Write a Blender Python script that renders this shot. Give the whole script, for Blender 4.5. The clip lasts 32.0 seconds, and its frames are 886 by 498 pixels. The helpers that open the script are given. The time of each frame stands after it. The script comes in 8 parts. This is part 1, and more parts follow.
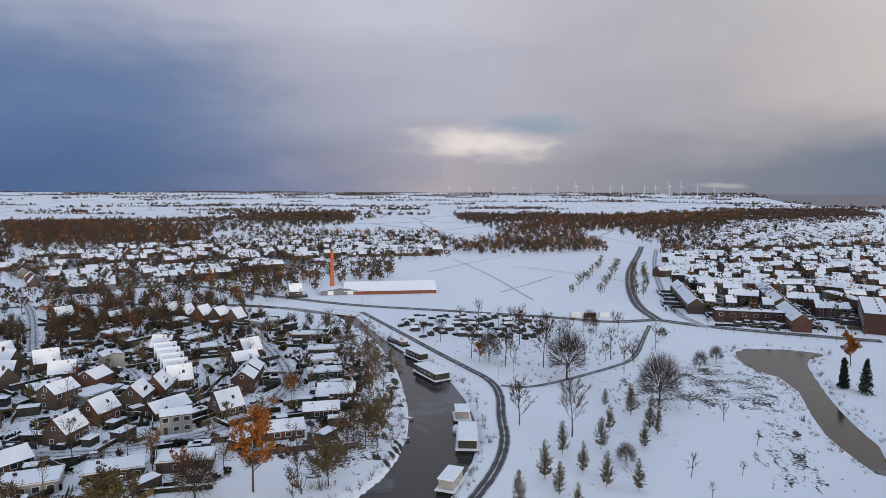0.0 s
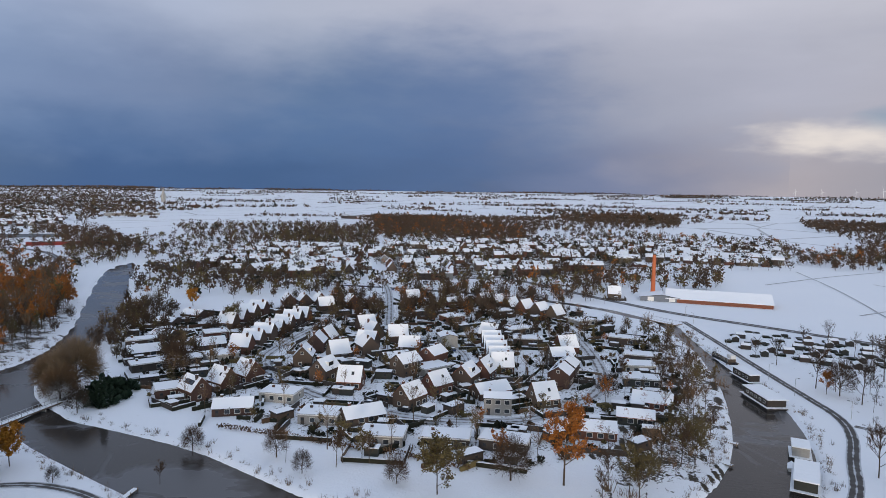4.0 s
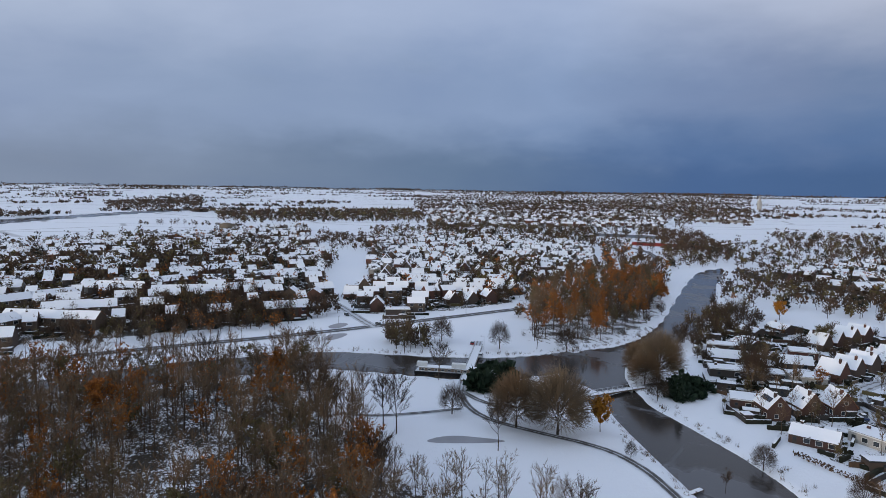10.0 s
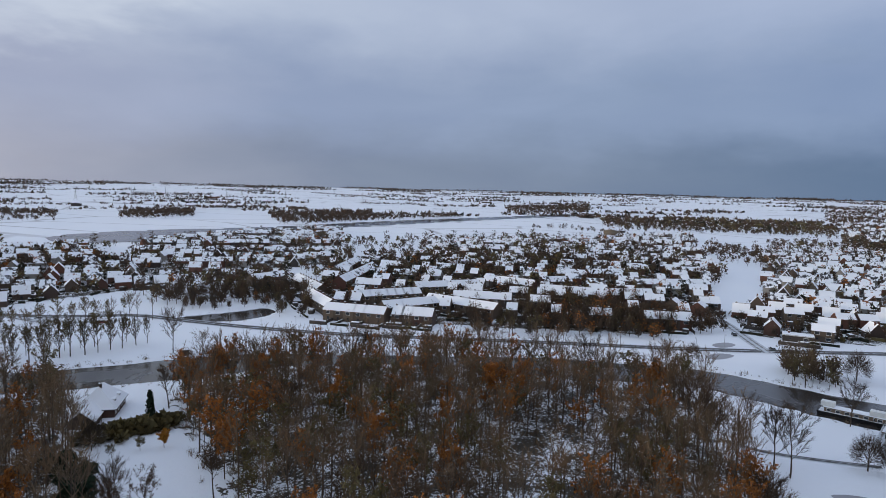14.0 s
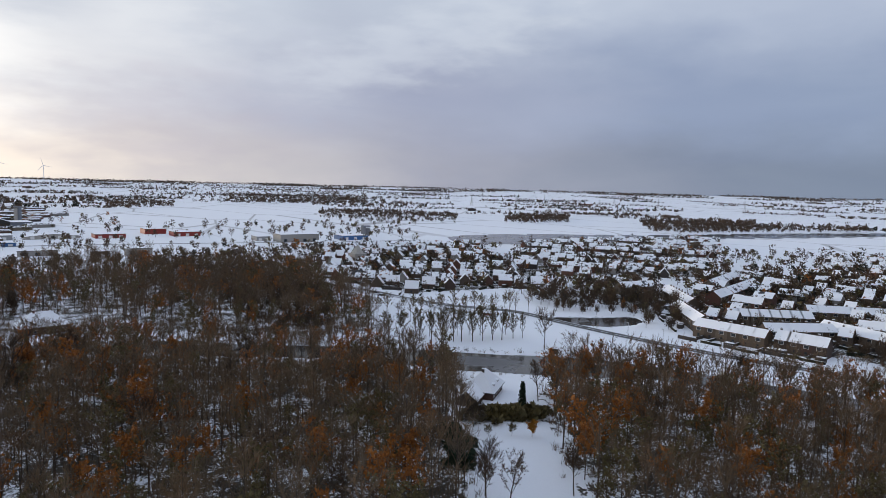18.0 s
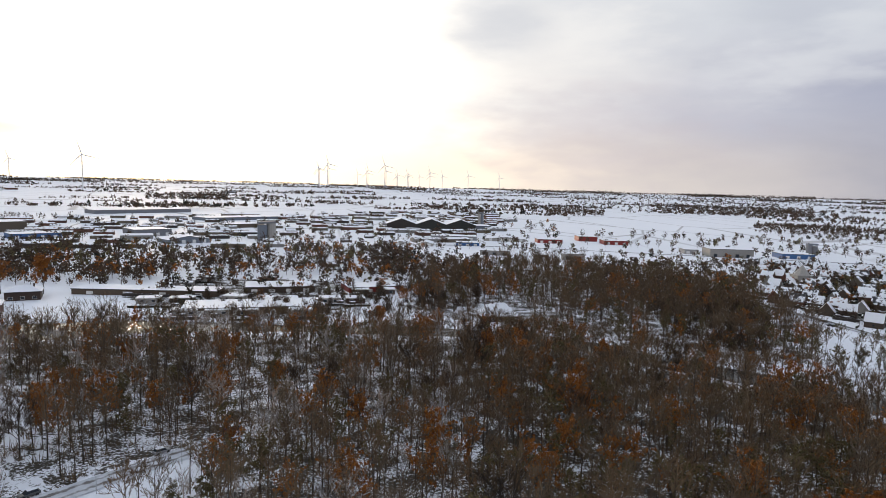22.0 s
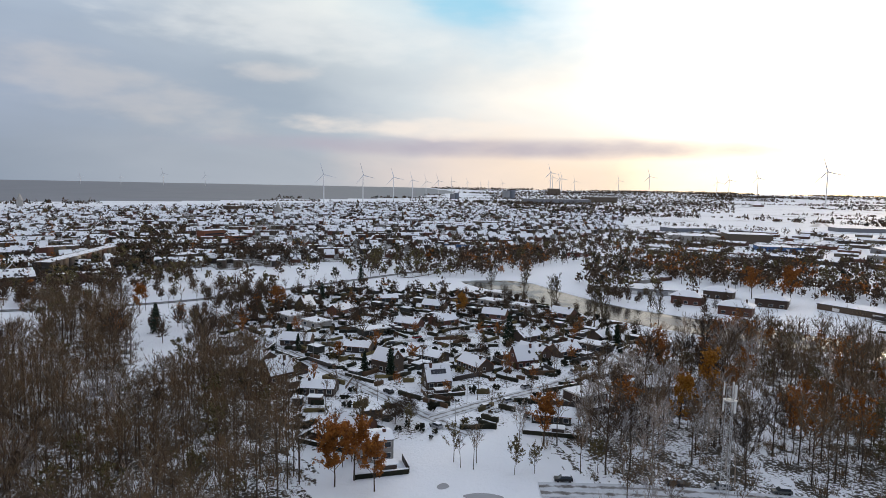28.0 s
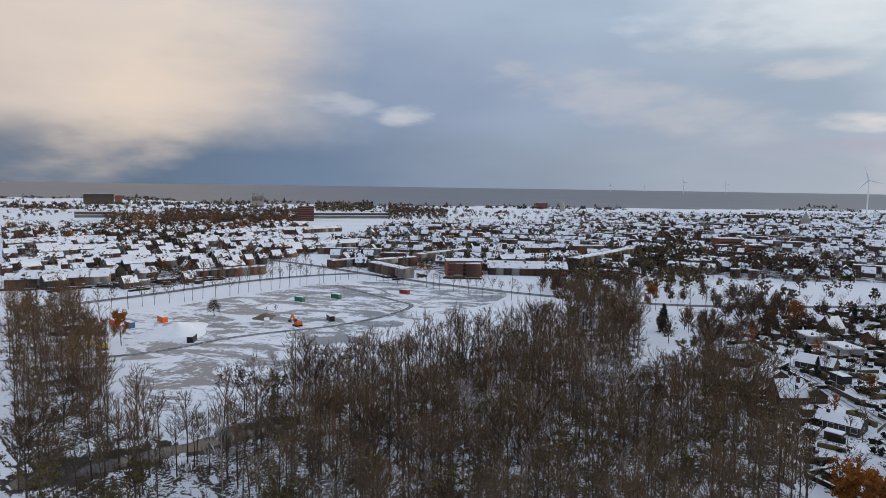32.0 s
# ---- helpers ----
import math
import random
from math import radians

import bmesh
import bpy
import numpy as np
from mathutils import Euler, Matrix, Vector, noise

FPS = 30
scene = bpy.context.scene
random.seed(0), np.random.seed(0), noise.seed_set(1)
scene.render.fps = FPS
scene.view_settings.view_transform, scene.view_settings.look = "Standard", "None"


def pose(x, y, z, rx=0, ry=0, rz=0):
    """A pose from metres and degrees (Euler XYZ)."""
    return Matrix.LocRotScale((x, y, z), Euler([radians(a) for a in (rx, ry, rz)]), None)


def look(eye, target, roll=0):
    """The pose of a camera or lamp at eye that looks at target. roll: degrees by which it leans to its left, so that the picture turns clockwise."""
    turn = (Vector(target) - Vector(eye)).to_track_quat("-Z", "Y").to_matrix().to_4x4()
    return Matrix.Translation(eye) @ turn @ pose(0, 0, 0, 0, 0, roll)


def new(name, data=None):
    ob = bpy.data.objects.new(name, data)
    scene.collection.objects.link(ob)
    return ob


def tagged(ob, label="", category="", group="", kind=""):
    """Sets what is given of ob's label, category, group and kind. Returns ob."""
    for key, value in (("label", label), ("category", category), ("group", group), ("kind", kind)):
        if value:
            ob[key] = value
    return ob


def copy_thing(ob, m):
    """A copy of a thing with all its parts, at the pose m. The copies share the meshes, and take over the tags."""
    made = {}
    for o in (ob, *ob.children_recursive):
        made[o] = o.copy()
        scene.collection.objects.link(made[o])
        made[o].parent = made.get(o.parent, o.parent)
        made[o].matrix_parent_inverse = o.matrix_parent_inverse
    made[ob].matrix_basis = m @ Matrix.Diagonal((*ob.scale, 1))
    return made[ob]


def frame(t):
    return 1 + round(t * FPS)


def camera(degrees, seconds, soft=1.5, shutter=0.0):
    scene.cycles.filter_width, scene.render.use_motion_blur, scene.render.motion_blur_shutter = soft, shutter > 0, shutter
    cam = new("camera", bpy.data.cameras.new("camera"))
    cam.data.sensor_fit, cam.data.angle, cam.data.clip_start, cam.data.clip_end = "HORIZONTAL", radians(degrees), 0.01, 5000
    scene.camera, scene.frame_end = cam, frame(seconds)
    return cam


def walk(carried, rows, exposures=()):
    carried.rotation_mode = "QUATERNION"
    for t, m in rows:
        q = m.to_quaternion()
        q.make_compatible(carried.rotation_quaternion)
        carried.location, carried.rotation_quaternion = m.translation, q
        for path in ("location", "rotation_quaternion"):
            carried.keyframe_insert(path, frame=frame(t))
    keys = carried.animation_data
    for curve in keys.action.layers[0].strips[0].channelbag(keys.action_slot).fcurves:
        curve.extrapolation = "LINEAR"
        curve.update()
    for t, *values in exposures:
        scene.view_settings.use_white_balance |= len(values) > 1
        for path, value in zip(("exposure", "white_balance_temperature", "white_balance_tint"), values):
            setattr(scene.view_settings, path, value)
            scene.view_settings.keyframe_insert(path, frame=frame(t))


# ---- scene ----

from functools import lru_cache

# ---------------------------------------------------------------- camera
cam = camera(69.4, 32.0, soft=0.7)
PATH = [
    (0, -0.00, -0.00, 70.00, 84.76, -0.17, 0.02), (1, -0.15, -0.13, 70.01, 84.64, -0.43, 6.97),
    (2, -0.37, -0.34, 70.02, 84.58, -0.55, 13.75), (3, -0.59, -0.46, 70.01, 84.62, -0.66, 20.75),
    (3.5, -0.70, -0.43, 69.98, 84.65, -0.74, 24.37), (5.5, -0.92, 0.67, 69.71, 84.59, -0.76, 40.83),
    (6, -0.95, 1.13, 69.61, 84.55, -0.71, 44.96), (7, -1.03, 1.98, 69.41, 84.48, -0.69, 52.61),
    (8, -1.19, 2.42, 69.26, 84.51, -0.85, 60.72), (9, -1.51, 2.27, 69.20, 84.46, -0.91, 69.45),
    (10, -1.92, 1.74, 69.19, 84.54, -0.96, 78.09), (11, -2.32, 1.11, 69.19, 84.50, -1.12, 86.83),
    (12, -2.60, 0.66, 69.15, 84.51, -1.20, 95.56), (13, -2.73, 0.45, 69.03, 84.46, -1.28, 103.56),
    (14, -2.77, 0.35, 68.87, 84.53, -1.41, 111.47), (14.5, -2.76, 0.32, 68.79, 84.51, -1.46, 115.75),
    (16.5, -2.54, 0.13, 68.79, 84.38, -1.58, 131.65), (17, -2.50, 0.03, 68.91, 84.40, -1.46, 135.50),
    (18, -2.39, -0.19, 69.23, 84.39, -1.45, 143.82), (19, -2.05, -0.33, 69.55, 84.33, -1.47, 152.45),
    (20, -1.26, -0.26, 69.75, 84.26, -1.61, 161.51), (21, 0.23, 0.13, 69.83, 84.19, -1.57, 170.70),
    (22, 2.24, 0.75, 69.85, 84.32, -1.63, 180.60), (23, 4.34, 1.42, 69.75, 84.31, -1.49, 190.36),
    (24, 6.10, 1.97, 69.51, 84.34, -1.53, 199.87), (25, 7.42, 2.40, 69.04, 84.41, -1.33, 210.13),
    (25.5, 7.99, 2.61, 68.74, 84.43, -1.21, 215.31), (27.5, 9.86, 3.15, 67.36, 84.40, -1.28, 235.34),
    (28, 10.25, 3.17, 67.05, 84.35, -1.17, 240.55), (29, 10.93, 2.95, 66.40, 84.31, -1.15, 251.15),
    (30, 11.46, 2.49, 65.73, 84.29, -0.98, 262.21), (31, 11.87, 1.99, 65.14, 84.32, -0.85, 273.40),
    (32, 12.16, 1.66, 64.72, 84.33, -0.84, 284.58),
]
LIGHTING = [(0, 0.0, 6250, 10), (8, 0.03, 6150, 10), (16, 0.05, 6300, 10), (20, 0.12, 6600, 10), (24, 0.28, 7100, 10), (27, 0.18, 6950, 10), (31, 0.06, 6650, 10), (32, 0.05, 6600, 10)]
walk(cam, [(r[0], pose(*r[1:])) for r in PATH], LIGHTING)

# ---------------------------------------------------------------- world and sun
SUN_AZ, SUN_EL = 204.0, 4.0


def lin(c):
    return tuple((v / 255 / 12.92) if v / 255 <= 0.04045 else ((v / 255 + 0.055) / 1.055) ** 2.4 for v in c)


class Nodes:
    """Short-hand for building a node tree."""

    def __init__(self, tree):
        self.t = tree
        tree.nodes.clear()

    def n(self, kind, **kw):
        nd = self.t.nodes.new(kind)
        for k, v in kw.items():
            setattr(nd, k, v)
        return nd

    def put(self, sock, v):
        if isinstance(v, bpy.types.NodeSocket):
            self.t.links.new(v, sock)
        elif v is not None:
            sock.default_value = v

    def m(self, op, a, b=None, c=None, clamp=False):
        nd = self.n("ShaderNodeMath", operation=op, use_clamp=clamp)
        for i, v in enumerate((a, b, c)):
            self.put(nd.inputs[i], v)
        return nd.outputs[0]

    def ramp(self, fac, stops, interp="LINEAR"):
        nd = self.n("ShaderNodeValToRGB")
        nd.color_ramp.interpolation = interp
        el = nd.color_ramp.elements
        while len(el) > 1:
            el.remove(el[-1])
        for i, (p, c) in enumerate(stops):
            e = el[0] if i == 0 else el.new(p)
            e.position = p
            e.color = (*c, 1) if len(c) == 3 else c
        self.put(nd.inputs[0], fac)
        return nd.outputs[0]

    def mix(self, f, a, b, blend="MIX"):
        nd = self.n("ShaderNodeMix", data_type="RGBA", blend_type=blend)
        for s, v in ((nd.inputs[0], f), (nd.inputs[6], a), (nd.inputs[7], b)):
            self.put(s, v if not isinstance(v, tuple) or len(v) != 3 else (*v, 1))
        return nd.outputs[2]

    def noise(self, vec, scale, detail=3, rough=0.5, distort=0.0):
        nd = self.n("ShaderNodeTexNoise")
        self.put(nd.inputs["Vector"], vec)
        for k, v in (("Scale", scale), ("Detail", detail), ("Roughness", rough), ("Distortion", distort)):
            nd.inputs[k].default_value = v
        return nd.outputs["Fac"]

    def step(self, x, lo, hi):
        nd = self.n("ShaderNodeMapRange", interpolation_type="SMOOTHSTEP")
        self.put(nd.inputs[0], x)
        nd.inputs[1].default_value, nd.inputs[2].default_value = lo, hi
        return nd.outputs[0]

    def scaled(self, vec, s, off=None):
        nd = self.n("ShaderNodeVectorMath", operation="MULTIPLY_ADD")
        self.put(nd.inputs[0], vec)
        nd.inputs[1].default_value = s
        self.put(nd.inputs[2], off if off is not None else (0, 0, 0))
        return nd.outputs[0]


world = bpy.data.worlds.new("sky")
scene.world = world
world.use_nodes = True
W = Nodes(world.node_tree)
gen = W.n("ShaderNodeTexCoord").outputs["Generated"]
sep = W.n("ShaderNodeSeparateXYZ")
W.put(sep.inputs[0], gen)
warp = W.m("SUBTRACT", W.noise(W.scaled(gen, (5, 5, 12)), 1.0, 4, 0.55), 0.5)
az = W.m("FRACT", W.m("ADD", W.m("DIVIDE", W.m("ARCTAN2", W.m("MULTIPLY", sep.outputs[0], -1), sep.outputs[1]), 2 * math.pi), 1.0))
azw = W.m("ADD", az, W.m("MULTIPLY", warp, 0.035))
el = W.m("MULTIPLY", W.m("ARCSINE", sep.outputs[2]), 180 / math.pi)
elw = W.m("ADD", el, W.m("MULTIPLY", warp, 6.0))


def around(stops):
    """Sky colours by azimuth, closed at the ends."""
    out = [(a / 360, tuple(v * (s[0] if s else 1) for v in lin(c))) for a, c, *s in stops]
    return out + [(1.0, out[0][1])]


LOW = around([(0, (176, 168, 172)), (14, (120, 130, 158)), (27, (88, 108, 142)), (43, (76, 102, 140)), (58, (76, 102, 142)),
              (77, (104, 124, 150)), (101, (126, 140, 161)), (120, (134, 145, 164)), (145, (168, 170, 184)), (164, (214, 208, 206)),
              (183, (255, 240, 222), 1.15), (196, (255, 236, 205), 1.7), (204, (255, 232, 190), 3.2), (214, (255, 238, 210), 1.7),
              (227, (252, 232, 212)), (241, (216, 208, 208)), (252, (168, 178, 192)), (277, (140, 154, 174)), (294, (114, 134, 160)),
              (310, (100, 118, 140)), (335, (128, 132, 142)), (348, (158, 156, 164))])
MID = around([(0, (176, 176, 188)), (12, (166, 168, 182)), (23, (124, 139, 168)), (40, (106, 128, 160)), (50, (122, 138, 168)),
              (67, (136, 155, 186)), (96, (143, 159, 185)), (125, (150, 163, 188)), (146, (168, 174, 194)), (160, (190, 194, 208)),
              (173, (232, 232, 234)), (183, (255, 252, 246), 1.15), (193, (255, 250, 240), 1.6), (204, (255, 248, 232), 2.4),
              (218, (255, 250, 242), 1.5), (231, (252, 250, 246)), (243, (204, 215, 225)), (255, (160, 176, 194)), (275, (154, 169, 192)),
              (290, (140, 157, 184)), (300, (180, 180, 186)), (310, (222, 208, 196)), (337, (180, 175, 178))])
HIGH = around([(0, (198, 197, 206)), (19, (190, 190, 202)), (43, (180, 185, 200)), (67, (166, 180, 206)), (96, (168, 180, 203)),
               (135, (192, 201, 216)), (154, (190, 198, 212)), (173, (216, 221, 229)), (188, (255, 252, 248), 1.2), (204, (255, 252, 246), 1.8),
               (222, (252, 252, 250), 1.25), (236, (186, 219, 241)), (250, (228, 237, 241)), (270, (168, 186, 208)), (289, (166, 182, 204)),
               (306, (228, 216, 206)), (341, (186, 182, 185))])
low, mid, high = W.ramp(azw, LOW), W.ramp(azw, MID), W.ramp(azw, HIGH)
sky = W.mix(W.step(elw, 1.5, 7.0), low, mid)
sky = W.mix(W.step(elw, 8.0, 16.0), sky, high)
sky = W.mix(W.step(el, 22.0, 60.0), sky, (0.46, 0.54, 0.70))
clear = W.n("ShaderNodeTexSky", sky_type="NISHITA", sun_disc=False)
clear.sun_elevation, clear.sun_rotation = radians(SUN_EL), radians(-SUN_AZ)
clear_sky = W.n("ShaderNodeVectorMath", operation="SCALE")
W.put(clear_sky.inputs[0], clear.outputs[0])
clear_sky.inputs[3].default_value = 0.12
gaps = W.m("MULTIPLY", W.step(W.noise(W.scaled(gen, (4, 4, 14)), 1.0, 4, 0.55), 0.6, 0.75), 0.05)
sky = W.mix(gaps, sky, clear_sky.outputs[0])
# streaks and billows
billow = W.noise(W.scaled(gen, (3.2, 3.2, 11)), 1.0, 5, 0.5, 0.4)
sky = W.mix(1.0, sky, W.ramp(billow, [(0.25, (0.88, 0.89, 0.92)), (0.5, (0.96, 0.96, 0.96)), (0.78, (1.05, 1.04, 1.03))]), "MULTIPLY")


def cloud(a0, e0, wa, we, colour, strength, tilt=0.0, rag=0.5):
    """A soft cloud: its azimuth, height, half-widths in degrees."""
    global sky
    da = W.m("MULTIPLY", W.m("SUBTRACT", W.m("FRACT", W.m("ADD", W.m("SUBTRACT", az, a0 / 360), 1.5)), 0.5), 360.0)
    de = W.m("SUBTRACT", W.m("SUBTRACT", el, e0), W.m("MULTIPLY", da, tilt))
    q = W.m("ADD", W.m("POWER", W.m("ABSOLUTE", W.m("DIVIDE", da, wa)), 2.0), W.m("POWER", W.m("ABSOLUTE", W.m("DIVIDE", de, we)), 2.0))
    q = W.m("ADD", q, W.m("MULTIPLY", W.m("SUBTRACT", W.noise(W.scaled(gen, (14, 14, 46)), 1.0, 4, 0.5), 0.5), rag * 4))
    f = W.m("MULTIPLY", W.m("SUBTRACT", 1.0, W.step(q, -0.5, 1.7)), strength)
    sky = W.mix(f, sky, lin(colour))


cloud(30, 6.5, 14, 7.5, (84, 110, 152), 0.5, -0.1, 0.5)
cloud(50, 4.5, 22, 2.5, (88, 116, 156), 0.5, 0.0, 0.3)
cloud(356.2, 4.1, 7, 1.4, (238, 226, 214), 0.85, 0.03, 0.8)
cloud(336.8, 0.45, 2.4, 0.22, (236, 226, 220), 0.32, 0.05, 1.3)
cloud(351.8, 5.6, 4, 1.0, (120, 150, 172), 0.6)
cloud(235.1, 3.4, 24, 0.9, (172, 168, 186), 0.85, 0.0, 0.3)
cloud(240.8, 4.9, 12, 0.9, (246, 236, 228), 0.6, 0.03, 0.9)
cloud(267.8, 7.0, 11, 2.2, (210, 206, 206), 0.36, 0.22, 0.9)
cloud(293.8, 6.8, 3.2, 0.9, (206, 210, 217), 0.42, 0.08, 1.2)
cloud(288.0, 6.0, 2.6, 0.8, (220, 221, 224), 0.5, -0.06, 1.2)
cloud(306.3, 7.0, 10, 4.5, (226, 210, 196), 0.55, -0.5)
cloud(238.8, 15.5, 5, 2.2, (146, 206, 236), 0.85, 0.1, 0.6)
cloud(253, 12.6, 14, 2.2, (230, 235, 239), 0.45, 0.03, 0.9)
cloud(255.3, 9.2, 4, 0.9, (224, 220, 219), 0.4, 0.0, 1.0)
cloud(146, 12, 14, 3.0, (214, 220, 228), 0.45, -0.26, 0.9)
cloud(171, 13, 8, 4, (232, 233, 235), 0.5, 0.0, 0.7)
cloud(168, 4.5, 12, 4.5, (182, 176, 190), 0.4, 0.0, 0.7)
cloud(176.3, 13.5, 5, 2.5, (176, 184, 200), 0.5)
out = W.n("ShaderNodeOutputWorld")
bg = W.n("ShaderNodeBackground")
W.put(bg.inputs[0], sky)
bg.inputs[1].default_value = 1.0
W.put(out.inputs[0], bg.outputs[0])

sun = new("sun", bpy.data.lights.new("sun", "SUN"))
sun.data.energy, sun.data.angle, sun.data.color = 1.9, radians(9), (1.0, 0.78, 0.56)
sun_way = Vector((-math.sin(radians(SUN_AZ)) * math.cos(radians(SUN_EL)), math.cos(radians(SUN_AZ)) * math.cos(radians(SUN_EL)), math.sin(radians(SUN_EL))))
sun.matrix_world = look(sun_way * 100, (0, 0, 0))

# ---------------------------------------------------------------- materials
SNOW = (0.86, 0.89, 0.93)


def material(name):
    m = bpy.data.materials.new(name)
    m.use_nodes = True
    return m, Nodes(m.node_tree)


def finish(k, colour, rough=0.8, bump=None, depth=0.1, metal=0.0, spec=0.3, trans=0.0):
    b = k.n("ShaderNodeBsdfPrincipled")
    k.put(b.inputs["Base Color"], colour if not isinstance(colour, tuple) else (*colour[:3], 1))
    k.put(b.inputs["Roughness"], rough)
    b.inputs["Metallic"].default_value = metal
    b.inputs["Specular IOR Level"].default_value = spec
    b.inputs["Transmission Weight"].default_value = trans
    if bump is not None:
        bp = k.n("ShaderNodeBump")
        bp.inputs["Distance"].default_value = depth
        bp.inputs["Strength"].default_value = 0.8
        k.put(bp.inputs["Height"], bump)
        k.put(b.inputs["Normal"], bp.outputs[0])
    k.put(k.n("ShaderNodeOutputMaterial").inputs[0], b.outputs[0])


def coords(k, random=True):
    """Object coordinates, shifted from one copy to the next."""
    v = k.n("ShaderNodeTexCoord").outputs["Object"]
    if not random:
        return v
    r = k.n("ShaderNodeObjectInfo").outputs["Random"]
    comb = k.n("ShaderNodeCombineXYZ")
    for i in range(3):
        k.put(comb.inputs[i], k.m("MULTIPLY", r, 37.0 + 11 * i))
    return k.scaled(v, (1, 1, 1), comb.outputs[0])


def rnd(k):
    return k.n("ShaderNodeObjectInfo").outputs["Random"]


def topsnow(k, colour, vec, lo, hi, scale=0.8):
    """Snow lying on what faces up, broken by noise."""
    s = k.n("ShaderNodeSeparateXYZ")
    k.put(s.inputs[0], k.n("ShaderNodeNewGeometry").outputs["Normal"])
    f = k.step(k.m("ADD", s.outputs[2], k.m("MULTIPLY", k.m("SUBTRACT", k.noise(vec, scale, 3), 0.5), 1.2)), lo, hi)
    return k.mix(f, colour, SNOW)


def plain(name, colour, rough=0.7, metal=0.0, spread=0.15, scale=3.0, spec=0.3):
    m, k = material(name)
    v = coords(k)
    n = k.noise(v, scale, 4)
    c = k.mix(n, tuple(x * (1 - spread) for x in colour), tuple(min(1, x * (1 + spread)) for x in colour))
    finish(k, c, rough, n, 0.01, metal, spec)
    return m


def wall_material(name, colours, brick=True):
    m, k = material(name)
    v = coords(k)
    base = k.ramp(rnd(k), [(i / len(colours), c) for i, c in enumerate(colours)], "CONSTANT")
    n = k.noise(v, 1.2, 4)
    c = k.mix(k.m("MULTIPLY", n, 0.45), base, (0.08, 0.07, 0.065))
    if brick:
        fine = k.noise(k.scaled(v, (5, 5, 14)), 1.0, 2)
        c = k.mix(k.m("MULTIPLY", fine, 0.35), c, (0.08, 0.06, 0.05))
        finish(k, c, 0.85, fine, 0.01)
    else:
        finish(k, c, 0.8, n, 0.01)
    return m


def roof_material(name, tiles, cover):
    """Tiles under uneven snow; cover is the share that lies white."""
    m, k = material(name)
    v = coords(k)
    tile = k.ramp(k.m("FRACT", k.m("MULTIPLY", rnd(k), 7.31)), [(i / len(tiles), c) for i, c in enumerate(tiles)], "CONSTANT")
    n = k.m("ADD", k.m("MULTIPLY", k.noise(v, 0.22, 4, 0.6), 0.75), k.m("MULTIPLY", k.noise(v, 1.6, 3), 0.25))
    edge = k.m("ADD", n, k.m("MULTIPLY", k.m("SUBTRACT", rnd(k), 0.5), 0.12))
    s = k.n("ShaderNodeSeparateXYZ")
    k.put(s.inputs[0], k.n("ShaderNodeNewGeometry").outputs["Normal"])
    f = k.m("MULTIPLY", k.step(edge, 1 - cover - 0.05, 1 - cover + 0.04), k.step(s.outputs[2], 0.1, 0.4))
    rows = k.n("ShaderNodeTexWave", wave_type="BANDS", bands_direction="Z")
    k.put(rows.inputs["Vector"], v)
    rows.inputs["Scale"].default_value = 3.0
    c = k.mix(f, k.mix(k.m("MULTIPLY", k.noise(v, 2.5), 0.5), tile, (0.03, 0.03, 0.03)), SNOW)
    finish(k, c, 0.75, k.m("ADD", k.m("MULTIPLY", rows.outputs["Fac"], 0.15), f), 0.06)
    return m


M_brick = wall_material("brick", [(0.13, 0.045, 0.03), (0.075, 0.033, 0.024), (0.15, 0.06, 0.04), (0.085, 0.06, 0.045), (0.055, 0.034, 0.027)])
M_beige = wall_material("beige_brick", [(0.13, 0.095, 0.065), (0.09, 0.066, 0.047), (0.16, 0.125, 0.09)])
M_white = wall_material("white_render", [(0.46, 0.45, 0.42), (0.36, 0.35, 0.33)], False)
M_dark = wall_material("dark_boards", [(0.045, 0.038, 0.034), (0.07, 0.052, 0.042), (0.032, 0.038, 0.034)], False)
M_orange = wall_material("orange_brick", [(0.36, 0.12, 0.05), (0.30, 0.10, 0.05), (0.20, 0.06, 0.045)])
M_redbrick = wall_material("dark_red_brick", [(0.085, 0.032, 0.024)])
M_roof = roof_material("snowy_tiles", [(0.05, 0.05, 0.055), (0.07, 0.06, 0.06), (0.30, 0.11, 0.05), (0.045, 0.045, 0.05), (0.22, 0.09, 0.05)], 0.66)
M_flat = roof_material("snowy_flat_roof", [(0.06, 0.06, 0.065)], 0.82)
M_glass = plain("dark_glass", (0.035, 0.042, 0.05), 0.08, 0.0, 0.3, 0.5, 0.6)
M_frame = plain("white_paint", (0.72, 0.72, 0.70), 0.5)
M_panel = plain("solar_panel", (0.018, 0.02, 0.03), 0.15, 0.0, 0.3, 1.0, 0.6)
M_steel = plain("galvanised_steel", (0.42, 0.43, 0.44), 0.45, 0.6)
M_turbine = plain("grey_white_paint", (0.74, 0.75, 0.77), 0.5)
M_hall = wall_material("sheet_cladding", [(0.36, 0.37, 0.38), (0.24, 0.25, 0.27), (0.44, 0.42, 0.38), (0.20, 0.23, 0.27)], False)
M_red = plain("red_paint", (0.24, 0.035, 0.028), 0.5)
M_orangep = plain("orange_paint", (0.72, 0.12, 0.02), 0.5)
M_black = plain("black_paint", (0.025, 0.025, 0.028), 0.5)
M_green = plain("green_paint", (0.03, 0.16, 0.10), 0.5)
M_yellow = plain("yellow_paint", (0.55, 0.38, 0.05), 0.4)
M_blue = plain("blue_paint", (0.05, 0.13, 0.30), 0.5)
M_wood = plain("weathered_wood", (0.16, 0.12, 0.09), 0.8)
M_snow = None


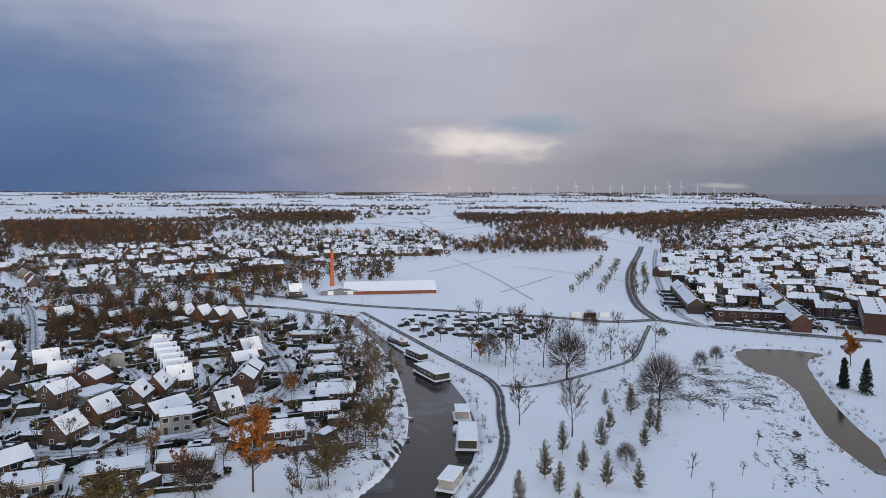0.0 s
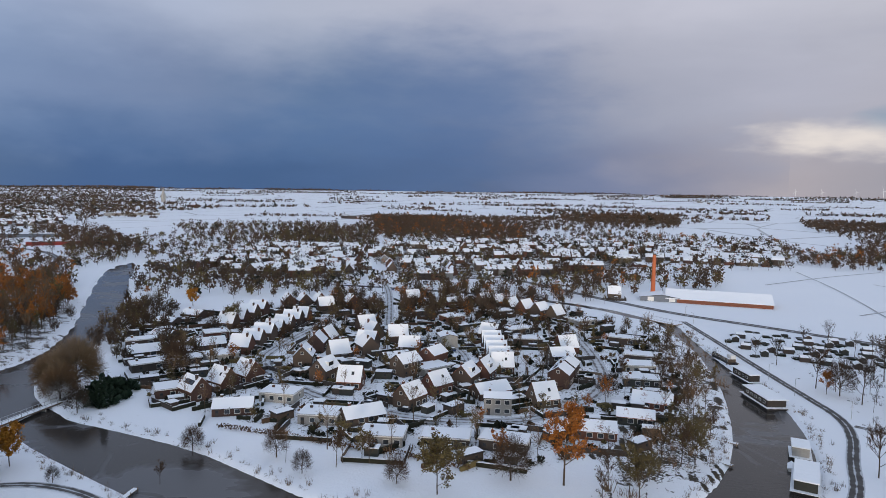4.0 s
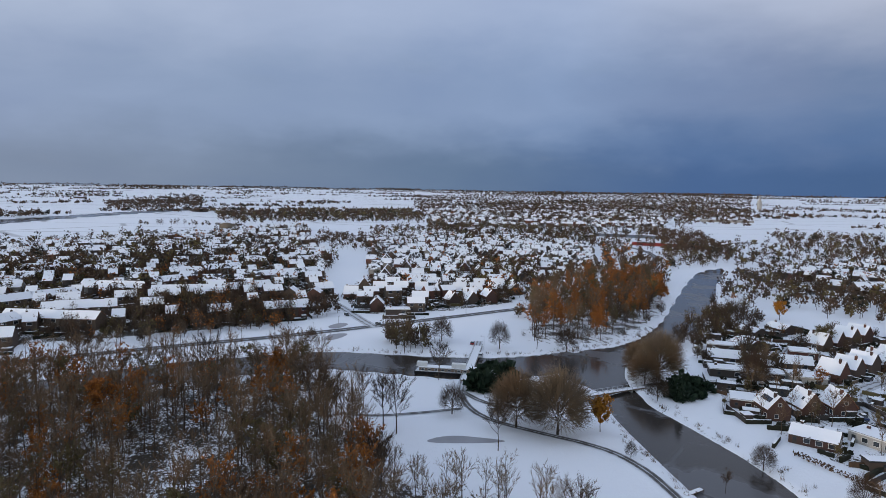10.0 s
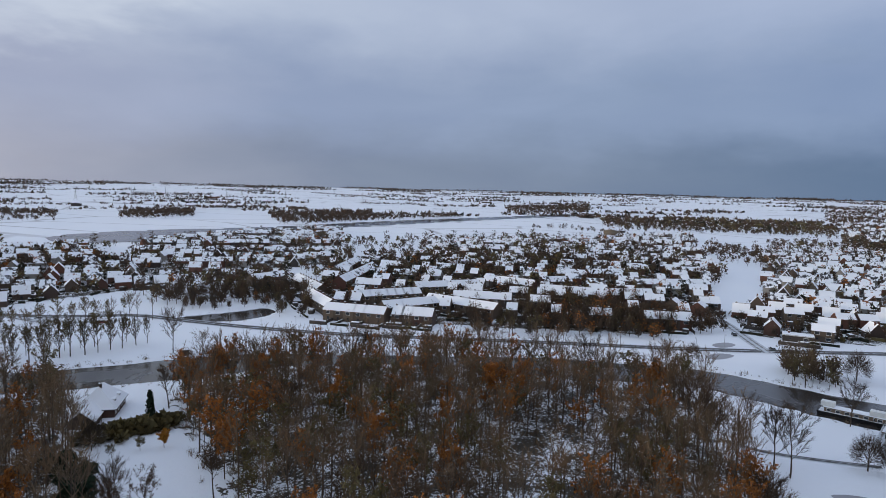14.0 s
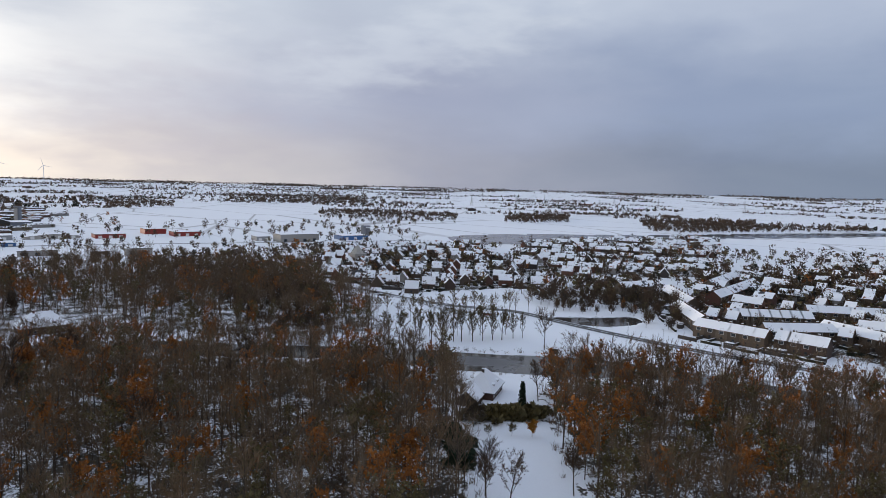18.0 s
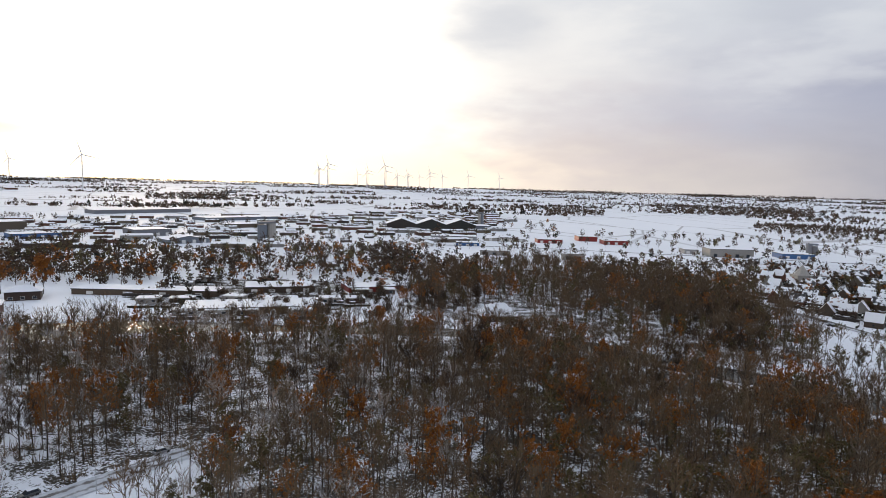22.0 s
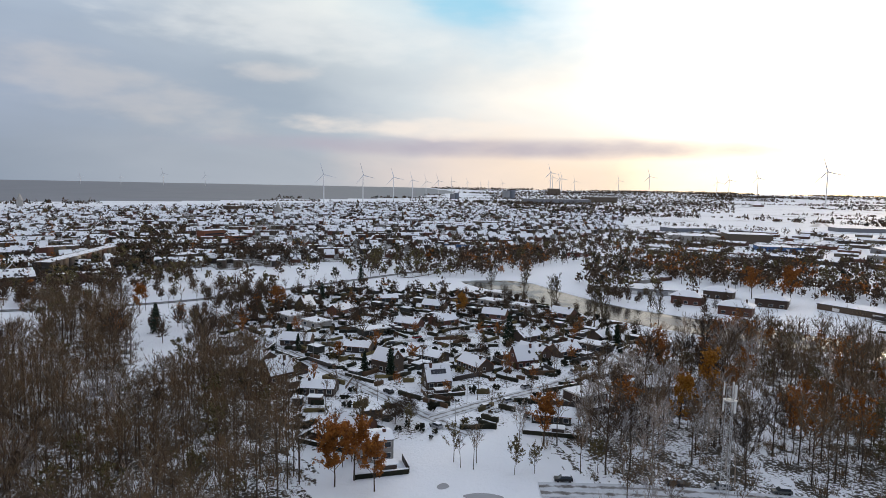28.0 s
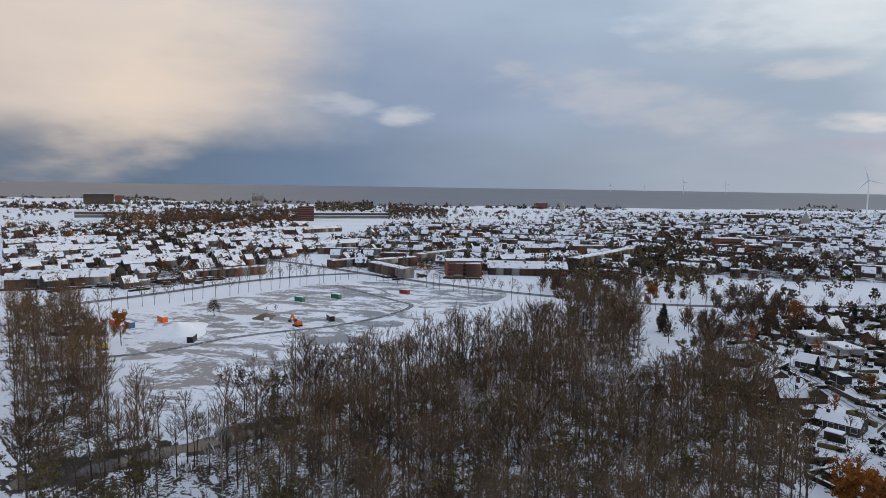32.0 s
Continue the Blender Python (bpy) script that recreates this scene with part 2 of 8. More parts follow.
def snow_material():
    m, k = material("snow")
    v = k.n("ShaderNodeTexCoord").outputs["Object"]
    n = k.noise(v, 0.6, 5)
    finish(k, k.mix(n, (0.84, 0.875, 0.92), (0.89, 0.915, 0.945)), 0.7, n, 0.15)
    return m


M_snow = snow_material()


def ground_material():
    m, k = material("snowy_ground")
    v = k.n("ShaderNodeTexCoord").outputs["Object"]
    at = k.n("ShaderNodeVertexColor", layer_name="cover")
    sp = k.n("ShaderNodeSeparateColor")
    k.put(sp.inputs[0], at.outputs[0])
    garden, wood, rough = sp.outputs[0], sp.outputs[1], sp.outputs[2]
    fine, midn, big = k.noise(v, 1.1, 5, 0.65), k.noise(v, 0.12, 5, 0.6), k.noise(v, 0.012, 4)
    snow = k.mix(big, (0.82, 0.855, 0.91), (0.88, 0.905, 0.94))
    soil = k.mix(fine, (0.016, 0.014, 0.011), (0.075, 0.06, 0.04))
    need = k.m("ADD", k.m("ADD", k.m("MULTIPLY", garden, 0.295), k.m("MULTIPLY", wood, 0.275)), k.m("MULTIPLY", rough, 0.31))
    patch = k.m("ADD", k.m("MULTIPLY", fine, 0.55), k.m("MULTIPLY", midn, 0.45))
    f = k.step(k.m("ADD", patch, need), 0.74, 0.80)
    # thin grass showing through the open fields
    f2 = k.m("MULTIPLY", k.step(k.m("ADD", k.m("MULTIPLY", fine, 0.5), k.m("MULTIPLY", midn, 0.5)), 0.62, 0.75), 0.35)
    c = k.mix(k.m("MAXIMUM", f, f2), snow, soil)
    # ditches and tracks far out in the fields
    geo = k.n("ShaderNodeVectorMath", operation="LENGTH")
    k.put(geo.inputs[0], v)
    far = k.step(geo.outputs["Value"], 700, 1100)
    cell = k.n("ShaderNodeTexVoronoi", feature="DISTANCE_TO_EDGE")
    k.put(cell.inputs["Vector"], k.scaled(v, (0.0065, 0.0028, 0)))
    cell.inputs["Scale"].default_value = 1.0
    ditch = k.m("MULTIPLY", k.m("SUBTRACT", 1.0, k.step(cell.outputs[0], 0.004, 0.018)), k.m("MULTIPLY", far, 0.5))
    c = k.mix(ditch, c, (0.16, 0.15, 0.15))
    finish(k, c, 0.75, k.m("ADD", fine, k.m("MULTIPLY", midn, 2.0)), 0.25)
    return m


def water_material():
    m, k = material("river_water")
    v = k.n("ShaderNodeTexCoord").outputs["Object"]
    n, ice = k.noise(v, 0.9, 4), k.noise(v, 0.035, 4, 0.55, 0.8)
    sheet = k.step(ice, 0.52, 0.6)
    c = k.mix(sheet, (0.045, 0.04, 0.036), (0.11, 0.11, 0.115))
    finish(k, c, k.m("ADD", 0.12, k.m("MULTIPLY", sheet, 0.18)), n, 0.03, 0.0, 0.28)
    return m


def sea_material():
    m, k = material("sea_water")
    v = k.n("ShaderNodeTexCoord").outputs["Object"]
    n, streak = k.noise(v, 0.05, 4), k.noise(k.scaled(v, (0.0012, 0.006, 1)), 1.0, 4)
    c = k.mix(streak, (0.12, 0.128, 0.145), (0.20, 0.20, 0.215))
    finish(k, c, 0.5, n, 0.4, 0.0, 0.3)
    return m


def road_material(name, wet, snow):
    m, k = material(name)
    v = k.n("ShaderNodeTexCoord").outputs["Object"]
    uv = k.n("ShaderNodeTexCoord").outputs["UV"]
    s = k.n("ShaderNodeSeparateXYZ")
    k.put(s.inputs[0], uv)
    lane = k.m("ABSOLUTE", k.m("SUBTRACT", k.m("ABSOLUTE", k.m("SUBTRACT", s.outputs[0], 0.5)), 0.22))
    n = k.noise(v, 0.35, 5, 0.6)
    f = k.step(k.m("ADD", k.m("MULTIPLY", lane, 2.6), k.m("MULTIPLY", k.m("SUBTRACT", n, 0.5), 0.9)), 0.42 - snow, 0.62 - snow)
    c = k.mix(f, wet, (0.50, 0.53, 0.57))
    finish(k, k.mix(k.m("MULTIPLY", k.step(n, 0.35, 0.7), snow), c, SNOW), 0.6, n, 0.03)
    return m


def bark_material(name, dark, light, snow):
    m, k = material(name)
    v = coords(k)
    c = k.mix(k.noise(v, 1.5, 4), dark, light)
    # one tree greyer, the next redder
    tint = k.ramp(k.noise(v, 0.11, 2), [(0.36, (0.86, 0.9, 0.98)), (0.5, (1.0, 0.98, 0.92)), (0.64, (1.14, 0.98, 0.84))])
    c = k.mix(1.0, c, tint, "MULTIPLY")
    c = k.mix(k.m("MULTIPLY", rnd(k), 0.4), c, (0.10, 0.06, 0.035))
    finish(k, topsnow(k, c, v, 0.95 - snow, 1.35 - snow, 0.5), 0.9)
    return m


def leaf_material(name, a, b, snow=0.0):
    m, k = material(name)
    v = coords(k)
    g = k.n("ShaderNodeNewGeometry").outputs["Random Per Island"]
    c = k.mix(g, a, b)
    c = k.mix(k.m("MULTIPLY", k.noise(v, 0.25, 3), 0.5), c, tuple(x * 0.4 for x in a))
    if snow:
        c = topsnow(k, c, v, 1.15 - snow, 1.4 - snow, 0.6)
    b_ = k.n("ShaderNodeBsdfPrincipled")
    k.put(b_.inputs["Base Color"], c)
    b_.inputs["Roughness"].default_value = 0.7
    b_.inputs["Specular IOR Level"].default_value = 0.2
    k.put(k.n("ShaderNodeOutputMaterial").inputs[0], b_.outputs[0])
    return m


M_ground, M_water, M_sea = ground_material(), water_material(), sea_material()
M_road = road_material("wet_road", (0.05, 0.047, 0.046), 0.05)
M_street = road_material("snowy_street", (0.13, 0.12, 0.115), 0.33)
M_path = road_material("trodden_path", (0.06, 0.055, 0.05), 0.08)
M_track = road_material("grassy_track", (0.22, 0.215, 0.21), 0.22)
M_bark = bark_material("bark", (0.032, 0.026, 0.021), (0.10, 0.083, 0.068), 0.3)
M_twig = bark_material("twigs", (0.026, 0.019, 0.014), (0.068, 0.049, 0.034), 0.12)
M_brush = bark_material("wood_twigs", (0.085, 0.063, 0.042), (0.25, 0.187, 0.122), 0.14)
M_birch = bark_material("pale_bark", (0.26, 0.23, 0.21), (0.56, 0.53, 0.51), 0.4)
M_leaf_o = leaf_material("rust_leaves", (0.25, 0.083, 0.018), (0.46, 0.175, 0.032))
M_leaf_b = leaf_material("brown_leaves", (0.06, 0.038, 0.025), (0.14, 0.084, 0.048))
M_leaf_g = leaf_material("olive_leaves", (0.075, 0.064, 0.03), (0.19, 0.15, 0.06), 0.1)
M_leaf_y = leaf_material("yellow_leaves", (0.34, 0.13, 0.014), (0.52, 0.25, 0.035))
M_needle = leaf_material("dark_needles", (0.012, 0.028, 0.016), (0.035, 0.055, 0.03), 0.25)
M_hedge = leaf_material("hedge_leaves", (0.010, 0.014, 0.008), (0.035, 0.034, 0.02), 0.12)


# ---------------------------------------------------------------- mesh helpers
def meshnp(name, verts, faces, mats, index=None):
    """A mesh from arrays; faces is a list of (n, 3) or (n, 4) arrays."""
    faces = [np.asarray(f, int) for f in faces if len(f)]
    me = bpy.data.meshes.new(name)
    v = np.asarray(verts, float)
    me.vertices.add(len(v))
    me.vertices.foreach_set("co", v.ravel())
    loops = np.concatenate([f.ravel() for f in faces])
    sizes = np.concatenate([np.full(len(f), f.shape[1]) for f in faces])
    me.loops.add(len(loops))
    me.loops.foreach_set("vertex_index", loops)
    me.polygons.add(len(sizes))
    me.polygons.foreach_set("loop_start", np.concatenate([[0], np.cumsum(sizes)[:-1]]))
    me.polygons.foreach_set("loop_total", sizes)
    for m in (mats if isinstance(mats, (list, tuple)) else [mats]):
        me.materials.append(m)
    if index is not None:
        me.polygons.foreach_set("material_index", np.asarray(index, int))
    me.update(calc_edges=True)
    return me


class Shape:
    """Collects boxes and prisms into one mesh."""

    def __init__(self):
        self.v, self.f, self.mi = [], [], []

    def add(self, verts, faces, mi=0):
        o = len(self.v)
        self.v += [tuple(p) for p in verts]
        self.f += [tuple(i + o for i in f) for f in faces]
        self.mi += [mi] * len(faces)
        return self

    def box(self, x0, x1, y0, y1, z0, z1, mi=0, m=None):
        p = [(x, y, z) for z in (z0, z1) for x, y in ((x0, y0), (x1, y0), (x1, y1), (x0, y1))]
        if m is not None:
            p = [m @ Vector(q) for q in p]
        return self.add(p, [(3, 2, 1, 0), (4, 5, 6, 7), (0, 1, 5, 4), (1, 2, 6, 5), (2, 3, 7, 6), (3, 0, 4, 7)], mi)

    def bar(self, a, b, w, mi=0):
        a, b = Vector(a), Vector(b)
        q = (b - a).to_track_quat("Z", "Y").to_matrix().to_4x4()
        return self.box(-w / 2, w / 2, -w / 2, w / 2, 0, (b - a).length, mi, Matrix.Translation(a) @ q)

    def tube(self, a, b, r0, r1, n=8, mi=0):
        a, b = Vector(a), Vector(b)
        q = (b - a).to_track_quat("Z", "Y").to_matrix()
        ring = [Vector((math.cos(2 * math.pi * i / n), math.sin(2 * math.pi * i / n), 0)) for i in range(n)]
        p = [a + q @ (c * r0) for c in ring] + [b + q @ (c * r1) for c in ring]
        return self.add(p, [(i, (i + 1) % n, n + (i + 1) % n, n + i) for i in range(n)] + [tuple(range(n, 2 * n)), tuple(range(n - 1, -1, -1))], mi)

    def mesh(self, name, mats):
        me = bpy.data.meshes.new(name)
        me.from_pydata(self.v, [], self.f)
        for m in (mats if isinstance(mats, (list, tuple)) else [mats]):
            me.materials.append(m)
        me.polygons.foreach_set("material_index", self.mi)
        me.update()
        return me


def part(name, data, parent, label="", m=None):
    """A mesh (or a Shape's mesh) as one part under a thing."""
    ob = new(name, data)
    ob.parent = parent
    if m is not None:
        ob.matrix_basis = m
    return tagged(ob, label)


# ---------------------------------------------------------------- the plan
RIVER = [(-63, 360), (-51, 338), (-33, 299), (-19, 250), (-13, 214), (-10, 183), (-13, 156), (-22, 137), (-55, 113), (-90, 108), (-110, 111),
         (-137, 115), (-169, 113), (-187, 111), (-193, 113), (-212, 116), (-233, 127), (-255, 159), (-302, 211), (-361, 254), (-462, 332), (-528, 387),
         (-509, 344), (-438, 285), (-349, 218), (-302, 183), (-263, 144), (-257, 113), (-227, 92), (-198, 102), (-185, 95), (-174, 93), (-146, 90),
         (-122, 88), (-60, 83), (-10, 99), (2, 140), (11, 171), (10, 203), (2, 238), (-16, 273), (-35, 317), (-50, 359)]
CANAL = [(-259, 120), (-251, 89), (-253, 63), (-265, 31), (-273, 8), (-270, -11), (-264, -50), (-252, -79), (-231, -125), (-222, -150), (-204, -178),
         (-175, -200), (-140, -237), (-98, -264), (-69, -293), (-6, -314), (62, -308), (62, -291), (-16, -294), (-49, -279), (-87, -246), (-122, -224),
         (-145, -193), (-165, -171), (-180, -159), (-207, -139), (-234, -85), (-234, -40), (-248, 1), (-239, 22), (-223, 56), (-222, 80), (-227, 104)]
CANAL2 = [(57, -307), (114, -310), (164, -308), (211, -289), (254, -274), (277, -267), (334, -269), (383, -277), (401, -234), (385, -226), (330, -231),
          (285, -228), (249, -234), (214, -245), (178, -259), (152, -280), (96, -292), (59, -292)]
POND = [(130, 284), (156, 282), (170, 273), (153, 264), (144, 243), (131, 208), (124, 183), (122, 170), (108, 148), (109, 167), (112, 186), (130, 232), (121, 253)]
POND2 = [(-253, -246), (-278, -228), (-300, -220), (-286, -204), (-257, -209), (-249, -232)]
HARBOUR = [(-479, -626), (-536, -727), (-663, -728), (-768, -679), (-877, -624), (-1134, -585), (-1502, -476), (-2144, -288), (-1932, -260), (-1364, -437),
           (-1050, -504), (-872, -550), (-681, -560), (-555, -586)]
NORTHCANAL = [(-528, 387), (-425, 346), (-324, 353), (-241, 378), (-160, 387), (-100, 378), (-62, 354), (-56, 360), (-98, 387), (-160, 398), (-241, 387), (-324, 362), (-425, 355), (-507, 393)]
SEA = [(2210, 4667), (1738, 3361), (1599, 2738), (1955, 1716), (1844, 1089), (1926, 644), (2163, 330), (2238, -187), (2522, -684), (2740, -1292), (3467, -2031),
       (4575, -2325), (6927, -2734), (8593, 5676), (3011, 7328)]
DITCH = [(119, 128), (128, 120), (139, 109), (154, 97), (169, 84), (164, 82), (147, 93), (133, 104), (122, 113), (113, 121)]
SITE = [(254, 226), (285, 224), (424, 167), (424, 71), (374, 54), (313, 86), (259, 100), (222, 103), (163, 102), (151, 106), (189, 162), (223, 184)]
LAWN = [(-146, -190), (-172, -168), (-141, -137), (-131, -124), (-123, -108), (-105, -90), (-90, -103), (-103, -125), (-112, -140)]
OPEN = [(288, 254), (440, 28), (286, 18), (237, 56), (177, 96), (144, 100), (148, 127)]
STRIP = [(112, -98), (93, -124), (84, -140), (71, -158), (56, -150), (60, -122), (84, -98)]
REEDS = [(108, 215), (117, 215), (92, 147), (78, 144)]
PARK = [(5, 323), (121, 324), (74, 242), (35, 220), (13, 258)]
WATERS = [RIVER, CANAL, CANAL2, POND, POND2, HARBOUR, NORTHCANAL, DITCH]

ROADS = [
    (8, "road", [(206, 295), (180, 306), (153, 318), (132, 330), (117, 344)]),
    (7, "road", [(117, 344), (88, 336), (65, 349), (31, 359), (-8, 372), (-49, 383), (-80, 399), (-118, 421), (-163, 453), (-203, 471)]),
    (7, "road", [(117, 344), (118, 385), (137, 467), (167, 569), (213, 695), (250, 803)]),
    (5, "street", [(136, 324), (133, 368), (168, 497), (204, 615), (256, 765)]),
    (3.4, "road", [(-47, 364), (-24, 317), (-3, 273), (10, 247), (18, 231), (20, 214), (18, 193), (18, 175), (14, 156), (6, 137)]),
    (2.5, "path", [(21, 225), (30, 222), (46, 232), (66, 248), (80, 261), (97, 303), (108, 329)]),
    (5.5, "street", [(-124, 344), (-100, 321), (-75, 276), (-60, 243), (-55, 221), (-58, 199), (-65, 181), (-80, 170), (-95, 164), (-111, 163),
                     (-127, 163), (-144, 167), (-161, 173), (-181, 184), (-190, 197), (-201, 229), (-210, 265)]),
    (5, "street", [(-177, 271), (-234, 360), (-269, 403), (-296, 442)]),
    (4, "street", [(-221, 185), (-235, 199), (-257, 225), (-262, 235)]),
    (4, "street", [(-105, 219), (-122, 245), (-137, 255), (-149, 256)]),
    (7, "road", [(-349, 117), (-334, 81), (-314, 31), (-299, -11), (-286, -59), (-271, -105), (-259, -141), (-251, -183), (-247, -235), (-248, -263),
                 (-225, -292), (-215, -323), (-209, -366), (-192, -408)]),
    (6, "street", [(-312, 34), (-335, 28), (-377, 19), (-392, 12)]),
    (7, "road", [(-349, 117), (-353, 146), (-408, 200), (-513, 286), (-574, 342), (-659, 382), (-734, 392), (-782, 374)]),
    (3.2, "street", [(-278, 78), (-252, 69), (-228, 59), (-210, 53)]),
    (2.6, "path", [(-210, 53), (-195, 51), (-182, 54), (-170, 65), (-156, 80), (-143, 84), (-131, 84), (-118, 83)]),
    (2.6, "path", [(-209, 53), (-194, 58), (-187, 75), (-194, 94), (-201, 108), (-208, 130), (-203, 162)]),
    (2, "path", [(-192, 49), (-190, 32), (-190, 19), (-195, 10)]),
    (5, "street", [(330, -52), (275, -63), (234, -71), (201, -77), (177, -81), (159, -85), (152, -87)]),
    (4, "street", [(266, -82), (251, -112), (255, -142), (259, -177)]),
    (5, "street", [(167, -83), (172, -106), (175, -132), (185, -165), (192, -199), (218, -241)]),
    (7, "road", [(260, 289), (290, 267), (333, 249), (383, 233), (429, 199), (445, 174)]),
    (7, "road", [(445, 174), (409, 96), (389, 24), (384, -38), (400, -98), (428, -166), (455, -238), (471, -297)]),
    (7, "road", [(445, 174), (480, 236), (499, 298), (541, 386), (551, 450)]),
    (6, "road", [(88, -742), (-61, -752), (-239, -712), (-445, -670)]),
    (5, "street", [(-192, -403), (-199, -363), (-217, -324), (-212, -281), (-232, -259)]),
    (1.6, "track", [(-12, 546), (29, 623), (77, 695)]),
    (1.4, "track", [(40, 437), (64, 475), (91, 522)]),
    (1.2, "track", [(62, 596), (106, 547), (146, 487)]),
    (1.2, "track", [(10, 652), (37, 542), (58, 406)]),
    (7, "street", [(118, -84), (104, -108), (90, -126), (69, -154), (52, -176)]),
    (3, "path", [(202, 180), (213, 169), (222, 163), (249, 151), (283, 114), (336, 98), (347, 114), (388, 170)]),
]

# districts of houses with gardens, woods, rough ground
TOWN = {
    "n1": [(-275, 246), (-284, 198), (-183, 134), (-60, 138), (-30, 177), (-28, 239), (-60, 313), (-110, 360), (-181, 347), (-242, 318)],
    "d1": [(-462, 370), (-531, 575), (-447, 618), (-317, 453), (-304, 393), (-324, 368)],
    "d2": [(-447, 618), (-291, 849), (-114, 626), (-149, 506), (-255, 413)],
    "d3": [(-275, 803), (-9, 958), (-0, 687), (-114, 655)],
    "d4": [(230, 668), (519, 752), (262, 352), (170, 341), (145, 378)],
    "d5": [(614, 1375), (1185, 1726), (545, 790), (303, 734)],
    "d7": [(-836, 76), (-1027, 303), (-705, 330), (-485, 233), (-441, 148), (-468, 46)],
    "d7b": [(-403, 23), (-468, 46), (-441, 148), (-371, 126), (-350, 81), (-347, 29)],
    "d8": [(-724, -302), (-1132, -5), (-579, 24), (-509, -233)],
    "d9": [(-486, -290), (-619, 15), (-376, 16), (-326, -13), (-287, -165), (-322, -210)],
    "d10": [(-585, -605), (-854, -556), (-879, -514), (-486, -290), (-391, -346), (-349, -387)],
    "d11": [(-306, -642), (-493, -585), (-334, -318), (-230, -341), (-207, -412)],
    "d12": [(1545, 136), (1988, -659), (2072, -969), (1306, -1298), (773, -767), (546, -358), (511, -92), (608, 56)],
    "d13": [(705, 800), (933, 464), (561, 265), (346, 260), (305, 340)],
    "d14": [(463, 181), (474, -14), (1191, -32), (998, 335), (605, 299)],
    "d15": [(-1877, 351), (-2043, 1226), (-1087, 652), (-1111, 207)],
    "d28": [(341, -60), (408, -129), (344, -223), (247, -232), (207, -220), (168, -160), (151, -114), (155, -47), (245, -38)],
    "d23": [(193, -366), (181, -448), (95, -449), (35, -419), (62, -318), (133, -316)],
}
WOODS = {
    "grove": [(-242, 2), (-201, 10), (-148, 21), (-95, 14), (-96, -55), (-110, -87), (-127, -115), (-160, -153), (-179, -157), (-206, -136), (-232, -85), (-232, -40)],
    "grove_b": [(-145, -185), (-110, -134), (-89, -103), (-66, -93), (-12, -103), (-4, -104), (-6, -286), (-15, -287), (-49, -273), (-86, -240), (-121, -218)],
    "grove_c": [(-4, -104), (48, -109), (80, -117), (126, -183), (194, -244), (145, -270), (60, -282), (-6, -286)],
    "hill": [(18, -455), (-43, -540), (-99, -544), (-193, -424), (-189, -326), (-153, -257), (-101, -274), (-65, -305), (-7, -324), (28, -357)],
    "east": [(351, -13), (261, -13), (256, -45), (177, -45), (141, -39), (104, 2), (104, 53), (137, 99), (179, 119), (239, 110), (298, 56), (366, 34)],
    "east_b": [(256, 283), (265, 250), (192, 162), (151, 119), (122, 81), (93, 87), (113, 120)],
    "bank": [(-62, 313), (-44, 311), (-20, 250), (-16, 214), (-14, 170), (-22, 152), (-34, 144), (-40, 167), (-28, 203), (-34, 250)],
    "autumn": [(-369, 134), (-449, 207), (-460, 278), (-351, 212), (-285, 157), (-267, 128), (-274, 102)],
    "fore": [(-104, 6), (-96, 44), (-104, 57), (-120, 60), (-134, 38), (-150, 14)],
    "mastside": [(142, -101), (124, -101), (90, -87), (69, -104), (127, -176), (177, -231), (194, -218), (160, -140)],
}


def inside(poly, x, y):
    """True where points lie in the polygon (arrays)."""
    x, y = np.asarray(x, float), np.asarray(y, float)
    hit = np.zeros(x.shape, bool)
    n = len(poly)
    for i in range(n):
        (x0, y0), (x1, y1) = poly[i], poly[(i + 1) % n]
        if y0 == y1:
            continue
        c = ((y0 > y) != (y1 > y)) & (x < (x1 - x0) * (y - y0) / (y1 - y0) + x0)
        hit ^= c
    return hit


def line_gap(line, x, y, closed=False):
    """Distance of points from a polyline (arrays)."""
    x, y = np.asarray(x, float), np.asarray(y, float)
    best = np.full(x.shape, 1e9)
    n = len(line)
    for i in range(n if closed else n - 1):
        (x0, y0), (x1, y1) = line[i], line[(i + 1) % n]
        dx, dy = x1 - x0, y1 - y0
        u = np.clip(((x - x0) * dx + (y - y0) * dy) / (dx * dx + dy * dy + 1e-9), 0, 1)
        best = np.minimum(best, np.hypot(x - x0 - u * dx, y - y0 - u * dy))
    return best


def smooth(line, closed=False, times=2):
    """Corners cut twice, ends kept."""
    p = [np.array(q, float) for q in line]
    for _ in range(times):
        out = [] if closed else [p[0]]
        for i in range(len(p) if closed else len(p) - 1):
            a, b = p[i], p[(i + 1) % len(p)]
            out += [a * 0.75 + b * 0.25, a * 0.25 + b * 0.75]
        p = out if closed else out + [p[-1]]
    return [tuple(q) for q in p]


WATERS = [smooth(w, True, 1) for w in WATERS]
ROADS = [(w, k, smooth(l)) for w, k, l in ROADS]


def profile(r):
    """Height of the far land: flat near by, easing up to meet the true horizon."""
    r = np.asarray(r, float)
    u = np.clip((r - 2200) / 2750, 0, 1)
    dip = np.arctan(70 / np.maximum(r, 1))
    want = dip + (0.0042 - np.arctan(70 / 4950)) * u * u * (3 - 2 * u)
    return np.where(u > 0, 70 - r * np.tan(want), 0)


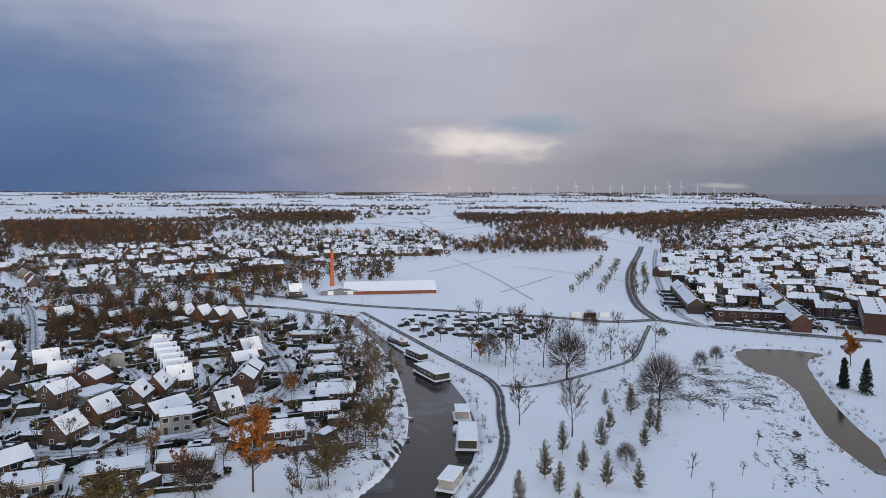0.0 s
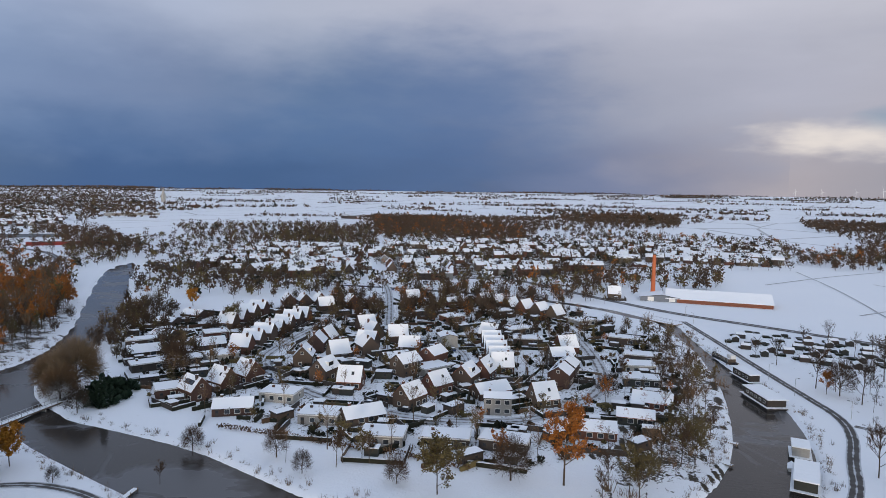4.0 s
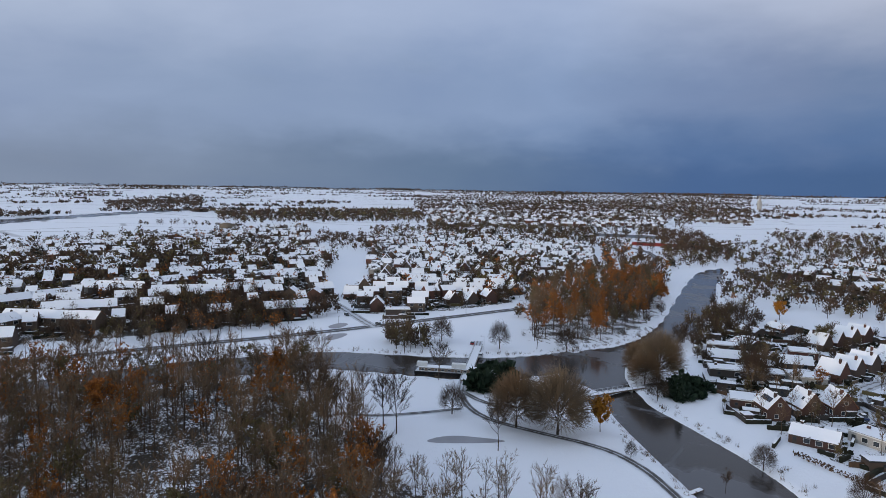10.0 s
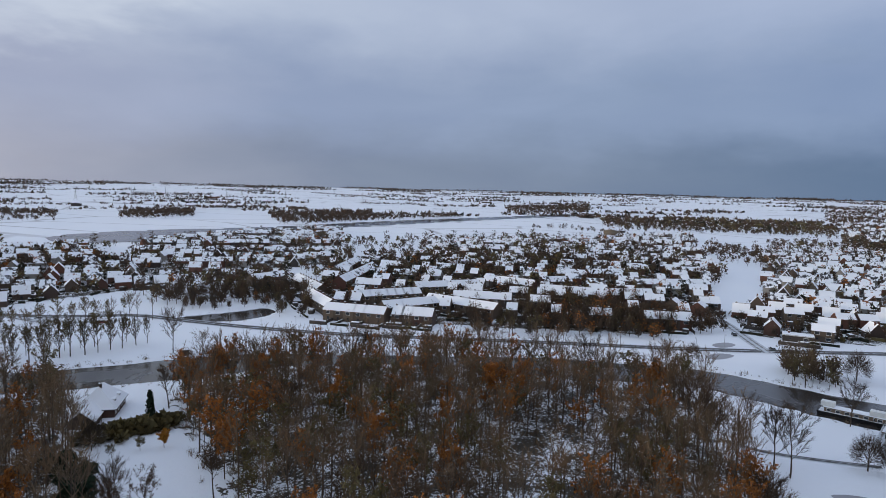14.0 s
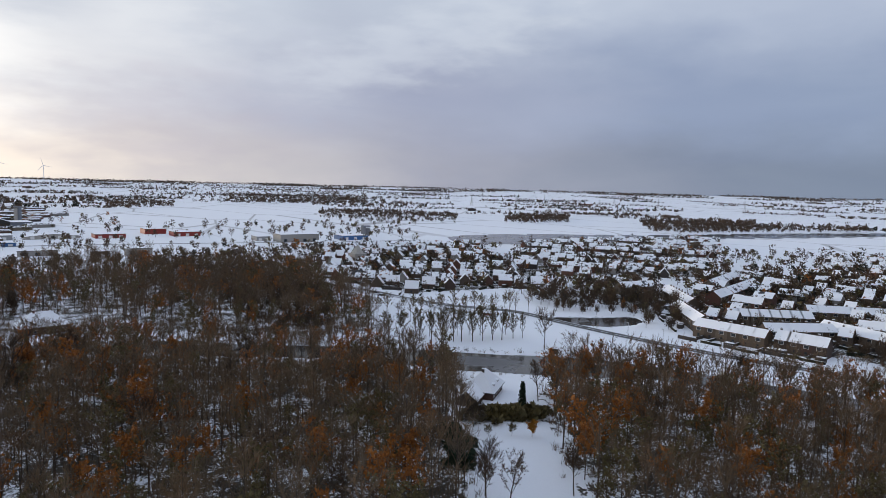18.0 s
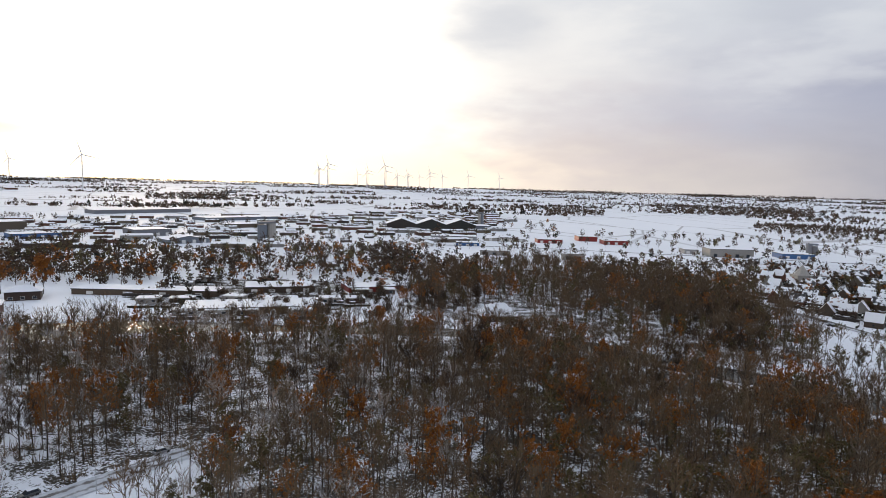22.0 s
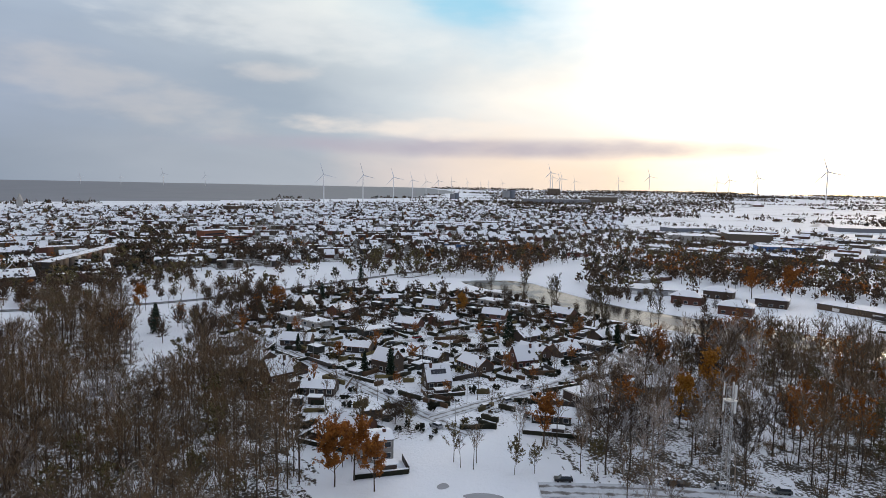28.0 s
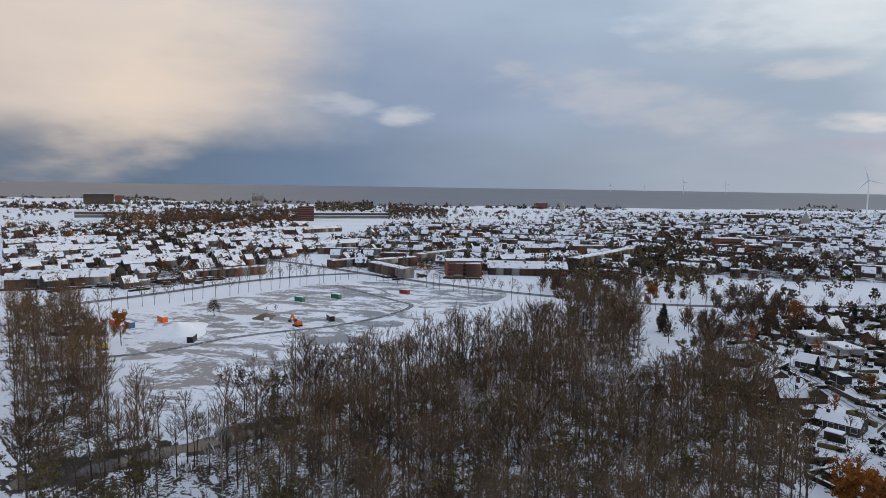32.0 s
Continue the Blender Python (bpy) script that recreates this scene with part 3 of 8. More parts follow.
def height(x, y):
    """Ground height, with the beds of the waters cut in (arrays)."""
    x, y = np.asarray(x, float), np.asarray(y, float)
    z = profile(np.hypot(x, y))
    for w in WATERS:
        w_ = np.array(w)
        near = (x > w_[:, 0].min() - 5) & (x < w_[:, 0].max() + 5) & (y > w_[:, 1].min() - 5) & (y < w_[:, 1].max() + 5)
        if not near.any():
            continue
        gap = line_gap(w, x[near], y[near], True) * np.where(inside(w, x[near], y[near]), -1, 1)
        z[near] = np.minimum(z[near], np.clip(gap * 0.8 - 0.2, -1.6, 0))
    s = inside(SEA, x, y)
    z[s] = profile(np.hypot(x[s], y[s])) - 3
    return z


# ---------------------------------------------------------------- ground, water, roads
def build_ground():
    rings = np.concatenate([[30, 60], np.arange(84, 460, 2.8), np.geomspace(463, 4950, 60)])
    na = 840
    a = np.arange(na) * 2 * math.pi / na
    x, y = np.outer(rings, np.cos(a)).ravel(), np.outer(rings, np.sin(a)).ravel()
    z = height(x, y)
    v = np.concatenate([[[0, 0, 0]], np.stack([x, y, z], 1)])
    j = np.arange(na)
    k = (j + 1) % na
    fan = np.stack([np.zeros(na, int), 1 + j, 1 + k], 1)
    quads = np.concatenate([np.stack([1 + i * na + j, 1 + (i + 1) * na + j, 1 + (i + 1) * na + k, 1 + i * na + k], 1) for i in range(len(rings) - 1)])
    me = meshnp("ground", v, [fan, quads], M_ground)
    cover = np.zeros((len(v), 4), np.float32)
    cover[:, 3] = 1
    for name, p in TOWN.items():
        cover[inside(p, v[:, 0], v[:, 1]), 0] = 0.74 if name in ("n1", "d28") else 1
    rng = np.random.default_rng(3)
    shaken = v[:, :2] + rng.normal(0, 3.5, (len(v), 2))
    for name, p in WOODS.items():
        cover[inside(p, shaken[:, 0], shaken[:, 1]), 1] = {"grove": 1.05, "grove_b": 1.1, "grove_c": 1.02}.get(name, 1.0)
    for p in (OPEN, LAWN, STRIP):
        cover[inside(p, v[:, 0], v[:, 1]), 1] = 0
    for w in WATERS:
        near = line_gap(w, v[:, 0], v[:, 1], True) < 2.2
        cover[near, 2] = 0.5
    rough = [(0.85, REEDS), (0.8, [(65, 234), (102, 259), (127, 235), (115, 209), (77, 198), (55, 203)]), (0.5, PARK), (0.5, [(17, 138), (30, 182), (60, 202), (72, 182), (46, 139)])]
    for much, p in rough:
        cover[inside(p, shaken[:, 0], shaken[:, 1]), 2] = much
    me.color_attributes.new("cover", "FLOAT_COLOR", "POINT").data.foreach_set("color", cover.ravel())
    me.polygons.foreach_set("use_smooth", np.ones(len(me.polygons), bool))
    tagged(new("ground", me), "snow-covered flat ground with gardens, woods and fields", "ground", kind="structure")


def flat_poly(name, pts, z, mat):
    bm = bmesh.new()
    vs = [bm.verts.new((x, y, z)) for x, y in pts]
    bm.faces.new(vs)
    bmesh.ops.triangulate(bm, faces=bm.faces[:])
    bmesh.ops.recalc_face_normals(bm, faces=bm.faces[:])
    if bm.faces[:][0].normal.z < 0:
        bmesh.ops.reverse_faces(bm, faces=bm.faces[:])
    me = bpy.data.meshes.new(name)
    bm.to_mesh(me)
    bm.free()
    me.materials.append(mat)
    return new(name, me)


def build_water():
    names = ["river", "canal", "canal", "pond", "pond", "harbour_basin", "canal", "ditch"]
    for i, (n, w) in enumerate(zip(names, WATERS)):
        tagged(flat_poly("water_" + n, w, -0.62 - 0.006 * i, M_water), "dark still water of the " + n.replace("_", " ") + " with thin ice", "water", kind="structure")
    az_, r_ = np.radians(np.linspace(205, 345, 90)), np.linspace(1400, 4940, 40)
    r, a = np.meshgrid(r_, az_, indexing="ij")
    v = np.stack([-np.sin(a) * r, np.cos(a) * r, profile(r) - 0.5], -1).reshape(-1, 3)
    i, j = np.meshgrid(np.arange(39), np.arange(89), indexing="ij")
    i, j = i.ravel(), j.ravel()
    q = np.stack([i * 90 + j, i * 90 + j + 1, (i + 1) * 90 + j + 1, (i + 1) * 90 + j], 1)[:, ::-1]
    tagged(new("water_sea", meshnp("water_sea", v, [q], M_sea)), "grey tidal sea beyond the dike", "sea", kind="structure")


def ribbon(line, width, z=0.05):
    p = np.array(line)
    d = np.gradient(p, axis=0)
    d /= np.linalg.norm(d, axis=1)[:, None] + 1e-9
    nrm = np.stack([-d[:, 1], d[:, 0]], 1)
    offs = np.linspace(-0.5, 0.5, 5) * width
    v = np.concatenate([np.column_stack([p + nrm * o, np.full(len(p), z + 0.03 * (1 - abs(o) / width))]) for o in offs])
    n = len(p)
    i = np.arange(n - 1)
    q = np.concatenate([np.stack([k * n + i, k * n + i + 1, (k + 1) * n + i + 1, (k + 1) * n + i], 1) for k in range(4)])[:, ::-1]
    u = np.repeat(np.linspace(0, 1, 5), n)
    s = np.tile(np.concatenate([[0], np.cumsum(np.linalg.norm(np.diff(p, axis=0), axis=1))]), 5)
    return v, q, u, s


def build_roads():
    mats = {"track": M_track, "road": M_road, "street": M_street, "path": M_path}
    labels = {"track": "faint grassy track across the snowy field", "road": "wet asphalt road with slush between the tyre tracks", "street": "residential street under trodden snow", "path": "dark trodden footpath through the snow"}
    for i, (w, k, line) in enumerate(ROADS):
        v, q, u, s = ribbon(line, w, 0.06 + 0.004 * i)
        me = meshnp(k, v, [q], mats[k])
        uv = me.uv_layers.new(name="uv")
        li = np.empty(len(me.loops), int)
        me.loops.foreach_get("vertex_index", li)
        uv.data.foreach_set("uv", np.stack([u[li], s[li] * 0.05], 1).ravel())
        tagged(new(k, me), labels[k], "road" if k in ("road", "street") else "path", kind="structure")


build_ground()
build_water()
build_roads()

# ---------------------------------------------------------------- houses
def island_material(name, stops, snow=0.0):
    m, k = material(name)
    g = k.n("ShaderNodeNewGeometry").outputs["Random Per Island"]
    v = k.n("ShaderNodeTexCoord").outputs["Object"]
    c = k.ramp(g, [(i / len(stops), s) for i, s in enumerate(stops)], "CONSTANT")
    n = k.noise(v, 0.35, 4, 0.6)
    if snow:
        c = k.mix(k.step(k.m("ADD", n, k.m("MULTIPLY", k.m("SUBTRACT", g, 0.5), 0.2)), 1 - snow - 0.05, 1 - snow + 0.04), c, SNOW)
    else:
        c = k.mix(k.m("MULTIPLY", n, 0.5), c, (0.05, 0.045, 0.045))
    finish(k, c, 0.8)
    return m


M_farwall = island_material("town_walls", [(0.17, 0.075, 0.05), (0.11, 0.055, 0.04), (0.18, 0.15, 0.11), (0.12, 0.09, 0.07), (0.06, 0.05, 0.047), (0.32, 0.31, 0.29)])
M_farroof = island_material("town_roofs", [(0.05, 0.05, 0.055), (0.26, 0.10, 0.05), (0.06, 0.055, 0.055)], 0.60)


@lru_cache(None)
def window_mesh(w, h):
    """A white frame with a mullion round dark panes, facing -y, its back on the wall."""
    t, x, z = 0.09, w / 2, h / 2

    def ring(x, z, y):
        return [(-x, y, -z), (x, y, -z), (x, y, z), (-x, y, z)]

    p = ring(x, z, 0.02) + ring(x, z, -0.08) + ring(x - t, z - t, -0.08) + ring(x - t, z - t, -0.03)
    s = Shape()
    s.add(p, [(a + i, a + (i + 1) % 4, b + (i + 1) % 4, b + i) for a, b in ((0, 4), (4, 8), (8, 12)) for i in range(4)])
    s.f.append((12, 13, 14, 15))
    s.mi.append(1)
    return s.mesh("window", [M_frame, M_glass])


@lru_cache(None)
def door_mesh():
    s = Shape()
    s.box(-0.55, 0.55, -0.05, 0.02, 0, 2.15).box(-0.4, 0.4, -0.07, 0.0, 1.2, 1.9, 1).box(0.3, 0.42, -0.12, -0.05, 0.95, 1.1, 1)
    return s.mesh("door", [M_dark, M_glass])


@lru_cache(None)
def chimney_mesh(h):
    s = Shape()
    s.box(-0.4, 0.4, -0.35, 0.35, -1.2, h).box(-0.48, 0.48, -0.43, 0.43, h, h + 0.14, 1).tube((0, 0, h + 0.14), (0, 0, h + 0.4), 0.13, 0.12, 6, 0)
    return s.mesh("chimney", [M_brick, M_snow])


def gable_walls(L, D, e, r):
    x, y = L / 2, D / 2
    p = [(-x, -y, -0.4), (x, -y, -0.4), (x, y, -0.4), (-x, y, -0.4), (-x, -y, e), (x, -y, e), (x, y, e), (-x, y, e), (-x, 0, r), (x, 0, r)]
    return Shape().add(p, [(0, 1, 5, 4), (2, 3, 7, 6), (1, 2, 6, 9, 5), (3, 0, 4, 8, 7), (4, 5, 9, 8), (6, 7, 8, 9)])


def gable_roof(L, D, e, r, over=0.35, th=0.22):
    x, y = L / 2 + over * 0.6, D / 2
    k = (r - e) / y
    s = Shape()
    for side in (-1, 1):
        ye, ze = side * (y + over), e - k * over
        p = [(-x, ye, ze + 0.04), (x, ye, ze + 0.04), (x, 0, r + 0.04), (-x, 0, r + 0.04), (-x, ye, ze + th), (x, ye, ze + th), (x, 0, r + th + 0.05), (-x, 0, r + th + 0.05)]
        f = [(0, 1, 2, 3), (7, 6, 5, 4), (4, 5, 1, 0), (5, 6, 2, 1), (7, 4, 0, 3)]
        s.add(p, f)
    return s


def hip_roof(L, D, e, r, over):
    """Four slopes rising to a short ridge, on a thick eaves board."""
    x, y, k = L / 2 + over, D / 2 + over, max(0.3, (L - D) / 2 + 0.8)
    s = Shape().box(-x, x, -y, y, e - 0.25, e)
    return s.add([(-x, -y, e), (x, -y, e), (x, y, e), (-x, y, e), (-k, 0, r), (k, 0, r)], [(0, 1, 5, 4), (1, 2, 5), (2, 3, 4, 5), (3, 0, 4)])


def fixed(me):
    bm = bmesh.new()
    bm.from_mesh(me)
    bmesh.ops.recalc_face_normals(bm, faces=bm.faces[:])
    bm.to_mesh(me)
    bm.free()
    return me


FRONT, BACK = pose(0, 0, 0), pose(0, 0, 0, 0, 0, 180)

KINDS = {  # length, depth, eaves, ridge, wall, label, category
    "g": [(8.8, 7.2, 3.4, 7.8, M_brick), (8.4, 7.4, 3.0, 7.6, M_brick), (9.2, 7.2, 4.4, 8.0, M_brick), (8.2, 7.6, 2.8, 7.5, M_beige), (8.8, 7.0, 3.8, 7.6, M_brick)],
    "p": [(9.6, 7.8, 5.2, 7.9, M_beige), (9.2, 7.6, 5.1, 7.6, M_brick)],
    "w": [(8.6, 7.4, 5.4, 6.3, M_white)],
    "l": [(12, 8, 2.5, 4.5, M_brick), (11, 7.8, 2.5, 4.1, M_dark), (12.5, 7.4, 2.4, 4.9, M_brick)],
    "t": [(5.6, 9, 5.4, 8.8, M_brick), (5.6, 9, 5.4, 8.4, M_beige)],
    "b": [(12, 8.5, 2.9, 0, M_white), (10.5, 9, 2.9, 0, M_brick), (13, 7.5, 2.9, 0, M_dark)],
    "s": [(6, 3.6, 2.4, 0, M_dark)],
    "f": [(6, 9, 6.0, 0, M_redbrick)],
    "F": [(10, 11, 10.0, 0, M_redbrick)],
    "o": [(9, 10, 7.0, 0, M_orange)],
    "V": [(17, 13, 5.0, 7.8, M_brick)],
    "H": [(34, 20, 4.2, 5.6, M_hall), (22, 14, 3.6, 4.6, M_hall)],
    "h": [(40, 22, 7, 9.0, M_hall), (30, 18, 6, 0, M_hall), (24, 16, 8, 0, M_hall)],
}
WORDS = {"g": ("gabled brick house with snow on its tiled roof", "house"), "p": ("two-storey brick house with a snowy saddle roof", "house"),
         "w": ("white rendered house with a low snowy roof", "house"), "l": ("low brick bungalow with a snowy shallow roof", "bungalow"),
         "t": ("brick terraced house with snow patches on its tiled roof", "terraced house"), "b": ("flat-roofed bungalow under a sheet of snow", "bungalow"),
         "s": ("dark wooden garden shed with a snowy flat roof", "shed"), "f": ("two-storey flat-roofed brick house in a row", "terraced house"),
         "F": ("brick apartment block section with a snowy flat roof", "apartment block"), "o": ("orange-red brick block with a snowy flat roof", "apartment block"),
         "V": ("two-storey brick pavilion with a broad snowy roof", "building"), "h": ("grey sheet-clad industrial hall with a snowy roof", "hall")}
protos, taken, plots = {}, {}, []


def claim(x, y, r):
    taken.setdefault((int(x // 20), int(y // 20)), []).append((x, y, r))


def build_proto(kind, var, lod):
    L, D, e, r, wall = KINDS[kind][var]
    root = new({"g": "house", "p": "house", "w": "house", "l": "bungalow", "t": "terraced_house", "b": "bungalow", "s": "shed", "f": "terraced_house",
                "F": "apartment_block", "o": "apartment_block", "V": "pavilion", "h": "industrial_hall"}[kind])
    tagged(root, *WORDS[kind], {"t": "terraces", "f": "terraces"}.get(kind, "houses"))
    if kind == "V":
        part("wall", Shape().box(-L / 2, L / 2, -D / 2, D / 2, -0.4, e).mesh("wall", wall), root)
        part("roof", hip_roof(L, D, e, r, 0.9).mesh("roof", M_flat), root, "broad hipped roof under snow")
        slope = 0
    elif r:
        part("wall", gable_walls(L, D, e, r).mesh("wall", wall), root)
        part("roof", fixed(gable_roof(L, D, e, r).mesh("roof", M_flat if kind in "VHh" else M_roof)), root, "tiles half hidden by snow" if kind not in "VHh" else "broad roof under snow")
        slope = math.atan2(r - e, D / 2)
    else:
        part("wall", Shape().box(-L / 2, L / 2, -D / 2, D / 2, -0.4, e).mesh("wall", wall), root)
        s = Shape().box(-L / 2 - 0.3, L / 2 + 0.3, -D / 2 - 0.3, D / 2 + 0.3, e, e + 0.28)
        s.box(-L / 2 - 0.1, L / 2 + 0.1, -D / 2 - 0.1, D / 2 + 0.1, e + 0.28, e + 0.36, 1)
        part("roof", s.mesh("roof", [M_frame if kind in "bw" else M_black, M_flat]), root, "flat roof under snow")
        slope = 0
    if kind not in "sh":
        part("chimney", chimney_mesh(1.0), root, "", pose(L * (0.28 if var % 2 else -0.3), 0.6 if r else 1.5, (r if r else e + 0.3) - 0.1))
    if kind in "gpwltV" and lod == 0 and kind != "V":
        # rooflights, dormer, panels
        zc, yc = (e + r) / 2 + 0.16, D / 4
        tilt = math.degrees(slope)
        if kind in "gt":
            sk = Shape().box(-0.45, 0.45, -0.6, 0.6, 0, 0.1).box(-0.36, 0.36, -0.5, 0.5, 0.1, 0.12, 1).mesh("skylight", [M_black, M_glass])
            for sx, side in (((-1.6, 1), (1.2, -1)) if kind == "g" else ((0, -1), (1.5, 1))):
                part("skylight", sk, root, "", pose(sx, side * yc, zc, -side * tilt, 0, 0))
        if kind == "g" and var in (0, 2):
            s = Shape().box(-1.6, 1.6, -D / 2 + 0.8, -0.6, e + 0.4, e + 2.5).box(-1.75, 1.75, -D / 2 + 0.6, -0.5, e + 2.5, e + 2.68, 1)
            s.box(-1.4, 1.4, -D / 2 + 0.74, -D / 2 + 0.82, e + 1.0, e + 2.3, 2)
            part("dormer", s.mesh("dormer", [M_frame, M_snow, M_glass]), root, "white dormer with a flat snowy top")
        if (kind == "g" and var in (1, 4)) or (kind == "p" and var == 1) or (kind == "t" and var == 0):
            sp = Shape().box(-0.5, 0.5, -0.83, 0.83, 0, 0.05).mesh("solar_panel", M_panel)
            for i in range(3 if kind == "t" else 5):
                part("solar_panel", sp, root, "", pose(-2.2 + i * 1.05 if kind != "t" else -1.1 + i * 1.05, yc, zc + 0.1, -tilt, 0, 0))
    # openings
    if kind in "s":
        part("door", door_mesh(), root, "", pose(0.8, -D / 2, 0))
        return root
    floors = max(1, int(e // 2.6))
    per = {0: max(1, int(L // 2.7)), 1: max(1, int(L // 4.5))}[lod]
    if kind == "h":
        per = 4
        floors = 1
    for fl in range(floors):
        z = 1.5 + 2.75 * fl
        w, h = (1.7, 1.45) if lod == 0 else (2.2, 1.6)
        for i in range(per):
            x = (i + 0.5) / per * L - L / 2
            if fl == 0 and i == 0 and kind != "h":
                part("door", door_mesh(), root, "", pose(x, -D / 2, 0.02))
            else:
                part("window", window_mesh(w, h), root, "", pose(x, -D / 2, z))
            part("window", window_mesh(w, h), root, "", pose(x, D / 2, z, 0, 0, 180))
        if kind != "t" and kind != "f" and lod == 0:
            for side in (-1, 1):
                part("window", window_mesh(1.3, 1.3), root, "", pose(side * L / 2, 0.8, z, 0, 0, 90 * side))
    if r and lod == 0 and kind in "gp":
        for side in (-1, 1):
            part("window", window_mesh(1.2, 1.1), root, "", pose(side * L / 2, 0, min(e + 1.3, r - 1.6), 0, 0, 90 * side))
    return root


far_v, far_q, far_t, far_n = [], [], [], 0
mid_count = 0


def far_house(kind, var, x, y, ang):
    """Walls and roof of a distant house, joined into the town."""
    global far_n
    L, D, e, r, _ = KINDS[kind][var]
    c, s = math.cos(radians(ang)), math.sin(radians(ang))
    z0 = float(profile(math.hypot(x, y)))
    hx, hy = L / 2, D / 2
    r = r or e + 0.3

    def put(pts, quads, tris, roof):
        global far_n
        far_v.extend((x + c * a - s * b, y + s * a + c * b, z0 + z) for a, b, z in pts)
        far_q.extend((tuple(i + far_n for i in q), roof) for q in quads)
        far_t.extend((tuple(i + far_n for i in q), roof) for q in tris)
        far_n += len(pts)

    put([(-hx, -hy, 0), (hx, -hy, 0), (hx, hy, 0), (-hx, hy, 0), (-hx, -hy, e), (hx, -hy, e), (hx, hy, e), (-hx, hy, e), (-hx, 0, r), (hx, 0, r)],
        [(0, 1, 5, 4), (2, 3, 7, 6), (1, 2, 6, 5), (3, 0, 4, 7)], [(5, 6, 9), (7, 4, 8)], 0)
    o = 0.3
    put([(-hx - o, -hy - o, e - 0.2), (hx + o, -hy - o, e - 0.2), (hx + o, 0, r + 0.1), (-hx - o, 0, r + 0.1), (hx + o, hy + o, e - 0.2), (-hx - o, hy + o, e - 0.2)],
        [(0, 1, 2, 3), (3, 2, 4, 5)], [], 1)


def place(kind, x, y, ang, var=None, packed=False):
    """One house at x, y with its ridge at the angle; near ones are things of their own."""
    global mid_count
    d = math.hypot(x, y)
    nv = len(KINDS[kind])
    var = (int(abs(x * 13 + y * 7)) % nv) if var is None else var
    claim(x, y, 1.2 if packed else 0.5 * max(KINDS[kind][var][:2]))
    lod = 0 if d < 260 else 1
    plots.append((x, y, ang, KINDS[kind][var][0], KINDS[kind][var][1], kind))
    if d > 445 and kind not in "hV" or (d > 370 and kind in "gt" and mid_count > 420):
        far_house(kind, var, x, y, ang)
        return
    mid_count += 1
    m = pose(x, y, 0.0, 0, 0, ang)
    key = (kind, var, lod)
    if key not in protos:
        protos[key] = build_proto(*key)
        protos[key].matrix_basis = m
        return
    copy_thing(protos[key], m)


def row(x0, y0, x1, y1, kind, across=0, unit=None):
    """Houses side by side along a line."""
    L = math.hypot(x1 - x0, y1 - y0)
    ang = math.degrees(math.atan2(y1 - y0, x1 - x0))
    w = unit or {"t": 5.6, "f": 6.0, "F": 10.0, "o": 9.0, "g": 10.5, "p": 12.0, "b": 15.0, "l": 15.0}.get(kind, 12)
    n = max(1, round(L / w))
    var = int(abs(x0 + y1)) % len(KINDS[kind])
    for i in range(n):
        u = (i + 0.5) / n
        place(kind, x0 + (x1 - x0) * u, y0 + (y1 - y0) * u, ang + (90 if across else 0), var if kind in "tfFo" else None)


def free(x, y, r):
    """True if no house stands within r of the spot."""
    i, j = int(x // 20), int(y // 20)
    for u in (i - 1, i, i + 1):
        for w in (j - 1, j, j + 1):
            for a, b, c in taken.get((u, w), ()):
                if (a - x) ** 2 + (b - y) ** 2 < (c + r) ** 2:
                    return False
    return True


SEG_A = np.concatenate([np.array(l)[:-1] for w, k, l in ROADS])
SEG_D = np.concatenate([np.diff(np.array(l), axis=0) for w, k, l in ROADS])
SEG_W = np.concatenate([np.full(len(l) - 1, w / 2) for w, k, l in ROADS])
SHORE_A = np.concatenate([np.array(w) for w in WATERS])
SHORE_D = np.concatenate([np.roll(np.array(w), -1, 0) - np.array(w) for w in WATERS])


def seg_gap(A, D, x, y):
    px, py = x - A[:, 0], y - A[:, 1]
    u = np.clip((px * D[:, 0] + py * D[:, 1]) / ((D * D).sum(1) + 1e-9), 0, 1)
    return np.hypot(px - u * D[:, 0], py - u * D[:, 1])


def within(poly, x, y):
    """True if one point lies in the polygon."""
    a = poly if isinstance(poly, np.ndarray) else np.array(poly, float)
    b = np.roll(a, -1, 0)
    up = (a[:, 1] > y) != (b[:, 1] > y)
    if not up.any():
        return False
    a, b = a[up], b[up]
    return bool(((x < (b[:, 0] - a[:, 0]) * (y - a[:, 1]) / (b[:, 1] - a[:, 1]) + a[:, 0]).sum()) % 2)


WATER_ARRAYS = [np.array(w) for w in WATERS]


def clear_of_ways(x, y, gap):
    """True if the spot keeps its distance from roads and water."""
    if (seg_gap(SEG_A, SEG_D, x, y) - SEG_W).min() < gap or seg_gap(SHORE_A, SHORE_D, x, y).min() < gap + 2:
        return False
    return not any(within(w, x, y) for w in WATER_ARRAYS)


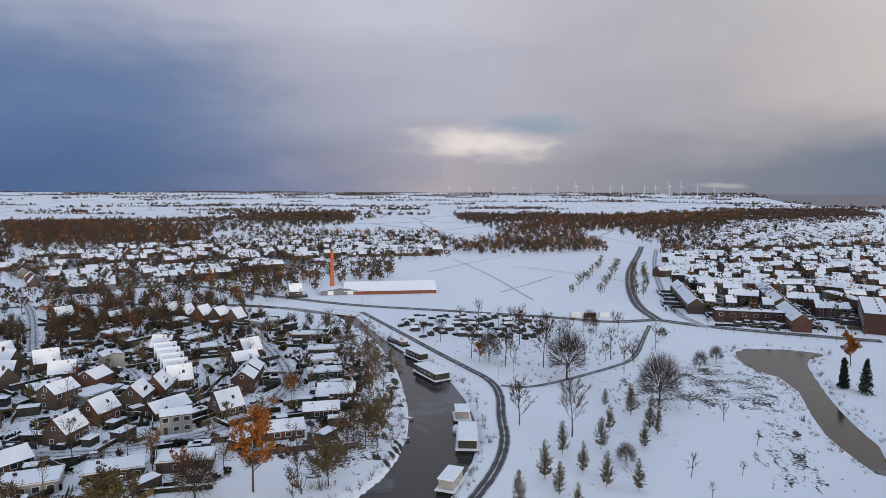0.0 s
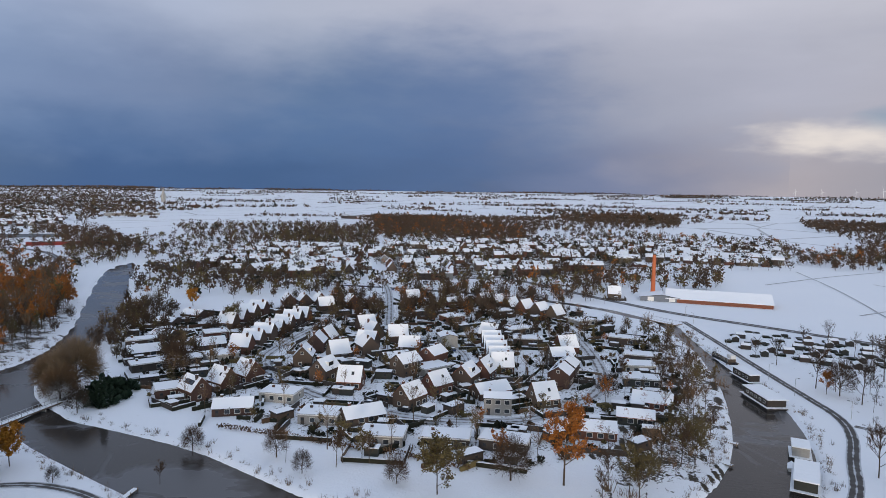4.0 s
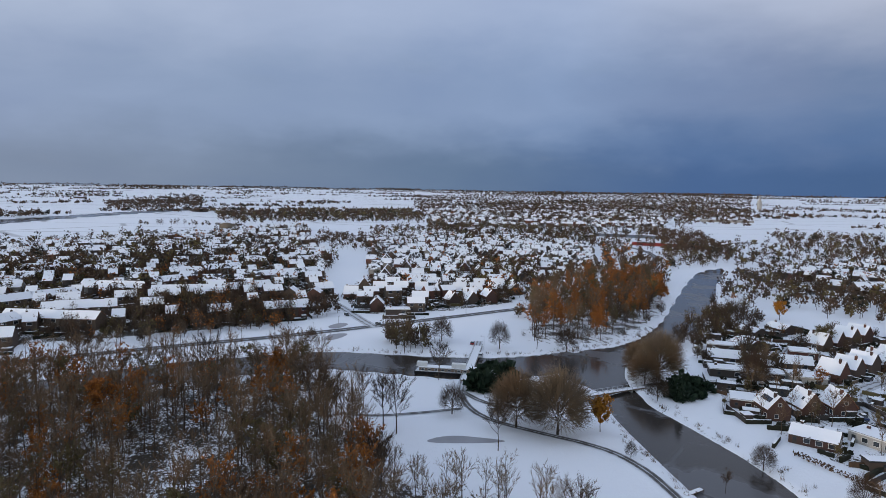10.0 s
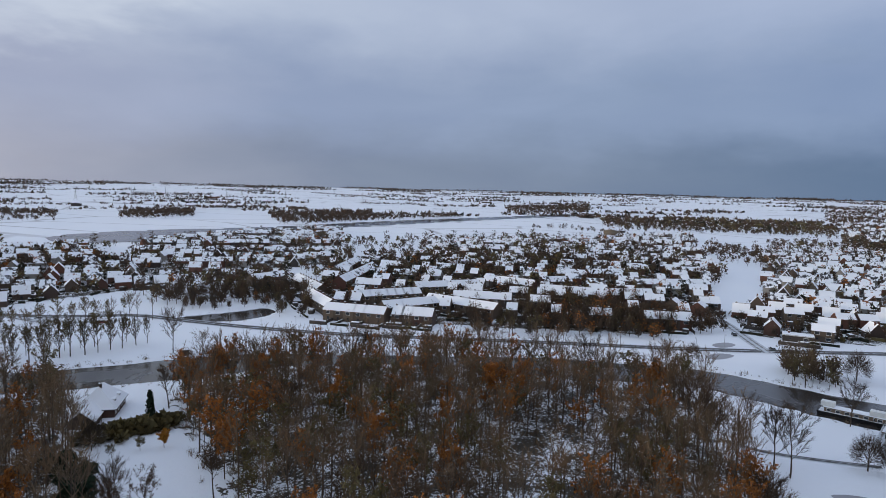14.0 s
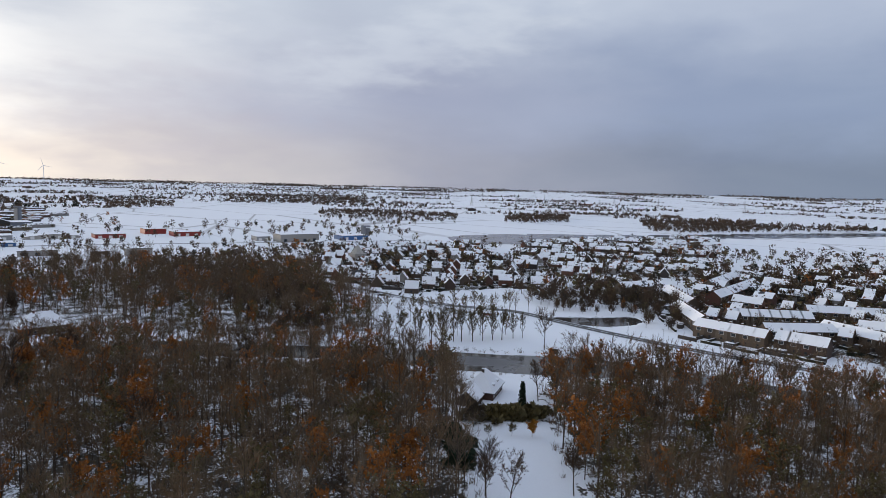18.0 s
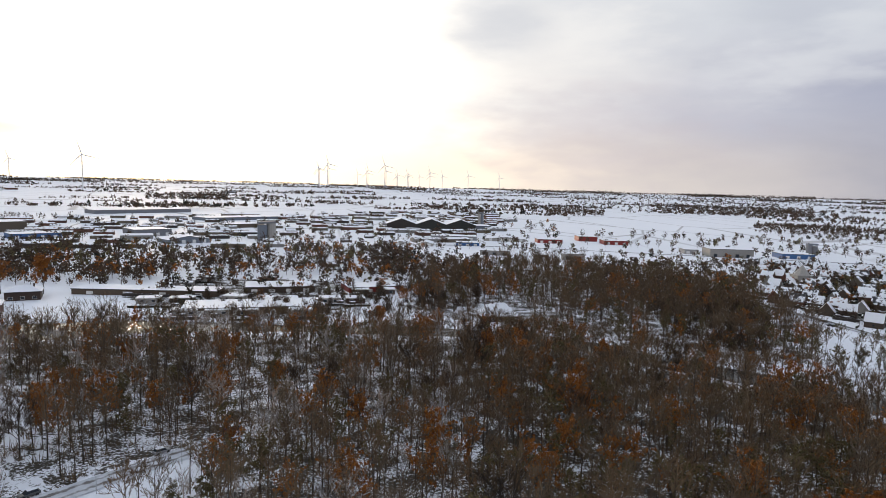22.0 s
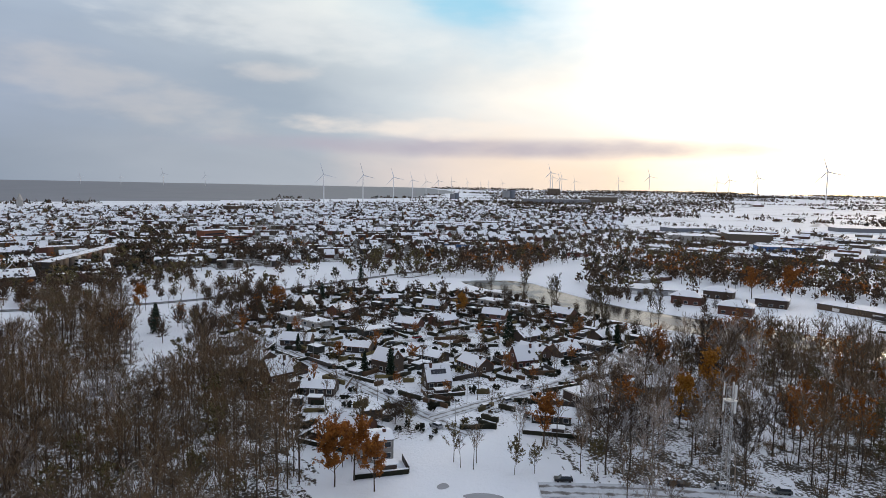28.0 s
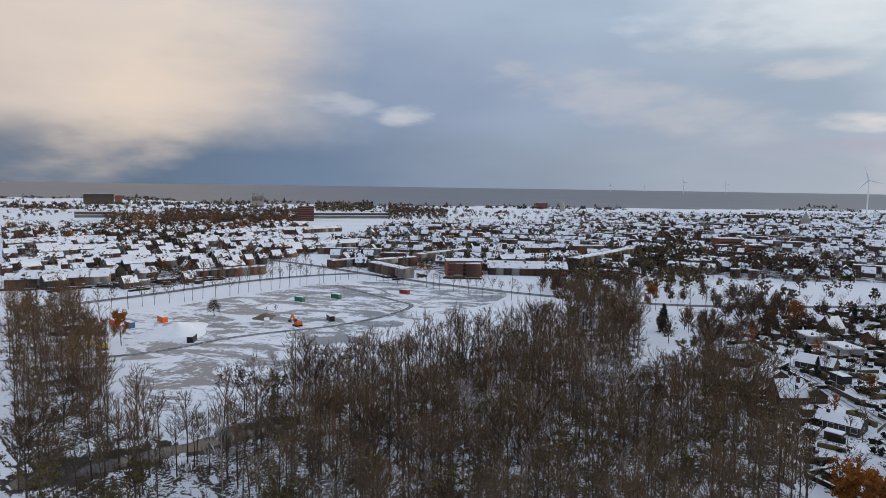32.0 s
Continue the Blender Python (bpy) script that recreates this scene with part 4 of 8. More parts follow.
def fill(poly, ang, gap, step, kinds, seed, keep=0.85):
    """Rows of houses over a district."""
    rng = random.Random(seed)
    a = np.array(poly, float)
    c, s = math.cos(radians(ang)), math.sin(radians(ang))
    cx, cy = a.mean(0)
    R = np.abs(a - [cx, cy]).max() * 1.5
    v = -R
    while v < R:
        u = -R + rng.uniform(0, step)
        run_kind, run = rng.choice(kinds), rng.randint(3, 8)
        bend = rng.uniform(-6, 6)
        while u < R:
            x, y = cx + c * u - s * v, cy + s * u + c * v
            w = {"t": 5.7, "f": 6.1}.get(run_kind, step * rng.uniform(0.85, 1.2))
            if within(a, x, y) and rng.random() < keep and free(x, y, 4.0 if run_kind in "tf" else 5.0) and (math.hypot(x, y) > 900 or clear_of_ways(x, y, 5)):
                place(run_kind, x, y, ang + bend + (90 if run_kind == "g" and run % 4 == 1 else 0), rng.randrange(len(KINDS[run_kind])), run_kind in "tf")
            run -= 1
            if run <= 0:
                run_kind, run = rng.choice(kinds), rng.randint(3, 8)
                u += rng.uniform(4, 12)
            u += w
        v += gap * rng.uniform(0.85, 1.15)


HOUSES_A = [(-170, 143, 169, "g"), (-170, 155, 172, "g"), (-169, 166, 168, "g"), (-133, 179, 23, "g"), (-125, 203, 73, "p"), (-122, 219, 82, "p"),
            (-105, 173, 80, "g"), (-104, 189, 74, "g"), (-99, 202, 93, "g"), (-97, 213, 95, "g"), (-78, 182, 23, "w"), (-68, 196, 49, "g"),
            (-166, 193, 121, "g"), (-147, 182, 93, "g"), (-176, 213, 117, "g"), (-180, 225, 105, "g"), (-131, 248, 131, "w"), (-155, 245, 37, "g"),
            (-139, 229, 24, "g"), (-160, 228, 10, "g"), (-170, 246, 160, "g"), (-77, 243, 38, "p"), (-120, 270, 177, "g"), (-82, 266, 46, "g")]
HOUSES_B = [(-145, 157, 17, "b"), (-149, 140, 39, "l"), (-132, 143, 74, "s"), (-121, 148, 21, "b"), (-96, 144, 22, "b"), (-80, 151, 22, "b"),
            (-65, 157, 11, "b"), (-102, 272, 24, "b"), (-46, 178, 17, "l"), (-38, 195, 12, "l"), (-36, 212, 6, "l"), (-44, 235, 16, "b"),
            (-49, 253, 24, "b"), (-51, 269, 9, "b"), (-64, 297, 2, "b"), (-275, 233, 7, "l"), (-272, 214, 13, "l"), (-249, 194, 9, "l"),
            (-232, 182, 159, "s"), (-113, 172, 3, "s"), (-90, 175, 75, "s"), (-144, 202, 12, "s"), (-129, 194, 23, "s")]
HOUSES_C = [(151, -58, 77, "w"), (222, -53, 107, "g"), (204, -62, 57, "l"), (169, -59, 36, "l"), (176, -68, 80, "s"), (193, -99, 78, "g"),
            (217, -92, 24, "g"), (222, -113, 29, "l"), (160, -135, 90, "b"), (200, -140, 84, "g"), (157, -164, 71, "l"), (219, -198, 103, "l"),
            (247, -93, 47, "l"), (268, -74, 57, "l"), (271, -110, 95, "b"), (278, -131, 38, "l"), (277, -149, 96, "l"), (269, -45, 95, "l"),
            (239, -42, 86, "l"), (205, -122, 6, "l"), (233, -167, 97, "l")]
HOUSES_D = [(322, -113, 121, "l"), (337, -99, 124, "g"), (343, -150, 67, "l"), (313, -164, 38, "l"), (279, -181, 38, "l"),
            (207, -166, 97, "l"), (151, -114, 50, "l"), (-99, 425, 19, "g"), (235, 216, 18, "l")]
for hs in (HOUSES_A, HOUSES_B, HOUSES_C, HOUSES_D):
    for x, y, a, k in hs:
        place(k, x, y, a)
ROWS_A = [(-199, 189, -224, 262, "g", 1), (-241, 221, -254, 262, "g", 1), (-258, 280, -242, 303, "g", 1), (-116, 261, -92, 220, "g", 1),
          (-69, 214, -71, 236, "p", 0), (-165, 352, -105, 334, "g", 1), (-377, 376, -372, 488, "t", 0)]
ROWS_B = [(-324, -181, -356, -153, "t", 0), (-303, -151, -331, -132, "t", 0), (-339, -139, -327, -94, "t", 0), (-286, -174, -289, -141, "t", 0),
          (-292, -138, -295, -118, "t", 0), (-369, -248, -336, -208, "t", 0), (-324, -210, -293, -175, "t", 0), (-375, -164, -406, -132, "t", 0),
          (-430, -134, -421, -96, "t", 0), (-405, -89, -406, -53, "t", 0), (-408, -49, -422, -22, "t", 0), (-507, -75, -528, -48, "t", 0)]
ROWS_C = [(-445, -97, -458, -80, "t", 0), (-469, -36, -496, 12, "t", 0), (-398, -15, -392, 13, "p", 1), (-395, 33, -397, 61, "p", 0),
          (-392, 72, -397, 94, "p", 0), (-369, 80, -376, 116, "g", 1), (-347, 40, -345, 60, "b", 0), (-415, -247, -484, -267, "t", 0),
          (-497, -188, -527, -173, "t", 0), (-582, -163, -524, -126, "t", 0), (-349, -272, -377, -266, "t", 0), (-369, -216, -456, -237, "t", 0)]
ROWS_D = [(163, 441, 145, 361, "t", 0), (176, 456, 276, 447, "t", 0), (222, 441, 197, 367, "t", 0), (192, 355, 179, 314, "t", 0), (148, 344, 181, 336, "f", 0),
          (257, 448, 287, 414, "t", 0), (250, 410, 249, 370, "f", 0), (243, 360, 213, 309, "F", 0), (175, 521, 231, 545, "t", 0), (240, 545, 312, 571, "t", 0),
          (299, 530, 385, 577, "t", 0)]
ROWS_E = [(313, 349, 347, 305, "t", 0), (327, 354, 359, 312, "t", 0), (343, 291, 368, 271, "b", 0), (377, 270, 420, 240, "f", 0), (395, 354, 461, 332, "t", 0),
          (438, 459, 497, 435, "t", 0), (484, 546, 565, 508, "t", 0), (571, 406, 669, 318, "t", 0), (674, 450, 827, 359, "t", 0), (548, 304, 635, 250, "t", 0)]
ROWS_F = [(478, 177, 508, 154, "o", 0), (528, 158, 590, 130, "o", 0), (463, 172, 433, 135, "o", 0), (456, 112, 458, 88, "F", 0), (475, 87, 487, 30, "t", 0),
          (491, 90, 503, 32, "t", 0), (533, 88, 578, 36, "t", 0), (517, 28, 625, -17, "F", 0), (630, 35, 642, 8, "F", 0), (466, 209, 493, 193, "f", 0)]
ROWS_G = [(335, -327, 344, -382, "b", 0), (134, -366, 98, -362, "b", 0)]
for x, y, a in ((267, -312, 28), (233, -310, 28), (272, -347, 28), (239, -351, 28)):
    place("V", x, y, a)
for rows in (ROWS_A, ROWS_B, ROWS_C, ROWS_D, ROWS_E, ROWS_F, ROWS_G):
    for r in rows:
        row(*r)
fill(TOWN["d28"], 20, 26, 19, "lbs", 3, 0.62)
fill(TOWN["n1"], 60, 19, 14, "gslsb", 4, 0.62)
fill(TOWN["d9"], 100, 27, 11, "tt", 5, 0.55)
fill(TOWN["d7b"], 80, 20, 12, "gp", 6, 0.8)
fill(TOWN["d4"], 160, 28, 12, "t", 7, 0.7)
fill(TOWN["d11"], 140, 22, 12, "gg", 8, 0.75)
fill(TOWN["d1"], 35, 22, 12, "gt", 9, 0.8)
fill(TOWN["d2"], 35, 27, 12, "ttgl", 10, 0.7)
fill(TOWN["d13"], 150, 28, 13, "ttg", 11, 0.6)
fill(TOWN["d14"], 100, 28, 14, "tgf", 12, 0.7)
fill(TOWN["d10"], 125, 24, 13, "gtl", 13, 0.75)
fill(TOWN["d8"], 100, 26, 13, "tg", 14, 0.7)
fill(TOWN["d7"], 80, 22, 12, "g", 15, 0.85)
fill(TOWN["d3"], 12, 25, 12, "tg", 16, 0.8)
fill(TOWN["d23"], 10, 30, 16, "b", 17, 0.5)
fill(TOWN["d5"], 150, 30, 14, "t", 18, 0.8)
fill(TOWN["d12"], 75, 32, 15, "tgf", 19, 0.75)
fill(TOWN["d15"], 70, 38, 18, "gt", 20, 0.7)


def build_far_town():
    q = np.array([f for f, m in far_q])
    t = np.array([f for f, m in far_t])
    idx = [m for f, m in far_t] + [m for f, m in far_q]
    ob = new("town_houses", meshnp("town_houses", np.array(far_v), [t, q], [M_farwall, M_farroof], idx))
    tagged(ob, "distant brick houses with snowy roofs crowded together", "houses", kind="stuff")



def gardens():
    """Fences, hedges and sheds round the near houses."""
    rng = random.Random(21)
    v, q, idx, n, sheds = [], [], [], 0, 0

    def box(m, L, W, H, mat, top=3):
        nonlocal n
        p = [m @ Vector((x, y, z)) for z in (0, H) for x, y in ((-L / 2, -W / 2), (L / 2, -W / 2), (L / 2, W / 2), (-L / 2, W / 2))]
        v.extend(p)
        q.extend([(n + a, n + b, n + c, n + d) for a, b, c, d in ((4, 5, 6, 7), (0, 1, 5, 4), (1, 2, 6, 5), (2, 3, 7, 6), (3, 0, 4, 7))])
        idx.extend([top] + [mat] * 4)
        n += 8

    for x, y, ang, L, D, kind in plots:
        d = math.hypot(x, y)
        if d > 470 or kind in "shV":
            continue
        base = pose(x, y, 0, 0, 0, ang)
        deep = rng.uniform(7, 12)
        for side in (-1, 1):
            if rng.random() < (0.95 if kind != "t" else 0.4):
                mat = rng.choice((0, 0, 1, 1, 2))
                t, h = ((0.12, 1.7), (0.7, 1.3), (0.12, 1.2))[mat]
                u = side * (L / 2 + (2.2 if kind != "t" else 0))
                s = rng.choice((-1, 1))
                box(base @ pose(u, s * (D / 2 + deep / 2), 0, 0, 0, 90), deep, t, h, mat)
        for s in (-1, 1):
            if rng.random() < 0.3:
                continue
            mat = rng.choice((0, 1, 1))
            box(base @ pose(0, s * (D / 2 + deep), 0), L + 4, (0.12, 0.8)[mat], (1.7, 1.2)[mat], mat)
        for _ in range(rng.randint(1, 3) if kind != "t" else rng.randint(0, 2)):
            s, u = rng.choice((-1, 1)), rng.uniform(-L / 2, L / 2)
            m = base @ pose(u, s * (D / 2 + deep * rng.uniform(0.4, 0.9)), 0)
            if clear_of_ways(m.translation.x, m.translation.y, 1.5):
                w = rng.uniform(2.4, 4.5)
                if d < 270 and sheds < 110:
                    sheds += 1
                    shed = tagged(new("garden_shed"), "small dark garden shed with a snowy flat roof", "shed", "garden sheds")
                    shed.matrix_basis = m
                    part("wall", Shape().box(-w / 2, w / 2, -1.3, 1.3, -0.2, 2.2).mesh("wall", M_dark), shed)
                    part("roof", Shape().box(-w / 2 - 0.2, w / 2 + 0.2, -1.5, 1.5, 2.2, 2.42).mesh("roof", M_snow), shed)
                    continue
                box(m, w, rng.uniform(2.2, 3.2), rng.uniform(2.0, 2.5), 0)
    me = meshnp("garden_edges", np.array([tuple(p) for p in v]), [np.array(q)], [M_dark, M_hedge, M_wood, M_flat], idx)
    tagged(new("garden_edges", me), "dark garden fences, clipped hedges and sheds topped with snow", "fences", kind="stuff")


def allotments():
    """Small sheds and dark dug beds between the quay road and the field."""
    rng = random.Random(61)
    proto, beds = None, Shape()
    for i in range(9):
        for j in range(5):
            u, w = i * 9.0 + rng.uniform(-1.5, 1.5), j * 11.0 + rng.uniform(-2, 2)
            x, y = -24 + u * 0.95 + w * 0.25, 306 + w - u * 0.05
            if not clear_of_ways(x, y, 3) or x < -30 + (330 - y) * 0.2:
                continue
            m = pose(x, y, 0, 0, 0, rng.choice((8, 98)))
            if rng.random() < 0.62:
                if proto is None:
                    proto = tagged(new("allotment_shed"), "small dark allotment shed with a snowy roof", "shed", "allotment sheds")
                    part("wall", gable_walls(4.2, 2.8, 2.0, 2.7).mesh("wall", M_dark), proto)
                    part("roof", fixed(gable_roof(4.2, 2.8, 2.0, 2.7, 0.2, 0.12).mesh("roof", M_snow)), proto, "roof under snow")
                    proto.matrix_basis = m
                else:
                    copy_thing(proto, m)
                claim(x, y, 2)
            for _ in range(2):
                a, b = rng.uniform(-4, 4), rng.uniform(2.2, 5)
                beds.box(a - 1.6, a + 1.6, b - 1.4, b + 1.4, -0.05, rng.uniform(0.2, 0.9), 0, m)
    tagged(new("allotment_beds", beds.mesh("allotment_beds", M_hedge)), "dark dug beds and low hedges dusted with snow", "garden beds", kind="stuff")


allotments()
# works and yards to the south
fill([(786, -825), (-129, -1881), (-73, -1009), (456, -509)], 20, 46, 40, "HHl", 31, 0.7)
fill([(779, -779), (-128, -1404), (-71, -788), (497, -494)], 20, 50, 44, "HHl", 32, 0.6)
gardens()

# ---------------------------------------------------------------- trees
def spikes(p0, p1, r):
    """Tapering three-sided twigs."""
    d = p1 - p0
    a = np.cross(d, [0.31, 0.52, 0.79])
    a /= np.linalg.norm(a, axis=1)[:, None] + 1e-9
    b = np.cross(d, a)
    b /= np.linalg.norm(b, axis=1)[:, None] + 1e-9
    r = np.asarray(r)[:, None]
    v = np.stack([p0 + a * r, p0 - 0.5 * a * r + 0.87 * b * r, p0 - 0.5 * a * r - 0.87 * b * r, p1], 1).reshape(-1, 3)
    i = np.arange(len(p0))[:, None] * 4
    return v, np.concatenate([i + [0, 1, 3], i + [1, 2, 3], i + [2, 0, 3]])


def prisms(p0, p1, r0, r1):
    """Tapering four-sided limbs."""
    d = p1 - p0
    a = np.cross(d, [0.31, 0.52, 0.79])
    a /= np.linalg.norm(a, axis=1)[:, None] + 1e-9
    b = np.cross(d, a)
    b /= np.linalg.norm(b, axis=1)[:, None] + 1e-9
    r0, r1 = np.asarray(r0)[:, None], np.asarray(r1)[:, None]
    v = np.stack([p0 + a * r0, p0 + b * r0, p0 - a * r0, p0 - b * r0, p1 + a * r1, p1 + b * r1, p1 - a * r1, p1 - b * r1], 1).reshape(-1, 3)
    i = np.arange(len(p0))[:, None] * 8
    return v, np.concatenate([i + [k, (k + 1) % 4, 4 + (k + 1) % 4, 4 + k] for k in range(4)])


def blades(p0, p1, w, rng):
    """Fine twigs, one narrow three-cornered sliver each."""
    a = np.cross(p1 - p0, rng.normal(size=p0.shape))
    a /= np.linalg.norm(a, axis=1)[:, None] + 1e-9
    v = np.stack([p0 + a * w, p0 - a * w, p1], 1).reshape(-1, 3)
    return v, np.arange(len(p0))[:, None] * 3 + [0, 1, 2]


def flecks(c, size, rng):
    """Leaf clumps of three corners, for what stands far off."""
    n = len(c)
    u = rng.normal(size=(n, 3))
    u /= np.linalg.norm(u, axis=1)[:, None]
    w = np.cross(u, rng.normal(size=(n, 3)))
    w /= np.linalg.norm(w, axis=1)[:, None]
    s = (size * rng.uniform(0.7, 1.4, n))[:, None]
    v = np.stack([c - u * s, c + u * s * 0.6 - w * s * 0.8, c + u * s * 0.6 + w * s * 0.8], 1).reshape(-1, 3)
    return v, np.arange(n)[:, None] * 3 + [0, 1, 2]


def flakes(c, size, rng):
    """Small four-cornered leaf clumps, bent along the middle."""
    n = len(c)
    u = rng.normal(size=(n, 3))
    u /= np.linalg.norm(u, axis=1)[:, None]
    w = np.cross(u, rng.normal(size=(n, 3)))
    w /= np.linalg.norm(w, axis=1)[:, None]
    s = (size * rng.uniform(0.6, 1.3, n))[:, None]
    k = np.cross(u, w) * s * 0.35
    v = np.stack([c - u * s, c - w * s * 0.7 + k, c + u * s, c + w * s * 0.7 + k], 1).reshape(-1, 3)
    i = np.arange(n)[:, None] * 4
    return v, np.concatenate([i + [0, 1, 2], i + [0, 2, 3]])


def tree_arrays(seed, h, spread, bole, rise, limbs=12, subs=6, twigs=7, leaves=0, leaf=0.4, thick=1.0, reachy=1.0):
    """Trunk and limbs, twigs and leaves of a tree: spread is the crown's radius, bole where it begins, rise how steeply limbs climb."""
    rng = np.random.default_rng(seed)
    n = 5
    z = np.linspace(0, h * 0.86, n + 1)
    sway = np.cumsum(rng.normal(0, 0.018 * h, (n + 1, 2)), 0) * np.linspace(0, 1, n + 1)[:, None]
    axis = np.column_stack([sway, z])
    rad = 0.0125 * h * (1 - 0.85 * np.linspace(0, 1, n + 1)) + 0.03
    P0, P1, R0, R1 = [axis[:-1]], [axis[1:]], [rad[:-1]], [rad[1:]]

    def on_axis(t):
        return np.column_stack([np.interp(t, z, axis[:, k]) for k in range(3)])

    t1 = np.sort(rng.uniform(bole * h, h * 0.82, limbs))
    a1 = np.arange(limbs) * 2.4 + rng.normal(0, 0.4, limbs)
    q0 = on_axis(t1)
    f = (t1 - bole * h) / (h * (1 - bole))
    reach = spread * (1.05 - 0.75 * f ** 1.5) * rng.uniform(0.75, 1.15, limbs)
    climb = reach * rise * rng.uniform(0.7, 1.3, limbs)
    climb = np.minimum(climb, h - t1)
    mid = q0 + np.column_stack([np.cos(a1) * reach * 0.5, np.sin(a1) * reach * 0.5, climb * 0.38])
    tip = q0 + np.column_stack([np.cos(a1) * reach, np.sin(a1) * reach, climb])
    r1 = np.interp(t1, z, rad) * 0.55
    P0 += [q0, mid]
    P1 += [mid, tip]
    R0 += [r1, r1 * 0.65]
    R1 += [r1 * 0.65, r1 * 0.2]
    # second order along both halves of each limb and the leader
    u = rng.uniform(0.25, 1.0, (limbs, subs))
    base = np.where(u[..., None] < 0.5, q0[:, None] + (mid - q0)[:, None] * (u * 2)[..., None], mid[:, None] + (tip - mid)[:, None] * (u * 2 - 1)[..., None]).reshape(-1, 3)
    lead = on_axis(rng.uniform(h * 0.6, h * 0.86, subs * 2))
    base = np.concatenate([base, lead])
    m = len(base)
    outw = base.copy()
    outw[:, 2] = 0
    outw /= np.linalg.norm(outw, axis=1)[:, None] + 0.5
    way = outw * 0.55 + rng.normal(0, 0.4, (m, 3)) + [0, 0, 0.35 + 0.35 * rise]
    way /= np.linalg.norm(way, axis=1)[:, None]
    ln = spread * rng.uniform(0.3, 0.6, m)
    end = base + way * ln[:, None]
    tv, tq = prisms(np.concatenate(P0), np.concatenate(P1), np.concatenate(R0), np.concatenate(R1))
    sv, st = spikes(base, end, np.full(m, 0.055 * thick))
    u = rng.uniform(0.2, 1.0, (m, twigs))
    b2 = (base[:, None] + (end - base)[:, None] * u[..., None]).reshape(-1, 3)
    w2 = np.repeat(way, twigs, 0) * 0.9 + rng.normal(0, 0.42, (m * twigs, 3)) + [0, 0, 0.35]
    w2 /= np.linalg.norm(w2, axis=1)[:, None]
    e2 = b2 + w2 * (np.repeat(ln, twigs) * rng.uniform(0.35, 0.75, m * twigs) * reachy)[:, None]
    wv, wt = blades(b2, e2, 0.036 * thick, rng)
    cv = np.concatenate([sv, wv])
    ct = np.concatenate([st, wt + len(sv)])
    lv, lt = np.zeros((0, 3)), np.zeros((0, 3), int)
    if leaves:
        pick = rng.integers(0, len(e2), leaves)
        c = b2[pick] + (e2 - b2)[pick] * rng.uniform(0.2, 1.1, (leaves, 1)) + rng.normal(0, 0.25, (leaves, 3))
        lv, lt = flakes(c, leaf, rng)
    return (tv, tq), (cv, ct), (lv, lt)


def globe_arrays(seed, h, spread, limbs=14, twigs=1350, flat=0.62, bole=0.14):
    """A broad leafless tree: limbs fanning from a short bole, twigs ending along a dome."""
    rng = np.random.default_rng(seed)
    fork = np.array([0, 0, bole * h])
    a, c = np.arange(limbs) * 2.4 + rng.normal(0, 0.3, limbs), rng.uniform(0.05, 1.0, limbs)
    out = np.sqrt(1 - c * c)
    mid = h * (1 - flat)
    tip = np.column_stack([np.cos(a) * out * spread, np.sin(a) * out * spread, mid + c * h * flat]) * 0.86
    base = fork + np.column_stack([np.zeros((limbs, 2)), rng.uniform(0, 0.2, limbs) * h])
    knee = base + (tip - base) * 0.5 + rng.normal(0, 0.04 * h, (limbs, 3))
    r = np.full(limbs, 0.007 * h)
    tv, tq = prisms(np.concatenate([[[0, 0, 0]], [fork], base, knee]), np.concatenate([[fork], [fork + [0, 0, 0.2 * h]], knee, tip]),
                    np.concatenate([[0.02 * h], [0.016 * h], r, r * 0.6]), np.concatenate([[0.016 * h], [0.01 * h], r * 0.6, r * 0.2]))
    a, c = rng.uniform(0, 6.283, twigs), rng.uniform(-0.35, 1.0, twigs)
    out = np.sqrt(1 - c * c) * rng.uniform(0.8, 1.05, twigs)
    end = np.column_stack([np.cos(a) * out * spread, np.sin(a) * out * spread, mid + c * h * flat * rng.uniform(0.85, 1.04, twigs)])
    heart = np.array([0, 0, h * 0.3])
    root = heart + (end - heart) * rng.uniform(0.35, 0.82, (twigs, 1)) + rng.normal(0, 0.05 * spread, (twigs, 3))
    end = end + rng.normal(0, 0.05 * spread, (twigs, 3))
    cv, ct = blades(root, end, 0.045, rng)
    return (tv, tq), (cv, ct), (np.zeros((0, 3)), np.zeros((0, 3), int))


def egg_arrays(seed, h, spread):
    """A young tree with a dense upright oval crown."""
    rng = np.random.default_rng(seed)
    tv, tq = prisms(np.array([[0, 0, 0.0]]), np.array([[0, 0, h * 0.8]]), [0.011 * h], [0.03])
    n = 80
    z = h * rng.uniform(0.1, 0.55, n)
    a = rng.uniform(0, 6.28, n)
    c = rng.uniform(0, 1, n)
    lim = spread * np.sin(np.clip(0.12 + c * 0.85, 0, 1) ** 0.8 * math.pi) ** 0.7 * rng.uniform(0.55, 1.1, n)
    p1 = np.column_stack([np.cos(a) * lim, np.sin(a) * lim, h * (0.14 + 0.86 * c)])
    p0 = np.column_stack([0 * a, 0 * a, np.minimum(z, p1[:, 2] * 0.75)])
    cv, ct = spikes(p0, p1, np.full(n, 0.03))
    m = 1300
    k = rng.integers(0, n, m)
    lv, lt = flakes(p0[k] + (p1 - p0)[k] * rng.uniform(0.4, 1.04, (m, 1)) + rng.normal(0, 0.16, (m, 3)), 0.17, rng)
    return (tv, tq), (cv, ct), (lv, lt)


